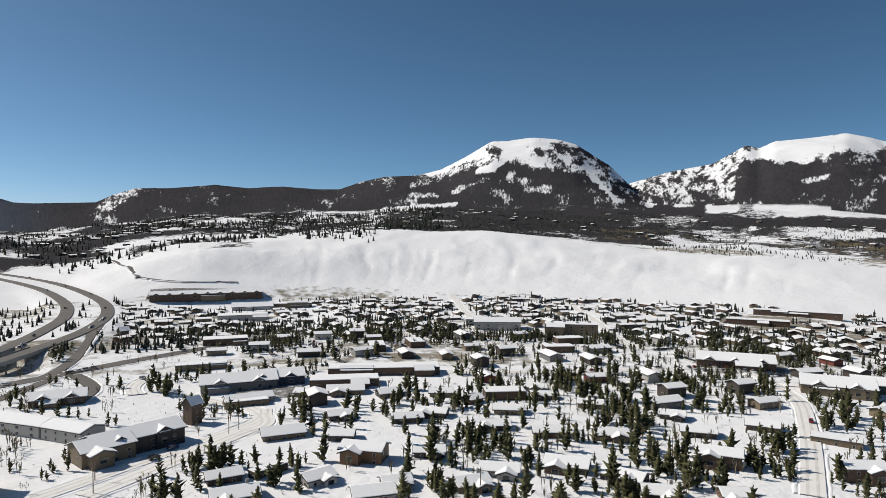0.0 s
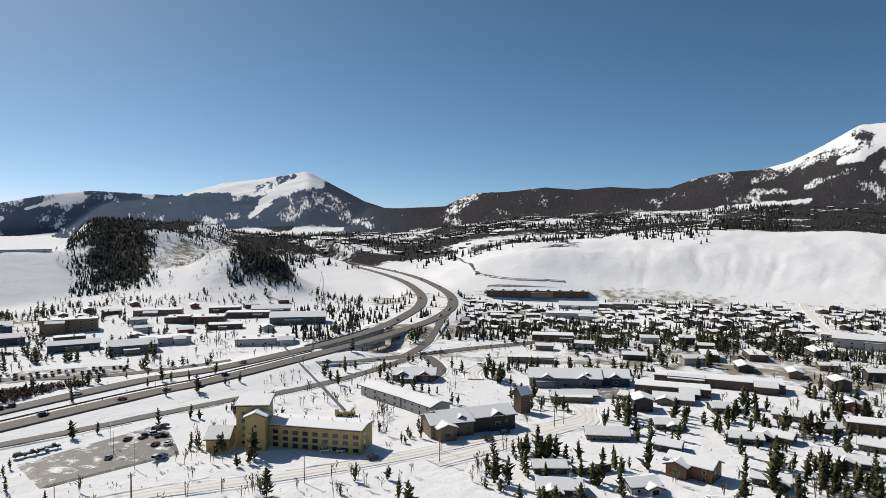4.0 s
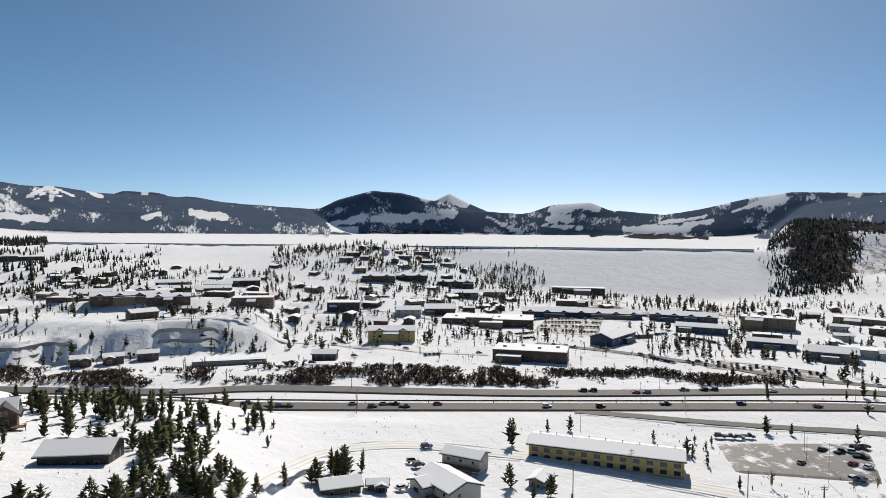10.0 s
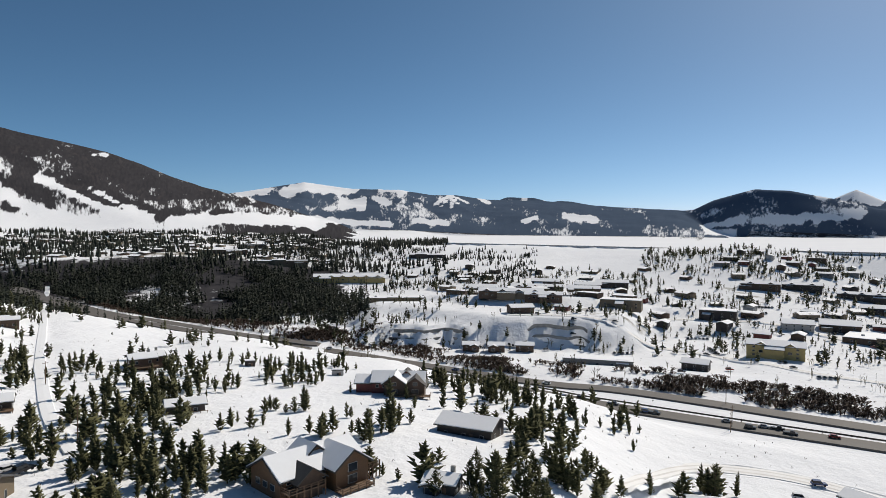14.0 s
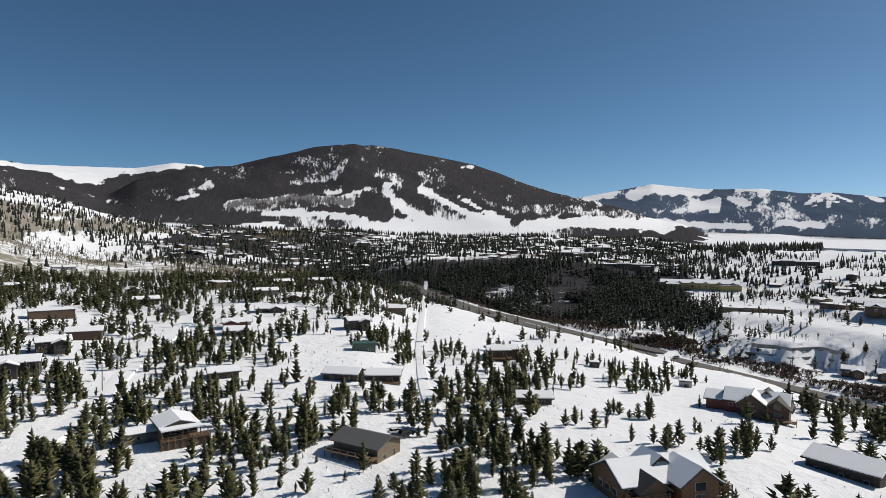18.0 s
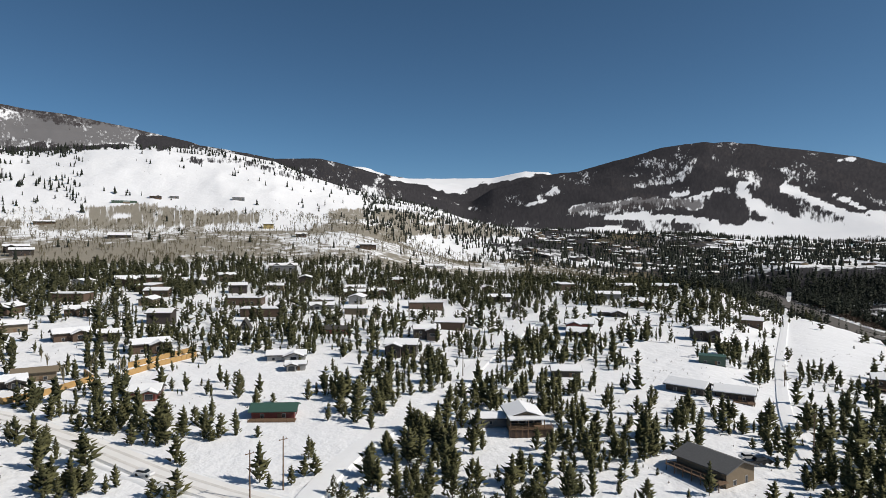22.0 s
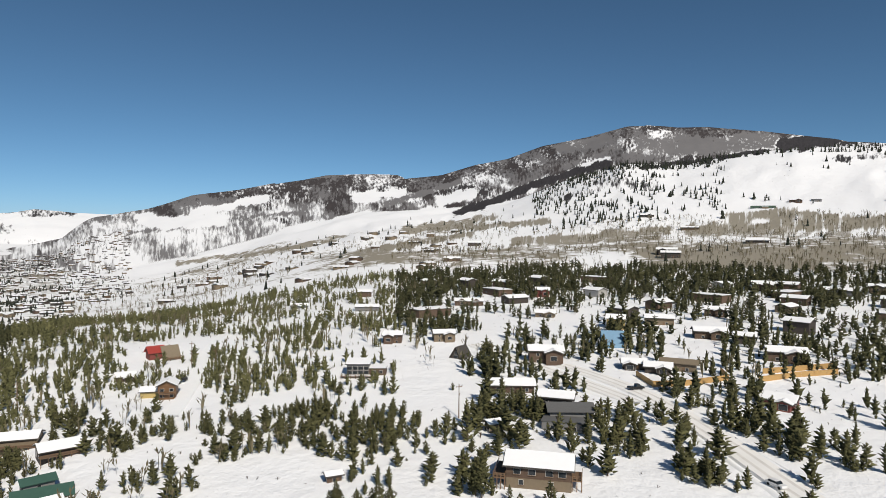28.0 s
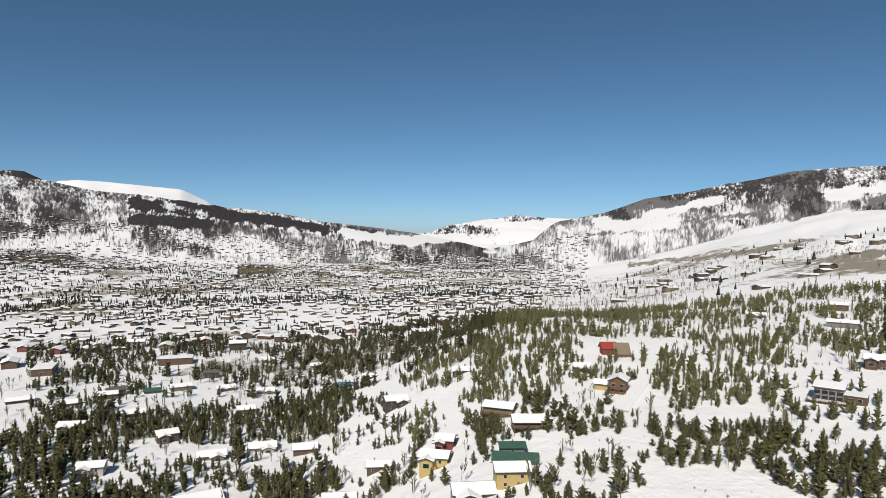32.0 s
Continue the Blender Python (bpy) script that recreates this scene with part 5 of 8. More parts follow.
def house(x, y, turn, L, W, floors, style='gable', wall='brown', roof='snow', extra='', name="house", category="house", group="", z=None, pitch=0.36, tail="in the snow"):
    b = float(bearing(x, y))
    L, W = L * size_factor(b), W * size_factor(b)
    if extra == '' and style == 'gable' and L < 24 and rng.random() < 0.55:
        extra = 'wing chim' if rng.random() < 0.4 else 'wing'
    z = height_at(x, y) - (0.7 if L < 24 else 0.2) if z is None else z
    th = tagged(empty_at(name, x, y, z, b + turn), "%s %s %s with %s roof %s" % (COLOUR_WORDS[wall], STYLE_WORDS[style], name.replace("_", " "), "snowy" if roof == 'snow' else "bare " + roof, tail), category, group)
    th.scale = (hill_scale(b),) * 3
    H = 2.7 * floors + 0.4
    if style == 'aframe':
        H = W * 0.85
    body_and_roof(L, W, H, style, WALLS[wall], ROOFS[roof], th, snow=('bare' not in extra), pitch=pitch)
    TAKEN.append((x, y, max(L, W) * 0.62))
    if L > 24 and category == "building":
        for k in range(1 if L < 60 else 2):
            tall = rng.choice([0.62, 0.8, 1.22] if style == 'flat' else [0.6, 0.75])
            body_and_roof(L * rng.uniform(0.16, 0.34), W * rng.uniform(0.5, 0.8), H * tall, 'flat' if rng.random() < 0.5 else 'gable', WALLS[wall if rng.random() < 0.6 else 'tan'], ROOFS[roof], th, x0=L * rng.uniform(-0.4, 0.4), y0=-W * rng.uniform(0.25, 0.5), pitch=0.4, over=0.5)
    key = (1.2, 1.3) if L < 30 else (2.6, 1.9) if category == "hotel" else (1.8, 1.4)
    if style != 'aframe':
        for f in range(int(floors)):
            zc = 1.55 + 2.7 * f
            n = max(1, int(L / 5.0) if L < 30 else min(13 if category == "hotel" else 7, int(L / 4.4 if category == "hotel" else L / 8)))
            for i in range(n):
                xx = -L / 2 + (i + 0.5) * L / n
                add_pane(th, xx, -W / 2, zc, 0, key)
            for s in (-1, 1):
                add_pane(th, s * L / 2, -W * 0.2, zc, 90 * s, key)
                if L < 30 and f == 0:
                    add_pane(th, s * L / 2, W * 0.22, zc, 90 * s, (0.9, 2.1) if f == 0 else key)
    else:
        for s in (-1, 1):
            add_pane(th, s * L / 2, 0, 1.8, 90 * s, (2.6, 1.9))
            add_pane(th, s * L / 2, 0, H * 0.55, 90 * s, (1.2, 1.3))
    if 'door' in extra or L < 25:
        bm = bmesh.new()
        box(bm, -0.5, 0.5, -0.08, 0.05, 0, 2.1, 0.02)
        d = link("door", bm, TIMBER, th, "plain wooden door")
        d.location = (L * 0.12 + 0.3, -W / 2, 0.15) if style != 'aframe' else (L / 2, W * 0.18, 0.1)
        if style == 'aframe':
            d.rotation_euler = (0, 0, radians(90))
    if 'wing' in extra and L < 24:
        side = -0.2 if rng.random() < 0.5 else 0.2
        body_and_roof(W * 0.75, min(L * 0.45, 8), H * 0.92, 'gable', WALLS[wall], ROOFS[roof], th, x0=L * side, y0=-W * 0.45, across=True, pitch=pitch, snow=('bare' not in extra))
        add_pane(th, L * side, -W * 0.45 - W * 0.375, H * 0.55, 0, (2.6, 1.9))
    elif 'wing' in extra:
        n = max(2, int(L / 15))
        for k in range(n):
            xx = -L / 2 + (k + 0.5) * L / n
            body_and_roof(W * 0.6, 7, H * 0.97, 'gable', WALLS[wall], ROOFS[roof], th, x0=xx, y0=-W * 0.24, across=True, pitch=0.6, over=0.6)
            add_pane(th, xx, -W * 0.54, H * 0.5, 0, (2.6, 1.9))
    if 'deck' in extra:
        bm = bmesh.new()
        box(bm, -L * 0.55, L * 0.55, -W / 2 - 3.2, -W / 2 - 0.02, 2.2 if floors > 1 else 0.5, 2.4 if floors > 1 else 0.7)
        link("deck", bm, TIMBER, th, "weathered timber deck")
        zt = 2.4 if floors > 1 else 0.7
        bm = bmesh.new()
        box(bm, -L * 0.55, L * 0.55, -W / 2 - 3.2, -W / 2 - 3.08, zt + 0.85, zt + 0.97)
        link("handrail", bm, TIMBER, th)
        bm = bmesh.new()
        box(bm, -0.08, 0.08, -0.08, 0.08, -2.5, zt + 0.9)
        me = link("post", bm, TIMBER, th)
        me.location = (-L * 0.53, -W / 2 - 3.12, 0)
        for i in range(1, 7):
            o = me.copy()
            scene.collection.objects.link(o)
            o.location = (-L * 0.53 + i * L * 1.06 / 6, -W / 2 - 3.12, 0)
    if 'chim' in extra:
        bm = bmesh.new()
        box(bm, -0.5, 0.5, -0.4, 0.4, 0, W * 0.21 + 1.6, 0.04)
        c = link("chimney", bm, CONCRETE, th, "rough stone chimney")
        c.location = (L * 0.28, 0.8, H)
    if 'vents' in extra:
        for i in range(max(3, int(L / 6))):
            bm = bmesh.new()
            tube(bm, 0.14, 0.14, 0, 1.3, 6)
            box(bm, -0.35, 0.35, -0.16, 0.16, 1.2, 1.4)
            v = link("vent_pipe", bm, STEEL, th)
            v.location = (-L / 2 + (i + 0.5) * L / max(3, int(L / 6)), W * 0.08, H + (W / 2 * pitch if style == 'gable' else 0.3))
    if 'units' in extra:
        for i in range(4):
            bm = bmesh.new()
            box(bm, -1.2, 1.2, -0.9, 0.9, 0, 1.3, 0.06)
            v = link("roof_unit", bm, STEEL, th, "grey rooftop air handling unit")
            v.location = (-L * 0.36 + i * L * 0.24, W * (0.15 if i % 2 else -0.1), H + 0.5)
    return th


LISTS = [
    ("houses in the valley town", [(-71.1, 281.4, 8, 18, 11, 1, 'gable', 'tan', 'snow', ''), (-31.1, 252.4, -20, 17, 10, 2, 'gable', 'log', 'snow', 'wing'), (-45.7, 229.0, 30, 11, 8, 1, 'gable', 'white', 'snow', ''), (-65.1, 236.4, 35, 14, 5, 1, 'flat', 'dark', 'snow', ''), (-44.1, 277.4, -12, 11, 8, 1, 'gable', 'dark', 'snow', ''), (-76.4, 352.6, -20, 10, 8, 1, 'gable', 'brown', 'snow', ''), (-54.7, 358.1, 0, 20, 11, 1, 'gable', 'tan', 'snow', ''), (-104.0, 339.9, 12, 24, 10, 1, 'gable', 'white', 'snow', ''), (22.6, 292.0, 6, 17, 9, 1, 'gable', 'dark', 'snow', ''), (33.1, 317.6, 0, 15, 9, 1, 'gable', 'tan', 'snow', ''), (73.6, 277.9, 15, 15, 9, 1, 'gable', 'tan', 'snow', 'wing'), (113.9, 282.3, 5, 15, 9, 1, 'gable', 'dark', 'snow', ''), (107.8, 246.6, 0, 17, 10, 2, 'gable', 'brown', 'snow', '')]),
    ("houses in the valley town", [(99.3, 214.5, 20, 10, 8, 1, 'gable', 'log', 'snow', ''), (154.4, 232.7, 30, 15, 9, 2, 'gable', 'brown', 'snow', 'wing'), (48.2, 243.2, -10, 17, 11, 1, 'gable', 'brown', 'snow', 'wing'), (21.6, 237.1, -5, 15, 9, 1, 'gable', 'white', 'snow', ''), (9.8, 224.1, 25, 13, 9, 1, 'gable', 'tan', 'snow', ''), (-5.3, 256.7, 0, 12, 8, 1, 'gable', 'dark', 'snow', ''), (-17.1, 304.0, 10, 14, 8, 1, 'gable', 'dark', 'snow', ''), (-5.1, 313.5, -15, 15, 8, 1, 'gable', 'brown', 'snow', ''), (15.5, 337.2, 40, 10, 8, 1, 'gable', 'brown', 'snow', ''), (54.3, 345.1, 5, 14, 8, 1, 'gable', 'dark', 'snow', ''), (108.4, 375.0, 10, 9, 7, 1, 'gable', 'dark', 'snow', ''), (76.3, 327.2, 0, 13, 8, 1, 'gable', 'tan', 'snow', ''), (-23.7, 215.3, 10, 14, 9, 1, 'gable', 'white', 'snow', '')]),
    ("houses in the valley town", [(-70.0, 212.6, 5, 15, 10, 1, 'gable', 'brown', 'snow', ''), (-79.6, 229.4, 10, 12, 8, 1, 'gable', 'dark', 'snow', ''), (-50.4, 308.4, 15, 11, 8, 1, 'gable', 'dark', 'snow', ''), (66.6, 231.2, -20, 16, 9, 1, 'gable', 'dark', 'snow', ''), (74.9, 216.4, 10, 13, 9, 1, 'gable', 'tan', 'snow', ''), (46.9, 281.6, 10, 14, 9, 1, 'gable', 'brown', 'snow', ''), (111.6, 307.8, 0, 12, 8, 1, 'gable', 'dark', 'snow', ''), (-16.7, 225.0, 15, 10, 7, 1, 'gable', 'grey', 'snow', ''), (-1.0, 350.9, 0, 12, 8, 1, 'gable', 'tan', 'snow', ''), (-29.2, 351.3, 20, 14, 9, 1, 'gable', 'dark', 'snow', ''), (50.9, 365.1, 0, 14, 8, 1, 'gable', 'white', 'snow', ''), (146.6, 289.9, 0, 14, 9, 1, 'gable', 'brown', 'snow', ''), (169.1, 271.8, 0, 20, 9, 1, 'flat', 'tan', 'snow', '')]),
    ("houses by the motorway", [(-232.3, 24.3, -25, 15, 8, 2, 'gable', 'white', 'grey', 'deck'), (-205.3, 16.0, -55, 19, 12, 2, 'gable', 'white', 'snow', 'wing, deck'), (-200.0, -18.8, 10, 12, 8, 1, 'gable', 'brown', 'snow', ''), (-201.7, -6.9, 0, 6, 4, 1, 'gable', 'brown', 'snow', ''), (-194.2, 116.3, 0, 6, 4, 1, 'flat', 'dark', 'snow', ''), (-218.0, 49.2, 70, 9, 5, 1, 'gable', 'grey', 'snow', '')]),
    ("houses among the pines", [(-171.0, -82.7, -22, 17, 11, 1.3, 'gable', 'dark', 'snow', 'door'), (-126.2, -67.7, -20, 7, 6, 1, 'gable', 'dark', 'snow', ''), (-143.9, -174.6, 5, 13, 8, 1, 'gable', 'dark', 'snow', 'deck'), (-185.6, -253.3, 10, 12, 9, 2, 'gable', 'brown', 'snow', 'chim, deck'), (-232.4, -180.1, 0, 5, 2.4, 1, 'flat', 'white', 'snow', ''), (-220.5, -222.6, 0, 5, 4, 1, 'flat', 'dark', 'snow', '')]),
    ("houses among the pines", [(-70.0, -153.5, -38, 16, 11, 1.5, 'gable', 'tan', 'grey', 'bare, deck'), (-54.5, -252.6, 8, 12, 8, 1, 'gable', 'dark', 'snow', ''), (12.0, -280.4, -8, 15, 10, 2, 'gable', 'dark', 'snow', 'wing'), (1.4, -320.5, 5, 14, 9, 2, 'gable', 'dark', 'snow', ''), (47.0, -321.8, -8, 17, 8, 1, 'gable', 'red', 'snow', 'bare'), (-58.6, -431.7, 80, 9, 8, 2, 'aframe', 'dark', 'snow', ''), (-143.4, -328.3, 20, 14, 9, 2, 'gable', 'dark', 'snow', 'wing'), (-95.0, -230.2, -20, 15, 9, 1, 'gable', 'dark', 'snow', ''), (-109.6, -224.7, -5, 14, 9, 1, 'gable', 'dark', 'snow', 'deck'), (-124.2, -276.2, 0, 12, 6, 1.4, 'flat', 'green', 'green', 'bare'), (-190.5, -255.1, 10, 13, 9, 2, 'gable', 'brown', 'snow', 'chim')]),
    ("houses among the pines", [(-81.1, -334.2, -5, 17, 10, 1, 'gable', 'dark', 'snow', ''), (58.3, -497.2, 0, 20, 10, 1, 'gable', 'brown', 'snow', ''), (38.9, -483.8, 0, 18, 10, 1, 'gable', 'brown', 'snow', ''), (-117.4, -406.3, 0, 20, 10, 1, 'gable', 'dark', 'snow', ''), (-151.0, -448.4, 0, 18, 9, 1, 'gable', 'brown', 'snow', ''), (69.8, -420.8, 0, 16, 9, 1, 'gable', 'brown', 'snow', ''), (-205.5, -412.5, 0, 14, 9, 1, 'gable', 'brown', 'snow', ''), (-205.2, -545.2, 0, 18, 9, 1, 'gable', 'brown', 'snow', ''), (-6.5, -720.5, 0, 22, 9, 1, 'gable', 'white', 'snow', ''), (73.9, -739.1, 0, 16, 10, 2, 'gable', 'brown', 'snow', '')]),
    ("houses among the pines", [(93.0, -211.5, -12, 11, 9, 1, 'gable', 'red', 'snow', 'wing'), (47.4, -196.8, -10, 16, 9, 1, 'gable', 'red', 'green', 'deck, bare'), (59.2, -265.9, -4, 19, 8, 1, 'gable', 'white', 'snow', ''), (52.2, -250.5, -4, 9, 5, 1, 'gable', 'white', 'snow', ''), (118.0, -271.4, 8, 18, 10, 1.5, 'gable', 'brown', 'grey', 'wing'), (94.1, -327.3, 85, 11, 9, 2, 'aframe', 'dark', 'snow', ''), (138.1, -225.8, -4, 16, 7, 1.3, 'gable', 'tan', 'tan', 'bare'), (179.4, -239.0, 10, 11, 11, 2, 'aframe', 'blue', 'blue', ''), (205.2, -276.0, -5, 11, 9, 2, 'barn', 'yellow', 'snow', ''), (151.0, -214.8, 5, 11, 7, 1, 'gable', 'dark', 'snow', ''), (141.6, -217.1, 0, 12, 8, 1, 'gable', 'dark', 'snow', ''), (128.4, -150.2, 10, 16, 10, 1.5, 'gable', 'grey', 'grey', 'bare')]),
    ("houses among the pines", [(196.7, -301.8, 5, 18, 9, 1.4, 'gable', 'tan', 'snow', ''), (160.3, -288.0, 10, 18, 10, 1.4, 'gable', 'brown', 'snow', 'wing'), (189.9, -347.5, 0, 15, 9, 1.5, 'gable', 'brown', 'snow', ''), (144.0, -289.4, 0, 11, 8, 1.4, 'gable', 'dark', 'snow', ''), (52.6, -462.6, 0, 22, 9, 1.5, 'gable', 'brown', 'snow', ''), (164.2, -527.8, 0, 20, 9, 2, 'gable', 'tan', 'snow', ''), (228.2, -482.3, 0, 16, 9, 2, 'gable', 'dark', 'snow', ''), (66.9, -398.4, 0, 18, 9, 1, 'gable', 'grey', 'snow', ''), (-83.8, -353.4, 0, 16, 9, 1.4, 'gable', 'red', 'snow', 'wing'), (-205.5, -405.2, 0, 18, 9, 1.5, 'gable', 'brown', 'snow', ''), (-151.2, -456.6, 0, 14, 9, 1, 'gable', 'brown', 'snow', ''), (-196.3, -534.6, 0, 16, 9, 1.4, 'gable', 'brown', 'snow', '')]),
    ("houses on the hill", [(377.3, -598.3, 0, 24, 12, 2, 'gable', 'dark', 'snow', ''), (353.1, -735.8, 0, 28, 10, 1.3, 'gable', 'dark', 'snow', ''), (210.0, -837.3, 0, 16, 10, 2, 'gable', 'yellow', 'snow', ''), (157.5, -786.4, 0, 16, 10, 1.3, 'gable', 'brown', 'snow', ''), (428.4, -905.9, 0, 40, 10, 1.3, 'flat', 'green', 'green', 'bare'), (289.8, -974.6, 0, 22, 10, 1.3, 'flat', 'grey', 'snow', ''), (382.7, -965.9, 0, 16, 9, 1.2, 'flat', 'grey', 'snow', ''), (400.4, -942.7, 0, 20, 8, 1.2, 'gable', 'brown', 'snow', ''), (135.1, -593.7, 0, 30, 12, 2, 'gable', 'grey', 'snow', 'wing'), (71.9, -746.5, 0, 24, 10, 1.5, 'gable', 'brown', 'snow', ''), (550.7, -809.3, 0, 26, 10, 1, 'gable', 'dark', 'snow', ''), (463.0, -777.5, 0, 28, 10, 1, 'gable', 'brown', 'snow', '')]),
    ("houses on the hill", [(180.0, -195.3, 6, 17, 10, 2, 'gable', 'brown', 'snow', 'wing'), (160.7, -157.1, 5, 19, 9, 1, 'gable', 'brown', 'snow', ''), (135.9, -152.9, -8, 13, 8, 2, 'gable', 'dark', 'snow', ''), (124.5, -143.9, -8, 16, 8, 1, 'flat', 'grey', 'grey', 'bare'), (136.2, -126.0, 30, 5, 4, 1, 'gable', 'tan', 'snow', ''), (338.2, -206.3, -5, 20, 9, 1.5, 'gable', 'grey', 'snow', ''), (246.8, -164.4, -5, 12, 9, 2, 'gable', 'brown', 'snow', 'wing'), (235.3, -185.4, 10, 14, 9, 2, 'gable', 'tan', 'snow', 'wing'), (206.5, -171.9, 60, 11, 9, 2, 'aframe', 'dark', 'snow', ''), (319.8, -273.1, 0, 26, 11, 1.4, 'gable', 'brown', 'snow', 'wing'), (400.6, -241.9, 0, 14, 10, 2, 'gable', 'brown', 'snow', ''), (385.1, -183.3, 0, 15, 9, 1, 'gable', 'grey', 'green', '')]),
    ("houses on the hill", [(951.8, -317.2, 0, 30, 12, 2, 'flat', 'brown', 'snow', ''), (216.4, -16.9, -15, 14, 9, 1.6, 'gable', 'tan', 'snow', 'deck'), (198.2, -24.4, 10, 14, 10, 1.2, 'gable', 'dark', 'snow', 'deck'), (172.6, -17.8, 0, 16, 10, 1, 'gable', 'tan', 'green', 'bare'), (136.3, -73.8, 15, 5, 3, 1, 'gable', 'brown', 'snow', ''), (317.2, -340.4, 0, 12, 9, 2, 'gable', 'red', 'snow', ''), (252.8, -273.8, 0, 14, 9, 1, 'gable', 'tan', 'tan', ''), (674.6, -585.5, 0, 26, 12, 2, 'gable', 'dark', 'snow', ''), (394.6, -618.1, 0, 26, 12, 2, 'gable', 'dark', 'snow', 'wing'), (351.1, -730.2, 0, 30, 10, 1, 'gable', 'dark', 'snow', ''), (224.5, -477.0, 0, 18, 10, 2, 'gable', 'brown', 'snow', ''), (560.2, -452.7, 0, 26, 12, 1.5, 'gable', 'brown', 'snow', '')]),
    ("houses on the slope", [(194.7, 4.5, -12, 12, 9, 2, 'gable', 'yellow', 'snow', 'wing'), (204.7, 1.5, -12, 8, 8, 2, 'gable', 'red', 'snow', ''), (161.9, -15.8, 10, 12, 9, 2, 'gable', 'yellow', 'snow', ''), (176.9, -17.2, 10, 9, 6, 2, 'gable', 'grey', 'green', 'bare'), (280.9, 24.3, 15, 14, 10, 2, 'gable', 'dark', 'snow', 'wing'), (359.1, 59.4, -10, 11, 9, 1, 'gable', 'grey', 'blue', 'bare'), (256.3, -52.8, 0, 9, 8, 1, 'gable', 'brown', 'snow', ''), (285.5, 171.6, -20, 15, 9, 2, 'gable', 'log', 'snow', ''), (234.0, 133.5, -15, 13, 9, 2, 'gable', 'white', 'snow', ''), (274.4, 123.5, 10, 12, 9, 2, 'gable', 'brown', 'snow', ''), (320.9, 103.9, 5, 12, 9, 1.3, 'gable', 'brown', 'snow', ''), (404.8, 153.0, -5, 12, 8, 2, 'gable', 'dark', 'grey', 'bare')]),
    ("houses on the slope", [(370.5, 158.4, 10, 16, 9, 1.4, 'gable', 'tan', 'snow', ''), (348.9, 190.1, 0, 14, 9, 1.5, 'gable', 'brown', 'snow', ''), (355.7, 189.0, 20, 12, 9, 2, 'gable', 'log', 'grey', 'bare'), (363.1, 171.6, 0, 12, 8, 1, 'gable', 'green', 'green', 'bare'), (339.6, 232.7, 0, 18, 9, 1, 'gable', 'dark', 'snow', ''), (332.1, 202.0, 0, 12, 9, 1, 'gable', 'dark', 'snow', ''), (314.0, 156.9, 0, 12, 8, 1, 'gable', 'dark', 'snow', ''), (263.7, 78.3, 0, 15, 10, 1, 'gable', 'white', 'snow', ''), (257.5, 59.1, 0, 13, 10, 1.3, 'gable', 'brown', 'snow', ''), (252.7, 95.5, 0, 15, 9, 1, 'gable', 'grey', 'snow', ''), (214.7, 24.2, 0, 11, 7, 1, 'gable', 'brown', 'snow', ''), (373.1, 132.6, 0, 14, 9, 1, 'gable', 'brown', 'snow', '')]),
    ("houses on the slope", [(366.7, 107.3, 0, 14, 9, 1, 'gable', 'tan', 'snow', ''), (160.7, -6.4, 10, 16, 10, 1.3, 'gable', 'tan', 'snow', ''), (207.2, 83.0, 10, 20, 12, 1, 'gable', 'tan', 'snow', ''), (198.9, 34.8, 0, 14, 10, 1, 'gable', 'grey', 'snow', ''), (436.8, 92.6, 0, 11, 8, 1, 'gable', 'grey', 'snow', ''), (362.2, 46.0, 0, 12, 8, 1, 'gable', 'tan', 'snow', ''), (456.6, 131.6, 0, 12, 8, 1, 'gable', 'grey', 'snow', ''), (290.5, -4.5, 0, 10, 8, 1, 'gable', 'brown', 'snow', '')]),
    ("shops and offices", [(-436.0, 91.1, -6, 50, 26, 2.6, 'flat', 'brown', 'snow', 'units'), (-603.9, 84.6, -4, 85, 38, 2.2, 'flat', 'brown', 'snow', 'units'), (-642.4, 39.9, 4, 30, 20, 2, 'gable', 'brown', 'snow', ''), (-623.9, 8.0, 6, 24, 16, 2, 'gable', 'white', 'snow', ''), (-650.9, -56.8, -4, 32, 20, 3.4, 'flat', 'dark', 'snow', ''), (-501.1, -6.3, -2, 36, 15, 3, 'gable', 'yellow', 'snow', 'wing'), (-441.7, -51.3, -10, 16, 11, 2, 'gable', 'dark', 'snow', ''), (-429.5, -112.1, -3, 46, 16, 1.3, 'flat', 'grey', 'snow', ''), (-500.0, -196.5, 20, 20, 12, 2, 'gable', 'brown', 'snow', ''), (-587.8, -132.8, -6, 36, 18, 2.6, 'flat', 'tan', 'snow', ''), (-799.7, -26.7, 0, 40, 12, 2.4, 'gable', 'brown', 'snow', 'wing'), (-825.3, 14.2, 0, 40, 12, 2.4, 'gable', 'dark', 'snow', 'wing')]),
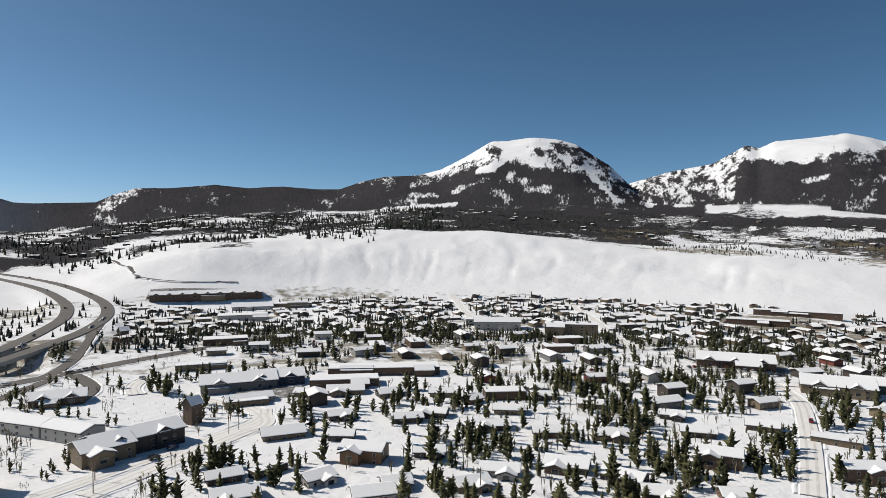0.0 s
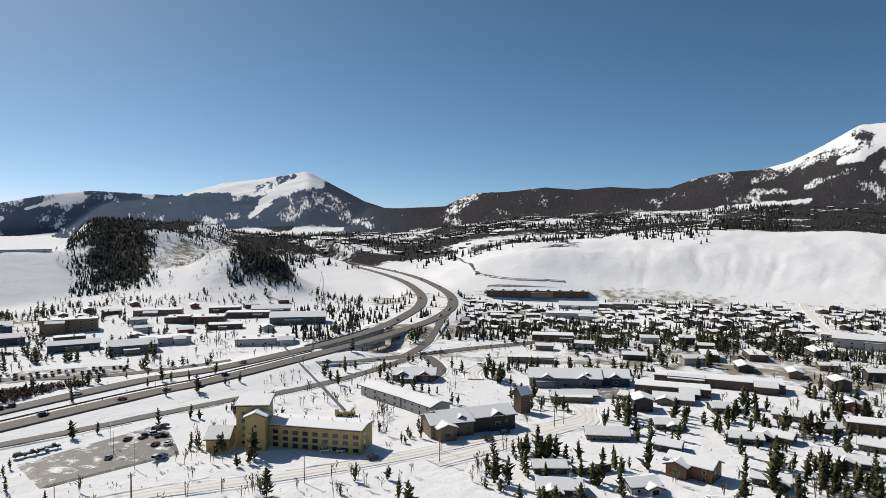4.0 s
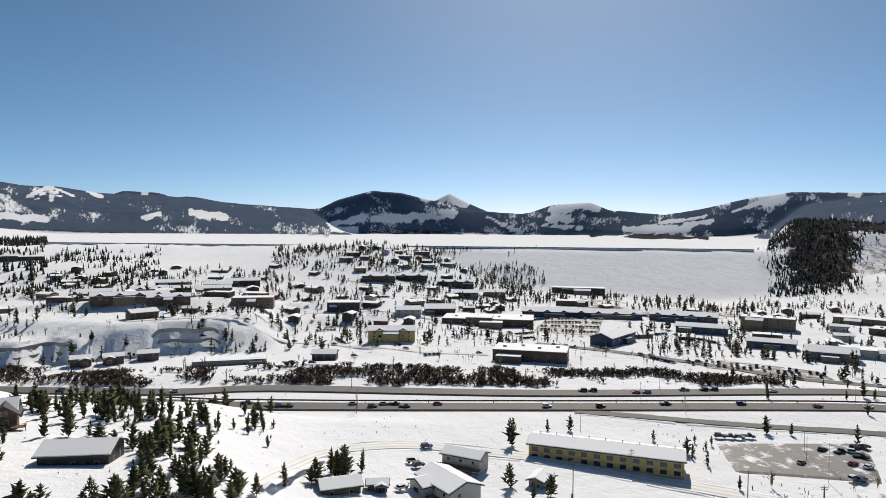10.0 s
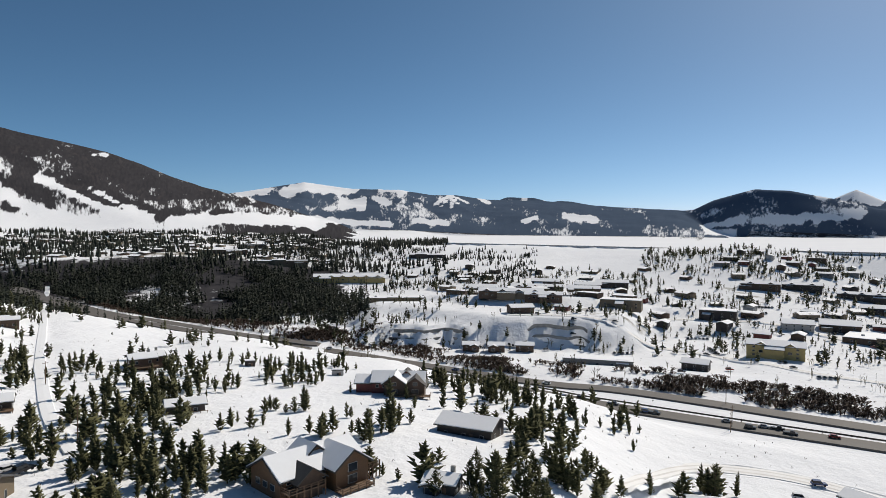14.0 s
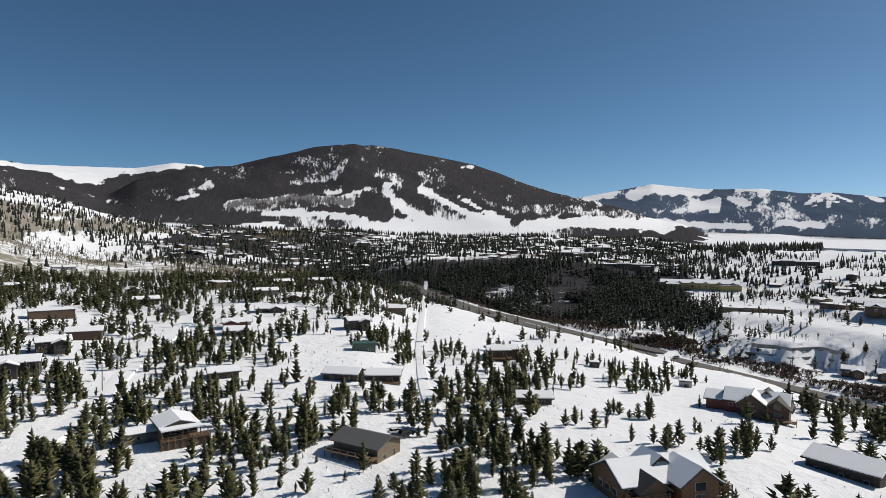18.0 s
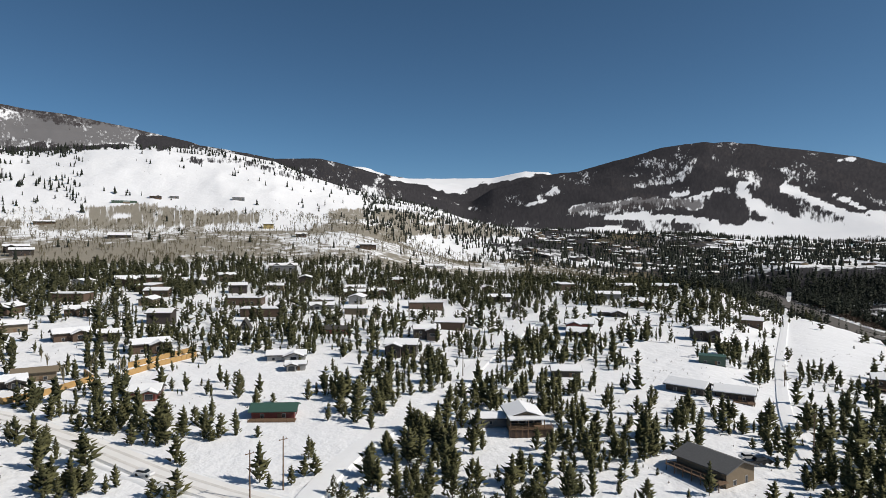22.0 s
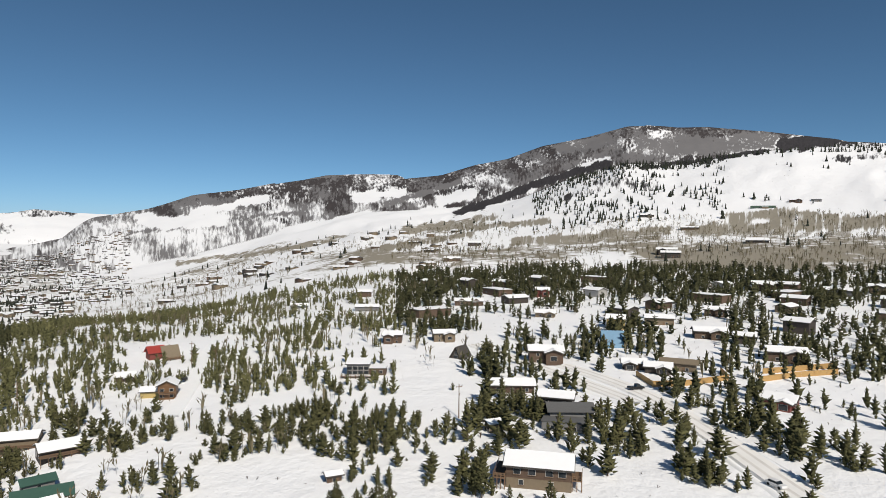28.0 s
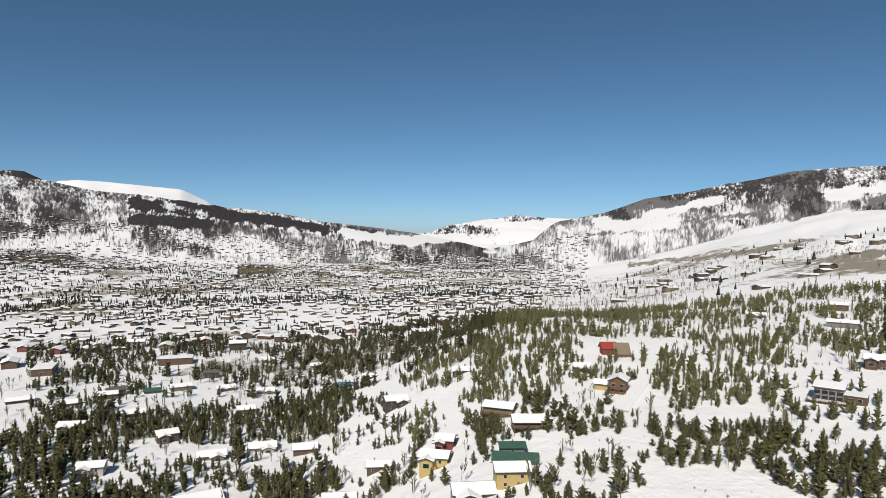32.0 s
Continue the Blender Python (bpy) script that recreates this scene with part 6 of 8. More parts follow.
    ("shops and offices", [(-823.1, 71.2, 0, 46, 12, 2.4, 'gable', 'dark', 'snow', 'wing'), (-685.5, -239.0, -4, 30, 14, 3, 'gable', 'dark', 'snow', ''), (-702.2, -195.7, 0, 28, 14, 2.2, 'gable', 'dark', 'snow', ''), (-738.4, -177.8, 0, 36, 14, 2.2, 'gable', 'dark', 'snow', ''), (-665.0, -190.4, 0, 34, 14, 1.6, 'gable', 'brown', 'snow', ''), (-646.3, -246.4, 0, 34, 14, 1.8, 'gable', 'brown', 'snow', 'wing'), (-562.7, -198.5, 0, 34, 12, 1.7, 'gable', 'brown', 'snow', 'wing'), (-584.7, -233.5, 0, 28, 12, 1.6, 'gable', 'brown', 'snow', ''), (-849.1, 240.8, 0, 70, 18, 2.8, 'flat', 'dark', 'snow', ''), (-720.6, 197.6, 0, 36, 14, 2, 'flat', 'brown', 'snow', ''), (-786.5, 117.2, 0, 26, 16, 2, 'gable', 'tan', 'snow', ''), (-762.4, 79.5, 0, 28, 16, 2, 'gable', 'dark', 'snow', '')]),
    ("outlet blocks", [(-636.7, 183.8, 2, 118, 18, 2, 'gable', 'navy', 'snow', 'wing'), (-499.9, 171.1, 66, 46, 18, 2.4, 'gable', 'navy', 'snow', ''), (-607.2, 277.6, -3, 62, 18, 2.4, 'gable', 'navy', 'snow', 'wing'), (-542.4, 264.8, -3, 42, 14, 2, 'gable', 'navy', 'snow', ''), (-559.0, 335.1, -4, 44, 18, 4, 'flat', 'tan', 'snow', 'units'), (-472.3, 285.9, 0, 34, 12, 1.7, 'gable', 'navy', 'snow', ''), (-428.0, 302.9, 4, 32, 18, 2, 'gable', 'grey', 'snow', ''), (-433.7, 335.6, 8, 36, 18, 1.8, 'flat', 'white', 'snow', ''), (-576.7, 439.0, -8, 46, 18, 2, 'flat', 'tan', 'snow', ''), (-510.2, 430.4, -10, 54, 22, 2, 'flat', 'brown', 'snow', 'units'), (-539.7, 494.0, -8, 32, 16, 2, 'flat', 'brown', 'snow', ''), (-495.2, 483.9, -10, 44, 18, 2, 'flat', 'brown', 'snow', '')]),
    ("outlet blocks", [(-369.0, 379.1, -2, 46, 20, 1.6, 'flat', 'white', 'snow', 'units'), (-418.8, 473.9, -3, 52, 22, 2.4, 'gable', 'green', 'snow', ''), (-496.2, 518.5, -3, 40, 18, 2, 'gable', 'grey', 'snow', ''), (-454.6, 415.9, -3, 30, 16, 1.6, 'flat', 'brown', 'snow', ''), (-202.9, 334.9, -4, 26, 15, 1.3, 'gable', 'brown', 'snow', 'wing'), (-305.0, 824.9, 2, 136, 20, 2.2, 'gable', 'brown', 'snow', 'wing'), (-225.6, 754.9, 0, 46, 22, 1.8, 'gable', 'white', 'snow', ''), (-175.3, 513.3, 0, 34, 16, 1.8, 'flat', 'brown', 'snow', ''), (-159.4, 419.8, 0, 32, 10, 1.3, 'flat', 'tan', 'snow', ''), (-119.6, 372.0, 4, 42, 20, 1.8, 'gable', 'grey', 'snow', 'wing, vents'), (-104.3, 336.0, 6, 22, 13, 1.2, 'flat', 'tan', 'snow', ''), (-100.3, 382.0, 4, 32, 18, 1.8, 'gable', 'navy', 'snow', 'wing')]),
    ("blocks in the town", [(195.6, 425.5, 4, 50, 22, 2, 'gable', 'brown', 'snow', 'wing'), (113.8, 565.4, 2, 48, 20, 3.2, 'flat', 'tan', 'snow', 'units'), (50.2, 586.1, 2, 44, 18, 2.6, 'gable', 'white', 'snow', ''), (222.7, 358.8, 6, 38, 22, 2, 'gable', 'tan', 'snow', 'wing'), (250.5, 366.8, 6, 26, 18, 1.7, 'gable', 'green', 'snow', ''), (-37.5, 407.7, 0, 70, 16, 1.6, 'flat', 'brown', 'snow', ''), (-58.3, 377.3, 0, 40, 14, 1.4, 'flat', 'brown', 'snow', ''), (41.4, 610.8, 0, 40, 16, 2, 'flat', 'white', 'snow', ''), (390.0, 701.2, 0, 90, 16, 2, 'flat', 'brown', 'snow', ''), (314.0, 635.3, 0, 60, 16, 1.8, 'flat', 'brown', 'snow', ''), (-196.9, 782.0, 0, 70, 16, 2, 'flat', 'tan', 'snow', ''), (-209.7, 667.8, 0, 50, 20, 1.8, 'flat', 'white', 'snow', '')]),
    ("blocks in the town", [(-676.7, -506.6, 0, 90, 18, 2.4, 'gable', 'yellow', 'snow', 'wing'), (-575.5, -363.7, -2, 70, 24, 2, 'flat', 'tan', 'snow', 'units'), (-559.5, -229.5, -2, 60, 14, 1.8, 'gable', 'brown', 'snow', 'wing'), (-641.8, -297.1, 0, 30, 14, 1.6, 'gable', 'brown', 'snow', ''), (-428.1, -207.3, 0, 12, 9, 2, 'gable', 'brown', 'snow', ''), (-435.2, -189.7, 0, 12, 9, 2, 'gable', 'brown', 'snow', ''), (-446.0, -171.5, 0, 13, 9, 2, 'gable', 'brown', 'snow', ''), (-685.7, -636.8, 0, 90, 24, 2, 'flat', 'tan', 'snow', 'units'), (-706.4, -769.5, 0, 80, 26, 2, 'flat', 'brown', 'snow', ''), (-818.4, -818.3, 0, 50, 20, 2.4, 'flat', 'dark', 'snow', ''), (-916.6, -525.9, 0, 60, 16, 1.6, 'flat', 'dark', 'snow', ''), (-665.8, -226.1, 0, 26, 12, 1.7, 'gable', 'dark', 'snow', '')]),
]
for group, rows in LISTS:
    for x, y, turn, L, W, fl, style, wall, roof, extra in rows:
        big = L > 24
        house(x, y, turn, L, W, fl, style, wall, roof, extra, "building" if big else "house", "building" if big else "house", group, tail="among snowy lots" if not big else "beside cleared snow")


# ---- the yellow hotel and the long yellow inn ----
def hotel():
    x, y = -174.2, 208.5
    x2, y2 = -198.6, 197.5
    th = house(x, y, -24, 44, 14, 3.4, 'gable', 'yellow', 'snow', 'vents', "hotel_wing", "hotel", pitch=0.1, tail="beside a stair tower")
    t = tagged(empty_at("hotel_tower", x2, y2, height_at(x2, y2), float(bearing(x2, y2)) - 12), "tall yellow stucco hotel tower with stepped snowy lean-to roofs", "hotel")
    body_and_roof(13, 11, 17, 'shed', WALLS['yellow'], ROOFS['snow'], t, pitch=0.4)
    body_and_roof(8, 8, 14, 'gable', WALLS['yellow'], ROOFS['snow'], t, x0=2.5, y0=-7.5, across=True)
    body_and_roof(9, 14, 5, 'gable', WALLS['yellow'], ROOFS['snow'], t, x0=-13, y0=-3)
    for f in range(5):
        add_pane(t, -3.5, -5.55, 2 + 3 * f, 0, (1.8, 1.4))
        add_pane(t, 6.5, 0, 2 + 3 * f, 90)
        add_pane(t, 2.5, -11.5, 2 + 2.8 * f, 0) if f < 4 else None
    TAKEN.append((x2, y2, 14))
    x, y = -239.6, 79.4
    house(x, y, -5, 57, 14, 2.1, 'gable', 'yellow', 'snow', 'vents', "roadside_inn", "hotel", pitch=0.24, tail="and vents")
    for px, L, turn in (((-128.5, 264.2), 36, 24), ((-135.5, 251.7), 20, 20)):
        house(px[0], px[1], turn, L, 15, 2.4, 'gable', 'dark' if L > 30 else 'tan', 'snow', 'wing', "lodge", "lodge", "lodges", tail="with dormer gables")
    for px, L in (((-189.5, 285.8), 34), ((-160.5, 275.3), 24)):
        house(px[0], px[1], -52, L, 12, 2, 'gable', 'white', 'snow', '', "lodge_annex", "lodge", "lodges", pitch=0.3, tail="behind the hotel")
    x, y = -119.1, 301.9
    tw = tagged(empty_at("lodge_tower", x, y, height_at(x, y), 60), "square brown timber lodge tower with a snowy pointed roof", "tower")
    body_and_roof(6, 6, 10, 'gable', WALLS['brown'], ROOFS['snow'], tw, pitch=0.9)
    for s in range(3):
        add_pane(tw, 0, -3, 3 + 2.7 * s, 0)
    x, y = -243.8, 486.1
    wt = tagged(empty_at("lookout_tower", x, y, height_at(x, y), 40), "dark timber lookout tower on crossed legs in snow", "tower")
    body_and_roof(6, 6, 3, 'gable', WALLS['dark'], ROOFS['snow'], wt, sink=0.2, pitch=0.8)
    for o in [c for c in wt.children]:
        o.location.z = 11
    for sx in (-2.4, 2.4):
        for sy in (-2.4, 2.4):
            bm = bmesh.new()
            tube(bm, 0.3, 0.25, -1, 11, 6, sx, sy)
            link("leg", bm, TIMBER, wt)
    for k in range(3):
        bm = bmesh.new()
        box(bm, -2.6, 2.6, -2.5, -2.3, 2.5 + 3 * k, 2.8 + 3 * k)
        link("brace", bm, TIMBER, wt)



hotel()


# ---- particular houses ----
def base_thing(name, x, y, turn, label, category, group=""):
    TAKEN.append((x, y, 12))
    th = tagged(empty_at(name, x, y, height_at(x, y), float(bearing(x, y)) + turn), label, category, group)
    th.scale = (hill_scale(float(bearing(x, y))) if name != "deck_house" else 0.85,) * 3
    return th


def timber_deck(th, x0, x1, y0, y1, z, posts=6, label="weathered timber deck on posts"):
    bm = bmesh.new()
    box(bm, x0, x1, y0, y1, z - 0.25, z)
    link("deck", bm, TIMBER, th, label)
    for k in (0.5, 1.0):
        bm = bmesh.new()
        box(bm, x0, x1, y0, y0 + 0.1, z + k - 0.06, z + k + 0.06)
        box(bm, x0, x0 + 0.1, y0 + 0.1, y1, z + k - 0.06, z + k + 0.06)
        box(bm, x1 - 0.1, x1, y0 + 0.1, y1, z + k - 0.06, z + k + 0.06)
        link("handrail", bm, TIMBER, th)
    for i in range(posts):
        bm = bmesh.new()
        box(bm, -0.11, 0.11, -0.11, 0.11, -3.0, z + 1.05)
        link("post", bm, TIMBER, th).location = (x0 + 0.12 + i * (x1 - x0 - 0.24) / (posts - 1), y0 + 0.12, 0)


def chalet():
    x, y = -212.8, -134.5
    th = base_thing("chalet", x, y, -6, "dark red-brown log chalet with steep snowy gables and deck", "house")
    body_and_roof(20, 10, 5, 'gable', WALLS['red'], ROOFS['snow'], th, pitch=0.6)
    body_and_roof(10, 8, 5.4, 'gable', WALLS['brown'], ROOFS['snow'], th, x0=-1, y0=-4, across=True, pitch=0.75)
    body_and_roof(9, 7, 5.0, 'gable', WALLS['brown'], ROOFS['snow'], th, x0=7, y0=-4, across=True, pitch=0.75, snow=False)
    body_and_roof(6, 5, 6.4, 'gable', WALLS['red'], ROOFS['snow'], th, x0=3, y0=1.5, across=True, pitch=0.9, snow=False)
    body_and_roof(9, 9, 4.2, 'gable', WALLS['red'], ROOFS['snow'], th, x0=-12, y0=1, pitch=0.45)
    for xx in (-8, -5.5, 2.8, 10):
        add_pane(th, xx, -5.05, 3.4, 0)
    for xx in (-1, 7):
        add_pane(th, xx, -9.05 if xx < 0 else -8.55, 2.2, 0, (2.6, 1.9))
        add_pane(th, xx, -9.05 if xx < 0 else -8.55, 5.2, 0, (1.8, 1.4))
    timber_deck(th, -4, 13, -11.5, -8.6, 1.2, 7)


def log_lodge():
    x, y = -113.0, -96.0
    th = base_thing("log_house", x, y, 34, "large varnished log house with long snowy roofs and timber decks", "house")
    body_and_roof(22, 12, 4.6, 'gable', WALLS['log'], ROOFS['snow'], th, pitch=0.55)
    body_and_roof(9, 9, 5.2, 'gable', WALLS['log'], ROOFS['snow'], th, x0=5, y0=-5.5, across=True, pitch=0.7)
    body_and_roof(7, 6, 4.4, 'gable', WALLS['brown'], ROOFS['snow'], th, x0=-5, y0=-5.0, across=True, pitch=0.75, snow=False)
    body_and_roof(6, 5, 6.6, 'gable', WALLS['log'], ROOFS['snow'], th, x0=0.5, y0=1.0, across=True, pitch=0.8)
    body_and_roof(8, 6, 3.4, 'gable', WALLS['tan'], ROOFS['snow'], th, x0=-4, y0=6, across=True, pitch=0.6)
    for xx in (-9, -6, -3, 0):
        add_pane(th, xx, -6.05, 2.0, 0, (1.8, 1.4))
        add_pane(th, xx, -6.05, 3.9, 0)
    for z in (2.0, 4.6):
        add_pane(th, 5, -10.05, z, 0, (2.6, 1.9))
    for s in (-3, 0, 3):
        add_pane(th, 11.05, s, 2.4, 90, (1.8, 1.4))
        add_pane(th, -11.05, s, 2.4, -90, (1.8, 1.4))
    timber_deck(th, 9.6, 14, -9, 4, 2.6, 5)
    timber_deck(th, 0, 9, -13, -10.1, 0.6, 5)
    timber_deck(th, -11, -1.7, -9.4, -6.2, 2.5, 6)


def deck_house():
    x, y = -27.9, -189.0
    th = base_thing("deck_house", x, y, 12, "pale house with low snowy roof and wide round-cornered deck", "house")
    body_and_roof(13, 11, 5.6, 'gable', WALLS['tan'], ROOFS['snow'], th, pitch=0.3, across=True)
    body_and_roof(13, 7, 3.2, 'gable', WALLS['grey'], ROOFS['snow'], th, x0=-11, y0=3.5, pitch=0.2)
    for xx in (-4, -1.3, 1.4, 4.1):
        add_pane(th, xx, -6.55, 4.3, 0, (2.6, 1.9))
    for yy in (-4, 0, 4):
        add_pane(th, 5.55, yy, 4.2, 90, (1.8, 1.4))
        add_pane(th, 5.55, yy, 1.5, 90)
    for xx in (-14, -11):
        add_pane(th, xx, 0, 1.8, 0)
    timber_deck(th, -6.5, 8.5, -11, -6.6, 2.7, 8)
    bm = bmesh.new()
    box(bm, -6.0, 8.0, -10.6, -6.7, -2.5, 2.4)
    link("skirt_wall", bm, WALLS['brown'], th, "brown board skirt below the deck")
    for xx in (-6, 0, 5.4):
        bm = bmesh.new()
        box(bm, xx - 0.15, xx + 0.15, -10.8, -10.5, 2.7, 5.6)
        link("column", bm, TIMBER, th)
    bm = bmesh.new()
    prism(bm, [(-6.4, 5.7), (6.2, 5.7), (6.2, 6.1), (-6.4, 6.1)], -11.2, -6.5)
    bmesh.ops.recalc_face_normals(bm, faces=bm.faces)
    link("porch_roof", bm, SNOW, th, "flat porch roof under snow")


def modern_house():
    x, y = 210.5, -124.7
    th = base_thing("modern_house", x, y, -6, "modern house with tall glass front, thin lean-to roof and deck", "house")
    body_and_roof(11, 8, 5.6, 'shed', WALLS['grey'], ROOFS['grey'], th, snow=True)
    body_and_roof(9, 7, 3.2, 'flat', WALLS['brown'], ROOFS['snow'], th, x0=9.6, y0=0.5)
    for xx in (-4.2, -1.4, 1.4, 4.2):
        for z in (1.5, 3.8):
            add_pane(th, xx, -4.05, z, 0, (2.6, 1.9))
    for xx in (8, 11.5):
        add_pane(th, xx, -3.05, 1.8, 0, (1.8, 1.4))
    timber_deck(th, -8, 9, -8.6, -4.1, 0.5, 8, "dark timber deck with snow and white rails")
    bm = bmesh.new()
    box(bm, -7.5, 8.4, -8.0, -4.3, 0.52, 0.75, 0.08)
    link("deck_snow", bm, SNOW, th)


def red_roof_house():
    x, y = 280.9, -74.7
    th = base_thing("hillside_house", x, y, 20, "steep tan-roofed house with a bright red roof annex", "house")
    body_and_roof(8, 8, 6.5, 'aframe', WALLS['tan'], ROOFS['tan'], th, across=False)
    body_and_roof(8, 6, 4, 'gable', WALLS['red'], ROOFS['red'], th, x0=-7, y0=2, snow=False, pitch=0.9)
    add_pane(th, -4.5, -4.2, 1.2, 0)
    timber_deck(th, -5, 5, -8.5, -5.2, 0.4, 5)
    x, y = 228.3, -60.3
    th = base_thing("hillside_house", x, y, -8, "narrow brown and yellow wooden house with snowy gable", "house")
    body_and_roof(9, 7.5, 6, 'gable', WALLS['log'], ROOFS['snow'], th, across=True, pitch=0.5)
    body_and_roof(9, 6, 3, 'gable', WALLS['yellow'], ROOFS['snow'], th, x0=-7, y0=2)
    for xx in (-2, 2):
        for z in (1.4, 4.0):
            add_pane(th, xx, -4.55, z, 0, (1.8, 1.4))
    timber_deck(th, -4.2, 4.2, -6.6, -4.6, 2.7, 4)


def corner_house():
    x, y = 104.8, -112.2
    th = base_thing("corner_house", x, y, -4, "brown wooden house on a pale base with snowy roof", "house")
    body_and_roof(15, 9, 5.0, 'gable', WALLS['brown'], ROOFS['snow'], th, pitch=0.38)
    bm = bmesh.new()
    box(bm, -7.6, 7.6, -4.62, -4.4, -2.5, 2.1)
    link("base_wall", bm, WALLS['tan'], th, "pale block base wall")
    for xx in (-5, -1.5, 2.5, 5.5):
        add_pane(th, xx, -4.55, 3.7, 0, (1.8, 1.4))
    for xx in (-4, 3):
        add_pane(th, xx, -4.68, 1.2, 0, (1.2, 1.3))
    for yy in (-2, 2):
        add_pane(th, -7.55, yy, 3.6, -90, (1.8, 1.4))
    timber_deck(th, -10.5, -7.6, -6, 5, 2.4, 4)
    timber_deck(th, 7.6, 10, -4, 2, 2.4, 3)


for build in (chalet, log_lodge, deck_house, modern_house, red_roof_house, corner_house):
    build()


# ---- board fences ----
def fence(name, corners, label, h=1.9):
    th = tagged(empty_at(name, corners[0][0], corners[0][1], 0, 0), label, "fence", "yard fences")
    th.matrix_basis = Matrix()
    n = 0
    bm = bmesh.new()
    box(bm, -1.24, 1.24, -0.05, 0.05, -0.8, h)
    panel = None
    for (xa, ya), (xb, yb) in zip(corners[:-1], corners[1:]):
        d = math.hypot(xb - xa, yb - ya)
        m = max(1, round(d / 2.5))
        xs, ys = np.linspace(xa, xb, m + 1), np.linspace(ya, yb, m + 1)
        zs = ground_z((xs[1:] + xs[:-1]) / 2, (ys[1:] + ys[:-1]) / 2)
        for i in range(m):
            if panel is None:
                panel = o = link("board_panel", bm, FENCE, th)
            else:
                o = panel.copy()
                scene.collection.objects.link(o)
            o.matrix_basis = pose((xs[i] + xs[i + 1]) / 2, (ys[i] + ys[i + 1]) / 2, float(zs[i]) + 0.2, 0, 0, math.degrees(math.atan2(yb - ya, xb - xa)))


fence("board_fence", [(143.4, -205.5), (131.2, -198.1), (124.2, -208.1), (118.1, -226.1), (125.8, -234.2)], "tan cedar board fence round a snowy yard")
fence("board_fence", [(110.1, -232.4), (104.6, -249.0), (96.1, -264.9), (100.5, -273.3), (114.5, -244.3)], "golden cedar board fence round a snowy yard")


# ---- poles ----
def pole(x, y, h, turn):
    th = tagged(empty_at("utility_pole", x, y, height_at(x, y) - 0.5, turn), "tall weathered wooden utility pole standing in snow", "pole", "utility poles")
    bm = bmesh.new()
    tube(bm, 0.19, 0.12, -0.5, h, 8)
    link("shaft", bm, TIMBER, th)
    bm = bmesh.new()
    box(bm, -1.1, 1.1, -0.07, 0.07, h - 0.9, h - 0.74)
    link("crossarm", bm, TIMBER, th)
    for k in (-0.95, 0, 0.95):
        bm = bmesh.new()
        tube(bm, 0.06, 0.05, h - 0.74, h - 0.5, 6, k)
        link("insulator", bm, STEEL, th)


for x, y, h in [(33.2, -145.5, 13), (39.2, -139.8, 12), (-13.2, -246.3, 11)] + [(-313.4, -20.8, 11), (-210.9, 58.9, 12), (-205.5, 117.4, 10), (-189.5, 133.0, 11), (-230.4, 86.2, 9)] + [(-151.1, 173.8, 11), (-188.0, 132.2, 11), (-125.4, 228.0, 10), (-93.4, 290.2, 9)] + [(-306.7, -20.8, 11), (-353.8, -26.5, 10)] + [(-104.9, -170.2, 11), (-140.4, -247.6, 10)] + [(150.3, -124.6, 11), (246.8, -82.7, 10), (256.9, -19.4, 9)] + [(241.8, 24.7, 11), (263.3, -78.6, 10)] + [(-119.5, 216.1, 11), (-95.7, 283.5, 9), (13.1, 217.8, 10), (91.4, 251.4, 10)]:
    pole(x, y, h, float(bearing(x, y)) + 30)


def street_lamp(x, y):
    th = tagged(empty_at("street_lamp", x, y, height_at(x, y) - 0.2, float(bearing(x, y)) + 90), "thin grey steel street lamp beside the road", "lamp post", "street lamps")
    bm = bmesh.new()
    tube(bm, 0.13, 0.08, -0.5, 10, 6)
    link("mast", bm, STEEL, th)
    bm = bmesh.new()
    box(bm, 0, 2.0, -0.05, 0.05, 9.8, 9.95)
    link("arm", bm, STEEL, th)
    bm = bmesh.new()
    box(bm, 1.6, 2.4, -0.14, 0.14, 9.62, 9.82, 0.03)
    link("lamp_head", bm, STEEL, th)


for x, y in [(-317.7, 146.7), (-246.7, 164.3), (-228.7, 162.2), (-426.4, 44.5), (-426.1, 52.1), (-366.7, 198.7), (-367.0, 301.5), (-415.9, 120.3), (-322.0, 124.9), (-311.5, 234.4)] + [(-283.0, 82.1), (-301.5, 139.6), (-237.0, 158.9), (-215.9, 153.2), (-336.1, 266.3), (-342.9, 143.9)]:
    street_lamp(x, y)


# ---- crane behind the hotel ----
def crane():
    x, y = -190.6, 249.2
    th = base_thing("mobile_crane", x, y, 0, "mobile crane with a long raised telescopic steel boom", "crane")
    bm = bmesh.new()
    box(bm, -5, 5, -1.3, 1.3, 0.6, 1.9, 0.1)
    box(bm, -5, -3, -1.25, 1.25, 1.9, 3.2, 0.15)
    link("carrier", bm, WALLS['yellow'], th)
    for sx in (-3.6, -1.8, 1.8, 3.6):
        for sy in (-1.35, 1.05):
            bm = bmesh.new()
            prism(bm, [(0.55 * math.cos(a * math.tau / 12), 0.55 + 0.55 * math.sin(a * math.tau / 12)) for a in range(12)], sy, sy + 0.3)
            bmesh.ops.recalc_face_normals(bm, faces=bm.faces)
            link("wheel", bm, RUBBER, th).location = (sx, 0, 0.05)
    lean = radians(42)
    for k, (a, b, w) in enumerate(((0, 16, 0.62), (15.5, 31, 0.48), (30.5, 46, 0.36))):
        bm = bmesh.new()
        box(bm, -w, w, -w, w, a, b, 0.08)
        bmesh.ops.transform(bm, matrix=Matrix.Translation((0, 0, 2.4)) @ Matrix.Rotation(-lean, 4, 'Y'), verts=bm.verts)
        link("boom_section", bm, STEEL, th)


crane()


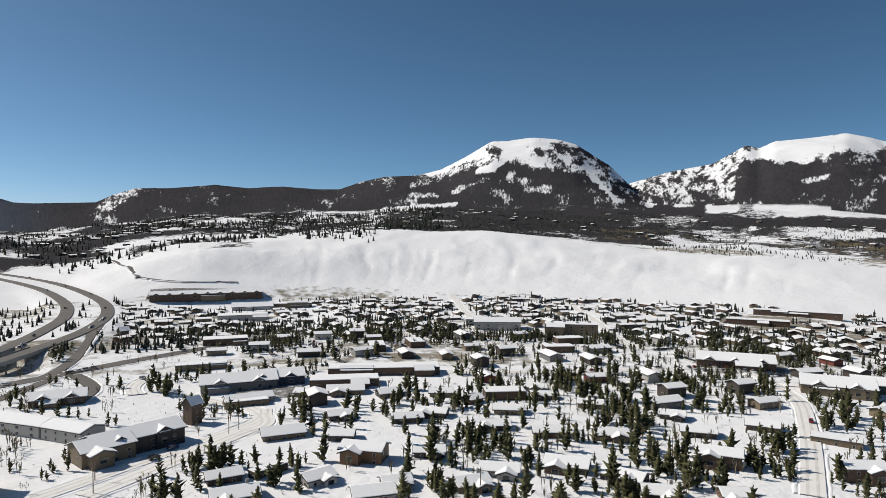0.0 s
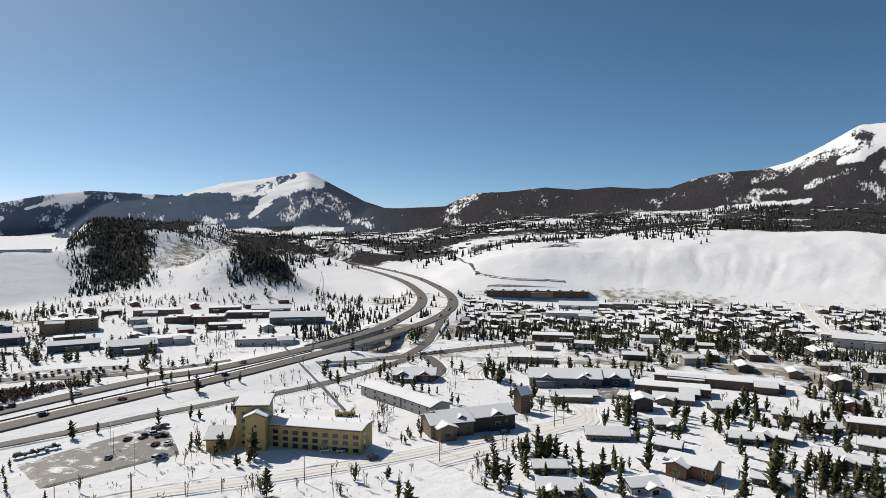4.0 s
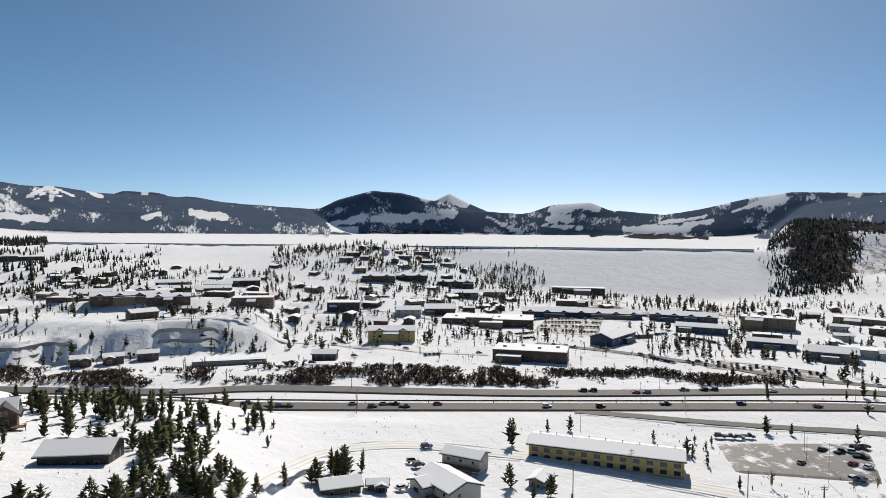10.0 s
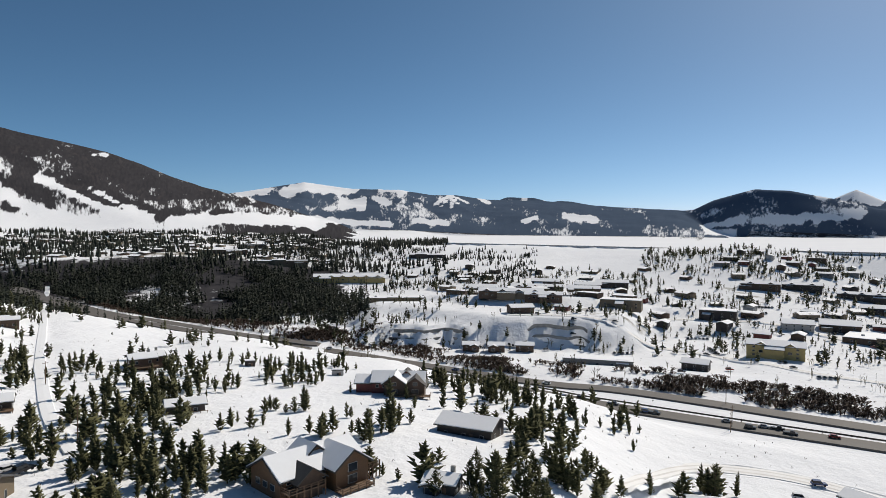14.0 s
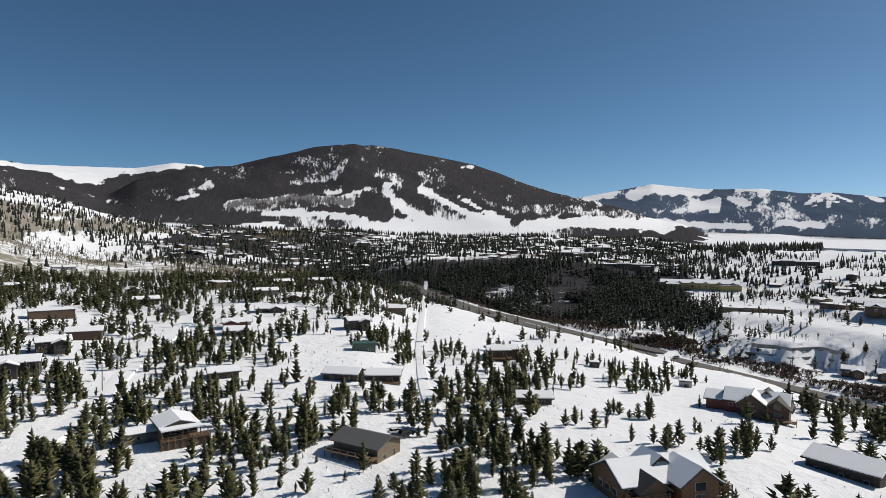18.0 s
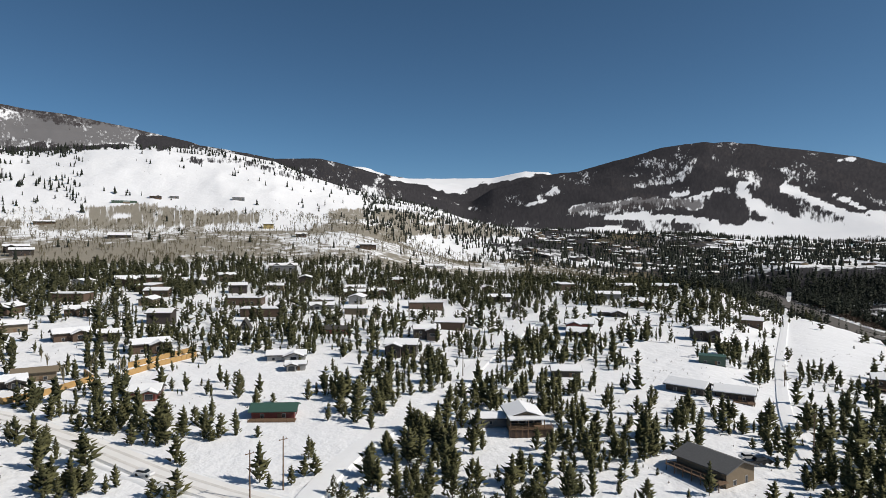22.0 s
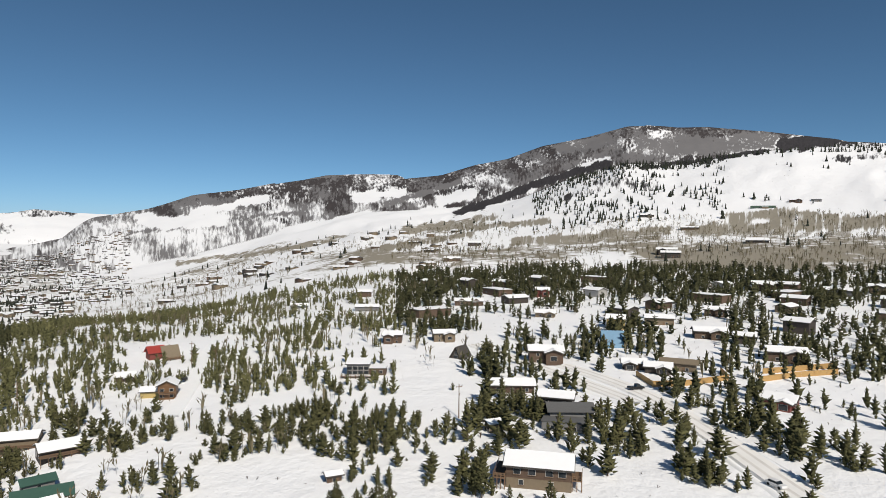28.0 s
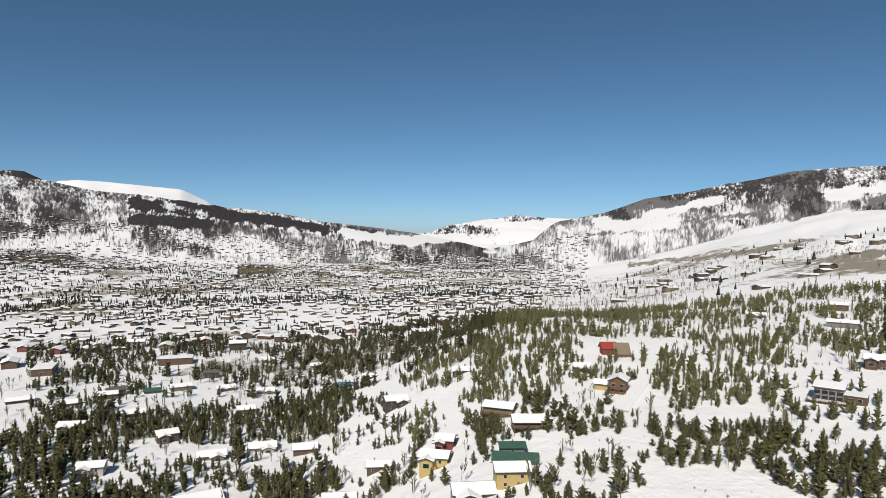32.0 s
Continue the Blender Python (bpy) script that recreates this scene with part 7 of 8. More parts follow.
# ---- cars ----
def car_meshes(kind):
    L, W, H = (4.7, 1.85, 1.55) if kind == 'car' else (4.9, 1.95, 1.8) if kind == 'suv' else (5.8, 2.0, 1.85)
    bm = bmesh.new()
    prism(bm, [(-L / 2, 0.35), (L / 2, 0.35), (L / 2, 0.75), (L / 2 - 0.15, 0.95), (-L / 2 + 0.1, 1.02), (-L / 2, 0.85)], -W / 2, W / 2)
    bmesh.ops.recalc_face_normals(bm, faces=bm.faces)
    bmesh.ops.bevel(bm, geom=list(bm.edges), offset=0.06, segments=2, affect='EDGES')
    body = bm
    cab = bmesh.new()
    a, b = (-L * 0.36, L * 0.18) if kind == 'car' else (-L * 0.46, L * 0.16) if kind == 'suv' else (-L * 0.06, L * 0.24)
    prism(cab, [(a, 0.98), (b + 0.3, 0.94), (b - 0.35, H - 0.06), (a + 0.3, H - 0.06)], -W / 2 + 0.1, W / 2 - 0.1)
    bmesh.ops.recalc_face_normals(cab, faces=cab.faces)
    roof = bmesh.new()
    box(roof, a + 0.26, b - 0.3, -W / 2 + 0.12, W / 2 - 0.12, H - 0.07, H + 0.02, 0.03)
    return L, W, body, cab, roof


def car_template(kind, paint, simple=False):
    L, W, body, cab, roof = car_meshes(kind)
    nm = {'car': "car", 'suv': "suv", 'pickup': "pickup_truck"}[kind]
    col = PAINTS[paint].name.split("_")[-1].split(".")[0]
    th = tagged(new(nm), "%s %s on a salted winter road or lot" % (col, nm.replace("_", " ")), "car", "cars")
    top = bpy.data.meshes.new("top")
    roof.to_mesh(top)
    roof.free()
    body.from_mesh(top)
    link("body", body, PAINTS[paint], th)
    link("cabin_glass", cab, GLASS, th, "dark tinted glass")
    if simple:
        return th
    wm = None
    for sx in (-L * 0.31, L * 0.31):
        for sy in (-W / 2, W / 2):
            if wm is None:
                bm = bmesh.new()
                prism(bm, [(0.36 * math.cos(q * math.tau / 12), 0.36 * math.sin(q * math.tau / 12)) for q in range(12)], -0.11, 0.11)
                bmesh.ops.recalc_face_normals(bm, faces=bm.faces)
                wm = o = link("wheel", bm, RUBBER, th)
            else:
                o = wm.copy()
                scene.collection.objects.link(o)
            o.location = (sx, sy * 0.93, 0.36)
    return th


TEMPLATES = [car_template(k, p) for k, p in (('car', 0), ('suv', 0), ('car', 2), ('suv', 3), ('pickup', 0), ('car', 1), ('suv', 1), ('pickup', 3), ('car', 4), ('suv', 5))]
FAR_TEMPLATES = [car_template(k, p, True) for k, p in (('car', 0), ('suv', 2), ('pickup', 3), ('car', 1), ('suv', 0), ('car', 3), ('suv', 4))]
used = set()


def park(x, y, z, turn):
    far_off = math.hypot(x, y) > 430
    pool = FAR_TEMPLATES if far_off else TEMPLATES
    k = int(rng.integers(len(pool)))
    m = pose(x, y, z, 0, 0, turn)
    if (k, far_off) not in used:
        used.add((k, far_off))
        pool[k].matrix_basis = m
    else:
        copy_thing(pool[k], m)


def on_line(line, x, y, side):
    i = min(range(len(line)), key=lambda j: (line[j].x - x) ** 2 + (line[j].y - y) ** 2)
    i = min(max(i, 1), len(line) - 2)
    d = line[i + 1] - line[i - 1]
    n = Vector((-d.y, d.x, 0)).normalized()
    return line[i] + n * side, math.degrees(math.atan2(d.y, d.x))


ON_ROAD = [(far_line, [(-357.6, -120.9), (-339.6, 98.3), (-333.8, 127.7), (-346.4, 103.6), (-345.9, 134.1), (-343.5, 153.9), (-319.5, 301.1)] + [(-314.0, -340.4), (-365.7, -322.3), (-361.3, -294.1), (-299.7, -187.6)] + [(-332.0, 172.5), (-328.6, 202.2), (-345.5, 165.2), (-327.7, 511.0), (-406.6, 681.2), (-522.6, 843.6), (-676.8, 980.0)] + [(-306.8, -335.7)]),
           (near_line, [(-287.3, -110.5), (-329.4, -91.8), (-323.0, -59.5), (-317.8, -23.5), (-318.2, -10.8), (-313.7, -2.7), (-320.7, 1.9), (-316.2, 19.7), (-309.9, 99.7), (-294.2, 135.0), (-304.4, 231.9), (-301.0, 272.8)] + [(-304.2, 71.0), (-308.7, 170.4), (-304.8, 208.3), (-367.4, 688.2), (-450.6, 820.1), (-532.7, 908.3), (-657.3, 1013.5)] + [(-335.7, -72.0), (-324.0, -54.0), (-345.0, -8.9), (-319.6, -13.3)])]
for line, pts in ON_ROAD:
    for i, (x, y) in enumerate(pts):
        p, a = on_line(line, x, y, 2.2 if i % 2 else -2.2)
        park(p.x, p.y, p.z + 0.32, a + (180 if line is far_line else 0))
for x, y, a in [(-247.2, 172.3, 60), (-244.3, 177.8, 60), (-248.4, 187.3, 50), (-248.9, 192.0, 50), (-234.0, 154.8, 70), (-231.2, 173.7, 60), (-227.6, 177.1, 60), (-216.9, 163.3, 60), (-215.9, 165.5, 60), (-266.3, 139.0, 10), (-265.5, 142.8, 10), (-264.6, 146.6, 10), (-265.3, 151.2, 10), (-226.9, 6.8, 30), (-230.8, 4.9, 10), (-202.7, 0.8, 40), (-248.9, 10.7, 20), (-449.2, -31.9, 20), (-414.8, -56.5, 0), (-439.1, -56.3, 90), (-455.0, -157.5, 30), (-471.6, -149.4, 20)] + [(-83.0, -159.0, 30), (-85.0, -159.4, 30), (-82.9, -162.2, 30), (-133.1, -191.3, 40), (-133.7, -185.2, 40)] + [(130.3, -159.9, 20), (132.4, -189.8, 30), (242.2, -68.4, 0)] + [(67.0, -150.6, -40), (127.8, -158.3, 10)] + [(-164.9, 202.7, 10), (-158.8, 205.9, 10), (-238.3, 182.1, 10), (-243.6, 182.8, 10)]:
    park(x, y, height_at(x, y) + 0.62, float(bearing(x, y)) + a)


def street_cars(points, count, side):
    line = smooth_line([(x, y, 0) for x, y in points])
    for i in sorted(rng.choice(np.arange(2, len(line) - 2), min(count, len(line) - 4), replace=False)):
        p, a = on_line(line, line[i].x, line[i].y, side * rng.choice([-1, 1]))
        park(p.x, p.y, height_at(p.x, p.y) + 0.6, a)


for k, n in ((6, 8), (8, 6), (9, 6), (10, 6), (13, 12), (14, 8), (15, 6), (1, 3)):
    street_cars(STREETS[k][0], n, 2.0)


def lot_rows(c0, c1, c2, c3, n, m, skip):
    q = np.array([c0, c1, c2, c3])
    pts = []
    for i in range(n):
        for j in range(m):
            if rng.random() < skip:
                continue
            u, v = (i + 0.5) / n, (j + 0.5) / m
            pts.append((q[0] * (1 - u) + q[1] * u) * (1 - v) + (q[3] * (1 - u) + q[2] * u) * v)
    pts = np.array(pts)
    z = ground_z(pts[:, 0], pts[:, 1])
    a = math.degrees(math.atan2(q[1][1] - q[0][1], q[1][0] - q[0][0]))
    for p, h in zip(pts, z):
        park(p[0], p[1], h + 0.7, a + 90 + rng.normal() * 4)


lot_rows(*[(-627.4, 148.4), (-626.1, 204.9), (-528.8, 165.5), (-549.5, 117.2)], 17, 4, 0.2)
lot_rows(*[(-412.2, 190.9), (-371.0, 257.7), (-381.5, 269.3), (-426.1, 208.3)], 20, 2, 0.3)
lot_rows(*[(-382.5, 831.2), (-269.1, 857.4), (-261.4, 832.8), (-372.2, 793.3)], 16, 3, 0.3)
lot_rows(*[(-160.8, 511.4), (-103.7, 521.9), (-95.1, 478.6), (-149.2, 461.3)], 16, 3, 0.3)
lot_rows(*[(161.0, 424.2), (193.8, 421.5), (196.0, 402.9), (159.9, 402.2)], 10, 2, 0.3)
lot_rows(*[(-467.8, 199.8), (-453.7, 231.2), (-436.3, 226.9), (-442.6, 193.6)], 8, 2, 0.3)


# ---- scattered houses of the wider town ----
HOUSE_KINDS = [(13, 8, 1.2, 'gable', 'tan'), (15, 9, 1.4, 'gable', 'brown'), (12, 9, 2, 'gable', 'dark'), (18, 10, 1.3, 'gable', 'grey'), (14, 9, 1.6, 'gable', 'white'), (22, 12, 1.5, 'flat', 'brown'), (16, 9, 1.3, 'gable', 'dark'), (12, 8, 1.2, 'gable', 'red')]


def small_house(L, W, fl, style, wall):
    th = tagged(new("house"), "%s %s house under a snowy roof in the town" % (COLOUR_WORDS[wall], STYLE_WORDS[style]), "house", "houses of the wider town")
    body_and_roof(L, W, 2.7 * fl + 0.3, style, WALLS[wall], ROOFS['snow'], th, sink=3, pitch=0.32)
    for i in (-1, 1):
        add_pane(th, i * L / 4, -W / 2, 1.7, 0, (1.8, 1.4))
    add_pane(th, L / 2, 0, 1.7, 90, (1.8, 1.4))
    return th


KINDS = [small_house(*k) for k in HOUSE_KINDS]
placed = set()


def free_spots(b0, b1, r0, r1, count, gap, bend=None):
    """Random places between two bearings and two distances that keep apart from each other and from what stands."""
    out = []
    b = rng.uniform(b0, b1, count * 6)
    r = np.sqrt(rng.uniform(r0 ** 2, r1 ** 2, count * 6))
    x, y = -np.sin(np.radians(b)) * r, np.cos(np.radians(b)) * r
    T = np.array(TAKEN)
    for px, py in zip(x, y):
        if len(out) >= count:
            break
        if (np.hypot(T[:, 0] - px, T[:, 1] - py) < T[:, 2] + gap * 0.5).any():
            continue
        if out and (np.hypot(np.array(out)[:, 0] - px, np.array(out)[:, 1] - py) < gap).any():
            continue
        out.append((px, py))
    return out


def town(b0, b1, r0, r1, count, gap, grid):
    pts = free_spots(b0, b1, r0, r1, count, gap)
    if not pts:
        return
    a = np.array(pts)
    z = ground_z(a[:, 0], a[:, 1])
    for (x, y), h in zip(pts, z):
        k = int(rng.integers(len(KINDS)))
        m = pose(x, y, float(h), 0, 0, grid + rng.choice([0, 90, 180]) + rng.normal() * 5)
        TAKEN.append((x, y, 9))
        if k not in placed:
            placed.add(k)
            KINDS[k].matrix_basis = m
        else:
            copy_thing(KINDS[k], m)


town(-36, 20, 330, 560, 44, 24, 15)
town(80, 118, 560, 700, 16, 26, 80)
town(160, 235, 330, 560, 34, 26, 0)
town(270, 306, 480, 600, 20, 21, 20)
town(42, 60, 560, 800, 14, 30, 60)
town(84, 95, 900, 1010, 16, 26, 80)


# ---- trees ----
def blade(co, tr, base, tip, half):
    i = len(co)
    mid = base + (tip - base) * 0.45
    co += [base, mid + half, tip, mid - half]
    tr += [(i, i + 1, i + 2), (i, i + 2, i + 3)]


def trunk_part(r=0.016, top=0.85, n=5):
    a = [(r * math.cos(i * math.tau / n), r * math.sin(i * math.tau / n), -0.06) for i in range(n)]
    co = np.array(a + [(x * 0.25, y * 0.25, top) for x, y, _ in a])
    tr = [(i, (i + 1) % n, n + i) for i in range(n)] + [((i + 1) % n, n + (i + 1) % n, n + i) for i in range(n)]
    return co, np.array(tr)


def tall_cone(seed, slim=0.16):
    """A far conifer: two ragged tiers."""
    g = np.random.default_rng(seed)
    co, tr = [], []
    for z0, z1, w in ((0.02, 0.66, 1.0), (0.4, 1.0, 0.66)):
        i = len(co)
        co += [np.array((w * slim * math.cos(a) * q, w * slim * math.sin(a) * q, z0 + g.uniform(-0.03, 0.05))) for a, q in ((k * math.tau / 5, g.uniform(0.7, 1.2)) for k in range(5))] + [np.array((0, 0, z1))]
        tr += [(i + k, i + (k + 1) % 5, i + 5) for k in range(5)]
    return np.array(co), np.array(tr)


def bare_tree(seed, stems, spread=0.25, thick=1.0):
    g = np.random.default_rng(seed)
    co, tr = [], []
    for s in range(stems):
        a = g.uniform(0, math.tau)
        b = np.array((math.cos(a), math.sin(a), 0)) * g.uniform(0, 0.1)
        top = b + np.array((math.cos(a) * spread * g.uniform(0, 0.5), math.sin(a) * spread * g.uniform(0, 0.5), g.uniform(0.75, 1)))
        w = np.array((-math.sin(a), math.cos(a), 0)) * 0.014 * thick
        blade(co, tr, b, top, w)
        for q in range(4):
            f = g.uniform(0.3, 0.85)
            p = b + (top - b) * f
            c = g.uniform(0, math.tau)
            e = p + np.array((math.cos(c) * spread * (1 - f) * 0.9, math.sin(c) * spread * (1 - f) * 0.9, 0.28 * (1.1 - f) + 0.1))
            blade(co, tr, p, e, np.array((-math.sin(c), math.cos(c), 0)) * 0.010 * thick)
            blade(co, tr, p + (e - p) * 0.4, e + np.array((g.uniform(-0.08, 0.08), g.uniform(-0.08, 0.08), 0.05)), np.array((math.cos(c), math.sin(c), 0.3)) * 0.010 * thick)
    return np.array(co), np.array(tr)




def bushy_pine(seed, tufts, slim, bare, blunt=0.7):
    """A ragged, airy, full crown: wedge-shaped tufts of needles reaching out and up from the stem, in uneven lobes."""
    g = np.random.default_rng(seed)
    co, tr = [], []
    lean = g.uniform(-0.06, 0.06, 2)
    lobes = g.uniform(0.5, 1.3, (7, 5))
    size = 2.1 / math.sqrt(tufts / 9.0 + 1.0)
    for k in range(tufts):
        f = ((k + g.random()) / tufts) ** 0.95
        a = k * 2.39996 + g.uniform(-0.6, 0.6)
        full = slim * min(1.0, 0.55 + f * 1.9) * (1 - f ** 1.7) ** blunt + 0.025
        r = full * lobes[int(f * 6.99), int((a % math.tau) / math.tau * 4.99)] * (0.35 + 0.75 * math.sqrt(g.random()))
        d = np.array((math.cos(a), math.sin(a), 0.0))
        side = np.array((-d[1], d[0], 0.0))
        stem = np.array((lean[0] * f, lean[1] * f, bare + (0.92 - bare) * f))
        w = (0.022 + 0.30 * full) * size * g.uniform(0.55, 1.25)
        root = stem + d * max(r - 2.2 * w, 0.1 * r) + np.array((0, 0, -0.3 * w))
        tip = stem + d * (r + 0.4 * w) + np.array((0, 0, w * g.uniform(0.1, 2.2)))
        i = len(co)
        co += [tip, root + side * w + np.array((0, 0, -0.35 * w)), root - side * w * g.uniform(0.7, 1.1) + np.array((0, 0, -0.25 * w)), root + np.array((0, 0, w * g.uniform(0.8, 1.5)))]
        tr += [(i, i + 1, i + 3), (i, i + 3, i + 2), (i, i + 2, i + 1)]
    i = len(co)
    top = np.array((lean[0], lean[1], 0.0))
    co += [top + np.array((0.025, 0, 0.86)), top + np.array((-0.018, 0.022, 0.86)), top + np.array((-0.01, -0.025, 0.86)), top + np.array((0, 0, 1.0))]
    tr += [(i, i + 1, i + 3), (i + 1, i + 2, i + 3), (i + 2, i, i + 3)]
    return np.array(co), np.array(tr)


NEAR_PINES = [bushy_pine(s, 260, 0.20 + 0.025 * (s % 4), 0.03 + 0.04 * (s % 4), 0.55 + 0.1 * (s % 3)) for s in range(8)]
SOFT_PINES = [bushy_pine(s + 40, 58, 0.19 + 0.025 * (s % 4), 0.03 + 0.03 * (s % 3), 0.55 + 0.1 * (s % 3)) for s in range(8)]
LIGHT_PINES = [bushy_pine(s + 60, 21, 0.175 + 0.02 * (s % 4), 0.02 + 0.02 * (s % 3), 0.6) for s in range(8)]
MID_PINES = [bushy_pine(s + 20, 13, 0.17 + 0.018 * (s % 4), 0.02, 0.7) for s in range(8)]
SLIM_PINES = [bushy_pine(s + 80, 9, 0.115 + 0.012 * (s % 3), 0.0, 0.9) for s in range(6)]
FAR_PINES = [tall_cone(s) for s in range(5)]
ASPENS = [bare_tree(s, 2, 0.28, 1.7) for s in range(8)]
BUSHES = [bare_tree(s + 9, 2, 1.1, 9.0) for s in range(8)]
TRUNK = trunk_part()


def wood_stuff(name, label, category, pts, heights, shapes, material, wide=1.0, trunks=False):
    """Many plants as one mesh."""
    pts = np.asarray(pts)
    z = ground_z(pts[:, 0], pts[:, 1])
    cos, trs, mats, off = [], [], [], 0
    kind = rng.integers(len(shapes), size=len(pts))
    turn = rng.uniform(0, math.tau, len(pts))
    stout = wide * rng.uniform(0.8, 1.45, len(pts)) ** (2 if shapes is MID_PINES else 1)
    for (x, y), h, zz, k, a, wide in zip(pts, heights, z, kind, turn, stout):
        for (co, tr), mi in [(shapes[k], 0)] + ([(TRUNK, 1)] if trunks else []):
            c, s = math.cos(a) * h * wide, math.sin(a) * h * wide
            out = np.empty((len(co), 3), np.float32)
            out[:, 0] = co[:, 0] * c - co[:, 1] * s + x
            out[:, 1] = co[:, 0] * s + co[:, 1] * c + y
            out[:, 2] = co[:, 2] * h + zz - 0.1
            cos.append(out)
            trs.append(tr + off)
            mats.append(np.full(len(tr), mi))
            off += len(co)
    me = mesh_from(name, np.concatenate(cos), np.concatenate(trs), [material, BARK], np.concatenate(mats))
    return tagged(new(name, me), label, category, kind="stuff")


def clear_of(pts, extra=1.0):
    T = np.array(TAKEN)
    pts = np.asarray(pts)
    ok = np.ones(len(pts), bool)
    for i in range(0, len(pts), 2000):
        d = np.hypot(pts[i:i + 2000, None, 0] - T[None, :, 0], pts[i:i + 2000, None, 1] - T[None, :, 1]) - T[None, :, 2]
        ok[i:i + 2000] = d.min(1) > extra
    return pts[ok]


def spread(b0, b1, r0, r1, count, size=60.0, least=0.45, seed=0, soft=False):
    b = rng.uniform(b0, b1, count * 3)
    r = np.sqrt(rng.uniform(r0 ** 2, r1 ** 2, count * 3))
    x, y = -np.sin(np.radians(b)) * r, np.cos(np.radians(b)) * r
    edge = 0.22
    u, v = (b - b0) / (b1 - b0) + (fbm(x, y, 90, 3, 90) - 0.5) * 0.5, (r - r0) / (r1 - r0) + (fbm(x, y, 90, 3, 95) - 0.5) * 0.5
    inner = np.minimum(np.minimum(ease(u, -0.05, edge), 1 - ease(u, 1 - edge, 1.05)), np.minimum(ease(v, -0.05, edge), 1 - ease(v, 1 - edge, 1.05))) if soft else 1.0
    k = (fbm(x, y, size, 3, 70 + seed) + rng.uniform(-0.06, 0.06, len(x)) > least) & (rng.random(len(x)) < inner)
    return np.stack([x[k], y[k]], 1)[:count]


CLUMPS = [(-100.2, -136.4, 5, 9), (-102.6, -128.9, 5, 8), (-105.1, -121.8, 5, 8), (-107.5, -112.8, 4, 6), (-109.4, -108.0, 4, 7), (-149.3, -179.9, 4, 3), (-174.1, -186.3, 4, 4), (-161.9, -150.7, 6, 6), (-203.8, -171.4, 2, 2), (-138.8, -118.7, 5, 3), (-144.0, -103.4, 5, 4), (-123.9, -84.4, 2, 2), (-163.0, -103.0, 4, 4), (-127.4, -74.2, 3, 2), (-128.5, -67.8, 5, 6), (-134.6, -62.2, 6, 8), (-134.6, -55.0, 7, 13), (-148.8, -52.4, 7, 13), (-157.4, -48.4, 6, 8), (-183.7, -76.1, 4, 5), (-198.5, -71.1, 3, 3), (-188.9, -219.8, 2, 2), (-201.3, -195.4, 2, 2), (-187.4, -231.8, 4, 4), (-189.4, -31.7, 3, 1), (-205.3, -25.4, 3, 3), (-218.8, -14.2, 3, 3)]
CLUMPS += [(32.2, -217.1, 5, 7), (32.6, -194.5, 5, 4), (16.1, -188.5, 3, 2), (0.7, -165.3, 4, 4), (2.7, -184.6, 1, 1), (-12.3, -153.7, 4, 3), (-3.3, -178.7, 4, 3), (-9.4, -176.5, 3, 3), (-22.3, -152.9, 3, 2), (-26.1, -144.9, 4, 4), (-54.5, -176.9, 9, 20), (-58.9, -160.4, 8, 17), (-41.1, -152.2, 7, 9), (-57.7, -141.3, 4, 2), (-39.5, -169.0, 5, 6), (-89.5, -208.7, 7, 11), (-66.6, -209.7, 7, 9), (8.0, -247.6, 9, 13), (-15.7, -315.2, 5, 5), (-9.9, -236.2, 5, 6), (-38.4, -296.1, 7, 9), (-55.0, -290.8, 5, 5), (-83.1, -307.6, 8, 12)]
CLUMPS += [(-67.3, -127.4, 4, 6), (-75.8, -126.6, 6, 11), (-86.3, -121.4, 5, 8), (-93.2, -117.9, 6, 11), (-103.9, -116.9, 5, 8), (-109.3, -107.2, 5, 8), (-139.0, -114.8, 3, 3), (-142.3, -104.6, 4, 5), (-143.9, -100.0, 3, 4), (-164.0, -249.5, 6, 8), (-147.3, -197.0, 5, 5), (-141.6, -142.5, 4, 5), (-178.8, -189.1, 3, 3), (-158.5, -145.5, 5, 6), (-208.7, -178.1, 2, 2)]
CLUMPS += [(104.5, -149.6, 4, 8), (104.5, -141.2, 4, 5), (80.2, -143.8, 4, 8), (114.3, -179.3, 3, 3), (87.2, -141.1, 3, 3), (71.6, -143.7, 3, 2), (58.0, -138.0, 3, 4), (62.2, -158.8, 3, 4), (111.2, -196.1, 9, 11), (90.0, -184.2, 7, 9), (75.5, -179.7, 6, 8), (72.9, -218.0, 8, 13), (58.7, -180.6, 4, 5), (31.7, -163.3, 2, 2), (40.5, -148.3, 1, 1), (36.5, -218.4, 6, 8), (11.2, -166.7, 2, 2), (6.8, -169.5, 4, 4), (-5.9, -149.8, 2, 2), (-38.2, -181.6, 9, 20), (-42.0, -166.2, 9, 20), (-52.8, -174.8, 9, 18)]
CLUMPS += [(-64.7, -180.2, 8, 15), (-84.9, -196.8, 7, 11), (-65.5, -230.4, 8, 12), (-20.4, -151.5, 3, 4), (6.1, -255.7, 6, 6), (20.3, -214.2, 6, 6), (104.4, -266.7, 7, 6), (54.1, -291.0, 6, 5), (-29.8, -304.4, 6, 6)]
CLUMPS += [(100.3, -142.8, 3, 6), (82.0, -143.0, 4, 9), (100.1, -126.4, 3, 5), (160.1, -107.8, 5, 8), (113.3, -95.5, 5, 8), (189.9, -104.9, 3, 4), (174.2, -106.4, 4, 4), (173.7, -77.4, 4, 4), (212.1, -84.2, 5, 6), (175.6, -89.3, 5, 6), (130.2, -81.2, 3, 2), (121.0, -88.0, 3, 2), (144.8, -167.1, 5, 4), (126.1, -198.8, 5, 6), (93.3, -182.4, 5, 7), (75.4, -174.5, 4, 6), (72.1, -190.6, 5, 7)]
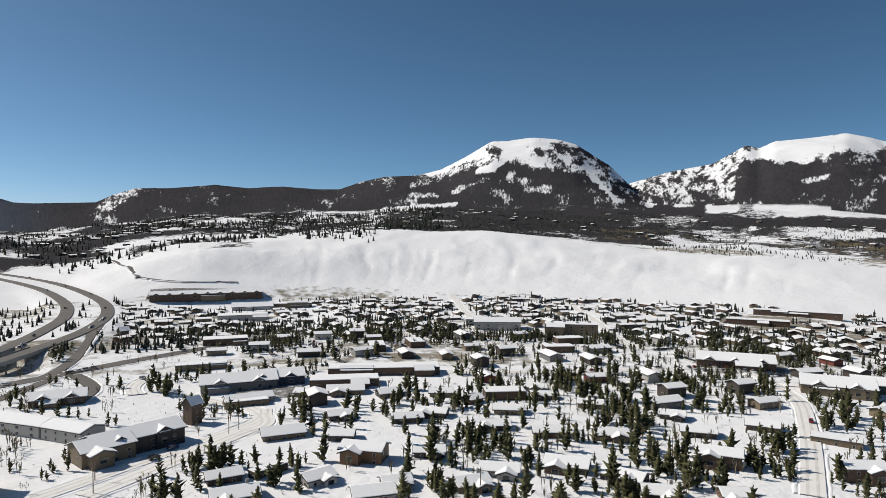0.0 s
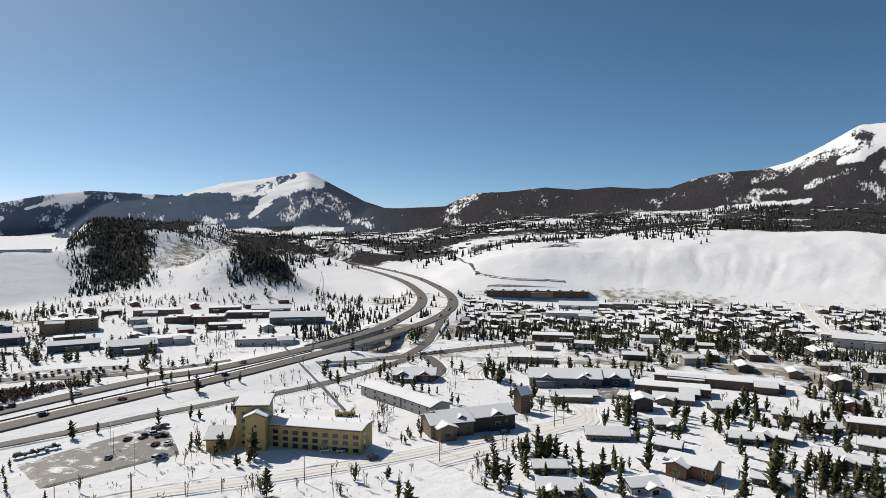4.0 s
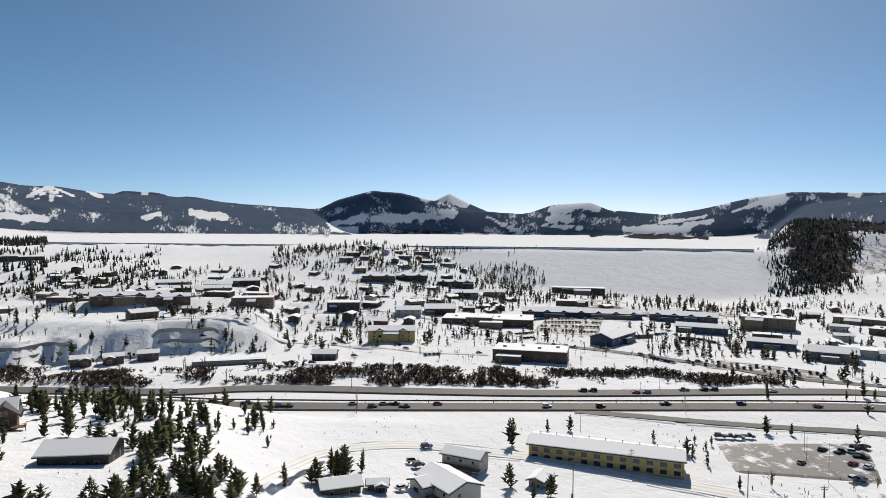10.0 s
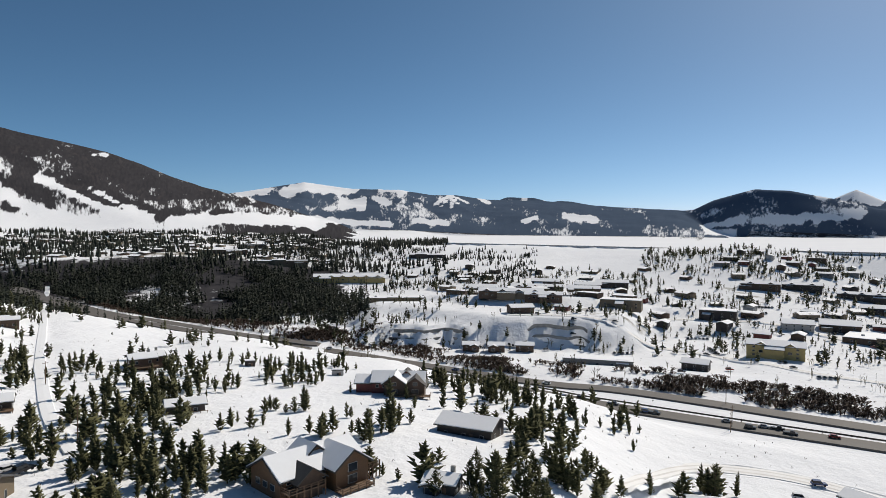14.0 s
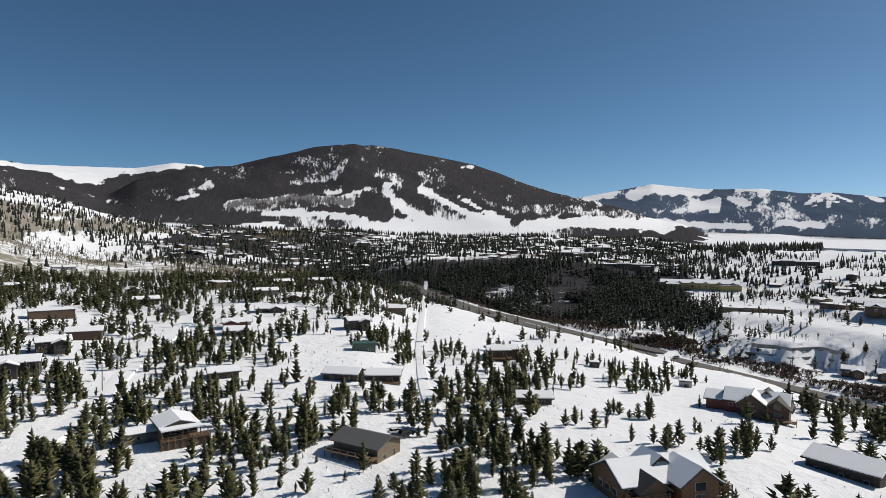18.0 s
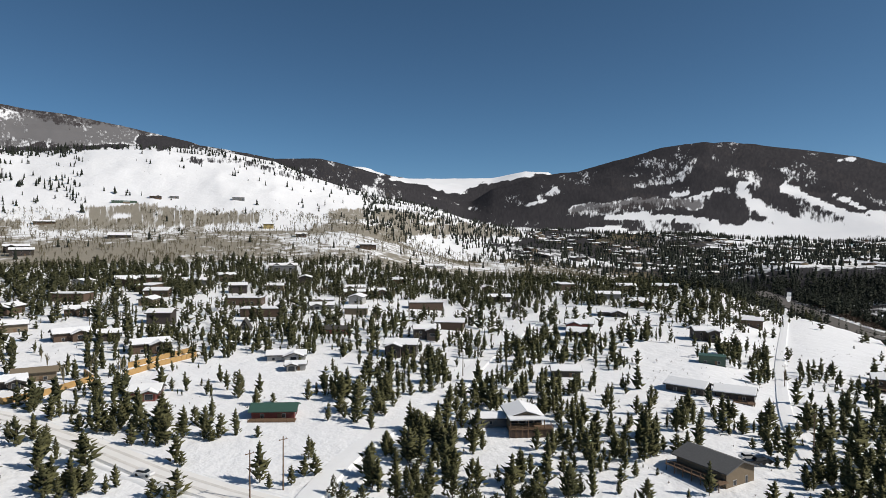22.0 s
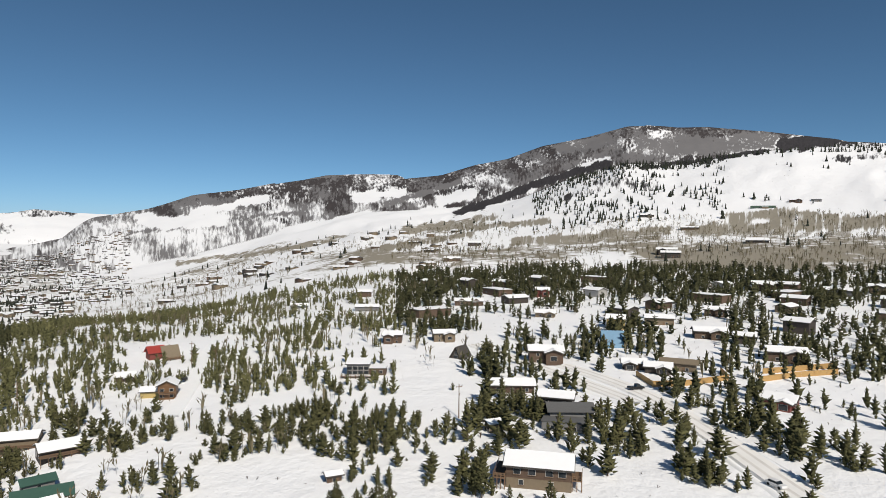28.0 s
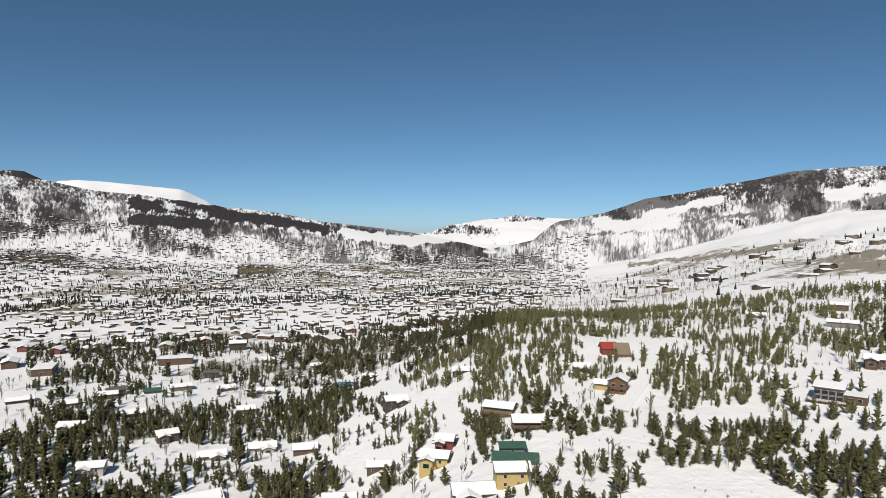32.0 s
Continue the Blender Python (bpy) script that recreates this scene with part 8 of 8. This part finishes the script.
CLUMPS += [(-108.9, 235.1, 4, 5), (-97.6, 241.1, 6, 8), (-83.6, 237.9, 3, 3), (-68.4, 309.0, 2, 2), (-54.9, 224.8, 5, 5), (-17.1, 230.2, 5, 6), (-8.5, 220.0, 6, 8), (-0.6, 220.1, 5, 5), (19.3, 282.0, 5, 6), (51.6, 327.7, 8, 7), (70.3, 364.3, 7, 6), (37.9, 254.1, 6, 7), (58.5, 236.4, 8, 10), (64.7, 221.0, 7, 8), (100.1, 289.9, 8, 9), (115.2, 317.7, 7, 8), (137.8, 317.5, 8, 9), (108.7, 260.6, 6, 6), (121.1, 247.7, 5, 6), (138.9, 260.5, 5, 5), (171.9, 291.1, 3, 3), (102.6, 363.8, 6, 5), (77.7, 236.9, 6, 6)]
CLUMPS += [(-239.3, 46.8, 3, 4), (-245.3, 115.8, 4, 5), (-238.3, 117.0, 3, 4), (-215.4, 177.8, 4, 4), (-200.5, 177.6, 4, 5), (-184.6, 177.3, 5, 6), (-248.6, 207.8, 2, 2), (-180.9, -68.2, 8, 9), (-174.9, -60.9, 8, 9), (-176.0, -53.5, 7, 8), (-232.3, -75.6, 6, 3), (-214.5, -25.1, 4, 5), (-209.5, -19.4, 3, 4), (-234.9, -62.4, 6, 2), (-244.3, 227.9, 3, 2)]
near = []
for x, y, rad, n in CLUMPS:
    for k in range(int(math.ceil(n * 0.75))):
        a, q = rng.uniform(0, math.tau), rad * 1.6 * math.sqrt(rng.random())
        near.append((x + math.cos(a) * q, y + math.sin(a) * q))
near = np.concatenate([np.array(near), spread(100, 150, 120, 330, 330, 40, 0.50, 1), spread(140, 240, 120, 340, 2050, 36, 0.44, 16), spread(236, 268, 125, 340, 1650, 22, 0.46, 2), spread(266, 303, 150, 350, 2000, 20, 0.46, 13), spread(-35, 26, 205, 430, 950, 30, 0.48, 3), spread(26, 62, 300, 430, 160, 30, 0.5, 27), spread(26, 80, 205, 300, 60, 30, 0.5, 28), spread(280, 306, 135, 350, 1300, 24, 0.43, 18), spread(-35, -2, 205, 400, 420, 30, 0.46, 15)])
near = clear_of(near, 0.6)
near = near[np.argsort(np.hypot(near[:, 0], near[:, 1]))]
tall = np.clip(rng.normal(6.6, 2.7, len(near)), 1.6, 13)
slope_side = (bearing(near[:, 0], near[:, 1]) > 234) & (bearing(near[:, 0], near[:, 1]) < 300)
tall = np.where(slope_side, tall * 0.6, tall * np.interp(bearing(near[:, 0], near[:, 1]), [0, 94, 97, 118, 124, 325, 327], [1.04, 1.0, 0.95, 0.95, 0.85, 0.82, 1.04]))

crowns = [mesh_from("crown", co, tr, NEEDLE) for co, tr in NEAR_PINES]
trunk_mesh = mesh_from("trunk", *TRUNK, BARK)
zs = ground_z(near[:250, 0], near[:250, 1])
for (x, y), h, z in zip(near[:250], tall, zs):
    th = tagged(empty_at("pine_tree", x, y, float(z) - 0.1, rng.uniform(0, 360)), "dark green lodgepole pine standing in deep snow" if h > 4 else "young green pine standing in deep snow", "tree", "pines near the drone")
    th.scale = (h * rng.uniform(0.9, 1.15), h * rng.uniform(0.9, 1.15), h)
    for nm, me in (("trunk", trunk_mesh), ("crown", crowns[int(rng.integers(8))])):
        o = new(nm, me)
        o.parent = th
rest, rest_tall = near[250:], tall[250:]
close = np.hypot(rest[:, 0], rest[:, 1]) < 225
wood_stuff("pine_wood", "scattered dark green lodgepole pines on snowy lots", "trees", rest[close], rest_tall[close], SOFT_PINES, NEEDLE, 1.05, True)
young = slope_side[250:] & ~close & (bearing(rest[:, 0], rest[:, 1]) < 274)
wood_stuff("pine_wood", "olive green lodgepole pines between houses and lots", "trees", rest[~close & ~young], rest_tall[~close & ~young], LIGHT_PINES, NEEDLE, 1.0, False)
wood_stuff("pine_wood", "young yellow-green pines scattered over a snowy slope", "trees", rest[young], rest_tall[young], LIGHT_PINES, NEEDLE_YOUNG, 0.9, False)

mid = np.concatenate([spread(150, 236, 330, 660, 3400, 34, 0.46, 4), spread(155, 234, 455, 650, 4000, 38, 0.38, 14), spread(232, 268, 330, 620, 2200, 22, 0.47, 5), spread(262, 304, 340, 600, 3000, 26, 0.45, 6), spread(-36, 32, 400, 600, 1500, 40, 0.47, 7),
                      spread(-32, 10, 510, 560, 620, 30, 0.35, 8), spread(77, 101, 840, 1070, 1000, 40, 0.40, 9, True), spread(60, 130, 480, 880, 2100, 36, 0.47, 10), spread(130, 160, 380, 640, 160, 50, 0.5, 11), spread(57, 80, 520, 840, 160, 40, 0.5, 12), spread(36, 62, 440, 850, 480, 36, 0.47, 17)])
mid = clear_of(mid, 0.8)
mid_tall = np.clip(rng.normal(6.2, 2.4, len(mid)), 2.0, 13)
hillside = (bearing(mid[:, 0], mid[:, 1]) > 236) & (bearing(mid[:, 0], mid[:, 1]) < 266)
wood_stuff("pine_wood", "mixed pines and firs between snowy town lots", "trees", mid[~hillside], mid_tall[~hillside] * np.where(bearing(mid[~hillside, 0], mid[~hillside, 1]) > 262, 0.85, 1.0), MID_PINES, NEEDLE_MID, 1.0, False)
wood_stuff("pine_wood", "young yellow-green pines on the snowy hillside", "trees", mid[hillside], mid_tall[hillside] * 0.8, MID_PINES, NEEDLE_YOUNG, 0.9, False)

dark = clear_of(np.concatenate([spread(-36, 42, 520, 660, 1500, 30, 0.47, 24), spread(-36, 42, 640, 860, 1100, 30, 0.47, 25), spread(125, 160, 560, 890, 5000, 50, 0.38, 20, True), spread(110, 134, 760, 1150, 1300, 40, 0.45, 26), spread(41.5, 47.4, 840, 1120, 1500, 60, 0.3, 21, True), spread(52.8, 59.2, 930, 1500, 2600, 60, 0.3, 22, True), spread(40, 54, 1200, 1850, 2600, 70, 0.33, 23)]), 1.5)
dark_side = bearing(dark[:, 0], dark[:, 1])
shaded = (dark_side > 125) & (dark_side < 165)
dark_tall = np.clip(rng.normal(11, 3.0, len(dark)), 4, 19)
wood_stuff("spruce_wood", "dense dark spruce wood on a shaded snowy slope", "trees", dark[shaded], dark_tall[shaded], SLIM_PINES, NEEDLE_DARK, 1.1)
wood_stuff("spruce_wood", "dark spruces on the steep hills and along the town", "trees", dark[~shaded], dark_tall[~shaded] * 0.55, FAR_PINES, NEEDLE_DARK, 1.1)
far = clear_of(np.concatenate([spread(-20, 6, 1380, 2400, 4500, 160, 0.36, 30), spread(6, 44, 1150, 2400, 2600, 160, 0.47, 31), spread(-37, -18, 1250, 2300, 1500, 160, 0.5, 32), spread(262, 306, 520, 1200, 1900, 50, 0.5, 33), spread(262, 306, 1200, 2300, 2200, 70, 0.5, 38), spread(208, 224, 950, 1500, 700, 70, 0.45, 34), spread(180, 224, 1370, 1460, 520, 60, 0.42, 37), spread(170, 260, 640, 1400, 280, 60, 0.55, 35), spread(118, 160, 860, 1700, 4200, 110, 0.42, 36), spread(156, 186, 880, 1650, 2600, 60, 0.4, 38), spread(258, 306, 900, 2300, 2400, 40, 0.56, 39), spread(262, 306, 885, 965, 1100, 120, 0.36, 46), spread(266, 306, 1380, 1480, 700, 120, 0.4, 47)]), 1.5)
wood_stuff("conifer_wood", "far dark conifers scattered over snowy hills", "trees", far, np.clip(rng.normal(10, 2.5, len(far)), 4, 16) * np.where(bearing(far[:, 0], far[:, 1]) > 256, 0.5, np.where(bearing(far[:, 0], far[:, 1]) > 166, 0.8, 1.0)), FAR_PINES, NEEDLE_DARK, 1.15)
asp = clear_of(np.concatenate([spread(165, 236, 640, 960, 3400, 70, 0.42, 40), spread(225, 262, 620, 1200, 1000, 90, 0.47, 41), spread(180, 240, 250, 560, 260, 40, 0.55, 42), spread(-36, 60, 215, 560, 1100, 36, 0.47, 43), spread(268, 306, 150, 560, 500, 36, 0.5, 46), spread(236, 268, 150, 420, 200, 30, 0.52, 47), spread(62, 130, 360, 820, 700, 30, 0.48, 44), spread(42, 60, 800, 1250, 700, 40, 0.48, 45)]), 1.0)
wood_stuff("aspen_wood", "bare grey-brown aspens on a snowy hillside", "trees", asp, np.clip(rng.normal(6.5, 1.5, len(asp)), 3, 10), ASPENS, TWIG, 1.2)


def river_bushes():
    out = []
    for p, q in zip(far_line[:-1], far_line[1:]):
        b = float(bearing(p.x, p.y))
        if not 57 < b < 150:
            continue
        d = q - p
        n = Vector((-d.y, d.x, 0)).normalized()
        if n.dot(p) < 0:
            n = -n
        for k in range(62 if b < 118 else 34):
            s = rng.uniform(16 if b < 90 else 12, 58)
            o = p + d * rng.random() + n * s
            out.append((o.x, o.y))
    out = np.array(out)
    out = out[fbm(out[:, 0], out[:, 1], 26, 3, 97) + rng.uniform(-0.08, 0.08, len(out)) > 0.43]
    return clear_of(out, 0.5)


riv = river_bushes()
wood_stuff("willow_thicket", "dark red-brown bare willow thicket along the motorway", "bushes", riv, np.clip(rng.normal(2.5, 0.8, len(riv)), 0.8, 4.5), BUSHES, WILLOW, 1.35)


dots = clear_of(np.concatenate([spread(58, 130, 470, 900, 1300, 30, 0.45, 64), spread(-36, 58, 470, 860, 1000, 30, 0.45, 65), spread(-36, 110, 200, 480, 2000, 30, 0.48, 60), spread(100, 305, 120, 420, 2800, 30, 0.48, 61), spread(-36, 36, 900, 1350, 260, 60, 0.55, 62), spread(180, 250, 850, 1350, 500, 60, 0.5, 63)]), 0.3)
wood_stuff("sagebrush", "low dry brown sagebrush poking through the snow", "bushes", dots, np.clip(rng.normal(0.7, 0.35, len(dots)), 0.25, 1.8), [bare_tree(s + 70, 1, 1.2, 8.0) for s in range(6)], WILLOW, 0.9)


# ---- distant roofs ----
def apart(pts, gap):
    out = []
    for p in pts:
        if not out or (np.hypot(np.array(out)[:, 0] - p[0], np.array(out)[:, 1] - p[1]) > gap).all():
            out.append(p)
    return np.array(out)


def far_roofs(pts, label, size=1.0):
    pts = clear_of(pts, 4)
    z = ground_z(pts[:, 0], pts[:, 1])
    co, qs, mats = [], [], []
    for (x, y), h in zip(pts, z):
        L, W, H = rng.uniform(11, 21) * size, rng.uniform(9, 13) * size, rng.choice([2.2, 2.4, 2.8, 4.6]) * size
        a = radians(rng.choice([20, 110, 65])) + rng.normal() * 0.1
        i = len(co)
        sh = [(-L / 2, -W / 2, -2), (L / 2, -W / 2, -2), (L / 2, W / 2, -2), (-L / 2, W / 2, -2), (-L / 2, -W / 2, H), (L / 2, -W / 2, H), (L / 2, W / 2, H), (-L / 2, W / 2, H),
              (-L / 2 - .5, -W / 2 - .6, H), (L / 2 + .5, -W / 2 - .6, H), (L / 2 + .5, 0, H + W * 0.16), (-L / 2 - .5, 0, H + W * 0.16), (L / 2 + .5, W / 2 + .6, H), (-L / 2 - .5, W / 2 + .6, H)]
        c, s = math.cos(a), math.sin(a)
        co += [(px * c - py * s + x, px * s + py * c + y, pz + h) for px, py, pz in sh]
        qs += [(i, i + 1, i + 5, i + 4), (i + 1, i + 2, i + 6, i + 5), (i + 2, i + 3, i + 7, i + 6), (i + 3, i, i + 4, i + 7), (i + 8, i + 9, i + 10, i + 11), (i + 11, i + 10, i + 12, i + 13), (i + 8, i + 11, i + 13, i + 8 + 0), (i + 9, i + 12, i + 10, i + 9)]
        qs = qs[:-2]
        w = int(rng.integers(1, 4))
        mats += [w, w, w, w, 0, 0]
        j = len(co)
        for k in range(3):
            xa = -L / 2 + L * (k + 0.3) / 3
            for yy in (-W / 2 - 0.05, W / 2 + 0.05):
                wn = [(xa, yy, 0.9 * size), (xa + L * 0.13, yy, 0.9 * size), (xa + L * 0.13, yy, 2.1 * size), (xa, yy, 2.1 * size)]
                co += [(px * c - py * s + x, px * s + py * c + y, pz + h) for px, py, pz in wn]
                qs += [(j, j + 1, j + 2, j + 3)]
                mats += [4]
                j += 4
    me = mesh_from("distant_houses", np.array(co), np.array(qs), [SNOW, WALLS['brown'], WALLS['dark'], WALLS['tan'], GLASS], mats)
    tagged(new("distant_houses", me), label, "houses", kind="stuff")


far_roofs(apart(spread(-36, 27, 560, 860, 1300, 150, 0.2, 56), 16), "rows of snow-roofed houses and shops across the valley town", 0.82)
far_roofs(apart(spread(262, 306, 560, 900, 1000, 150, 0.25, 57), 15), "rows of snow-roofed houses on the valley floor", 0.66)
far_roofs(apart(np.concatenate([spread(80, 122, 640, 900, 90, 150, 0.3, 58), spread(62, 84, 560, 780, 40, 150, 0.3, 59)]), 24), "snow-roofed houses and offices above the motorway")
far_roofs(apart(spread(258, 306, 880, 2300, 2300, 150, 0.3, 50), 13), "rows of small far houses under snow on the valley floor", 0.62)
far_roofs(np.concatenate([spread(2, 46, 1350, 2300, 260, 150, 0.4, 52), spread(-36, 6, 1500, 2400, 60, 150, 0.5, 53), spread(128, 172, 950, 1600, 330, 150, 0.4, 54), spread(230, 258, 640, 1200, 40, 150, 0.5, 55)]), "far hillside houses with snowy roofs among trees")


# ---- vehicles parked far off, too many and too small to pick apart ----
def far_cars(b0, b1, r0, r1, count, seed):
    g = np.random.default_rng(seed)
    rows = spread(b0, b1, r0, r1, count // 5, 40, 0.45, seed)
    pts = []
    for x, y in rows:
        a = radians(g.choice([20, 110]) + g.normal() * 4)
        for k in range(int(g.integers(2, 8))):
            pts.append((x + math.cos(a) * k * 3.1, y + math.sin(a) * k * 3.1, a))
    pts = np.array(pts)
    z = ground_z(pts[:, 0], pts[:, 1])
    co, qs, mats = [], [], []
    for (x, y, a), h in zip(pts, z):
        c, s = -math.sin(a), math.cos(a)
        paint = int(g.integers(0, 4))
        for (l0, l1, w, t0, t1, z0, z1), m in (((-2.3, 2.3, 0.9, -2.25, 2.2, 0.3, 1.0), paint), ((-1.9, 0.9, 0.82, -1.4, 0.4, 1.0, 1.65), 4)):
            i = len(co)
            sh = [(l0, -w, z0), (l1, -w, z0), (l1, w, z0), (l0, w, z0), (t0, -w * 0.9, z1), (t1, -w * 0.9, z1), (t1, w * 0.9, z1), (t0, w * 0.9, z1)]
            co += [(px * c - py * s + x, px * s + py * c + y, pz + h + 0.1) for px, py, pz in sh]
            qs += [(i + 4, i + 5, i + 6, i + 7), (i, i + 1, i + 5, i + 4), (i + 1, i + 2, i + 6, i + 5), (i + 2, i + 3, i + 7, i + 6), (i + 3, i, i + 4, i + 7)]
            mats += [m] * 5
    me = mesh_from("parked_cars", np.array(co), np.array(qs), [PAINTS[0], PAINTS[3], PAINTS[2], PAINTS[1], GLASS], mats)
    tagged(new("parked_cars", me), "rows of dark cars parked on snowy town lots", "cars", kind="stuff")


far_cars(-34, 34, 430, 830, 420, 91)
far_cars(60, 118, 440, 720, 260, 92)
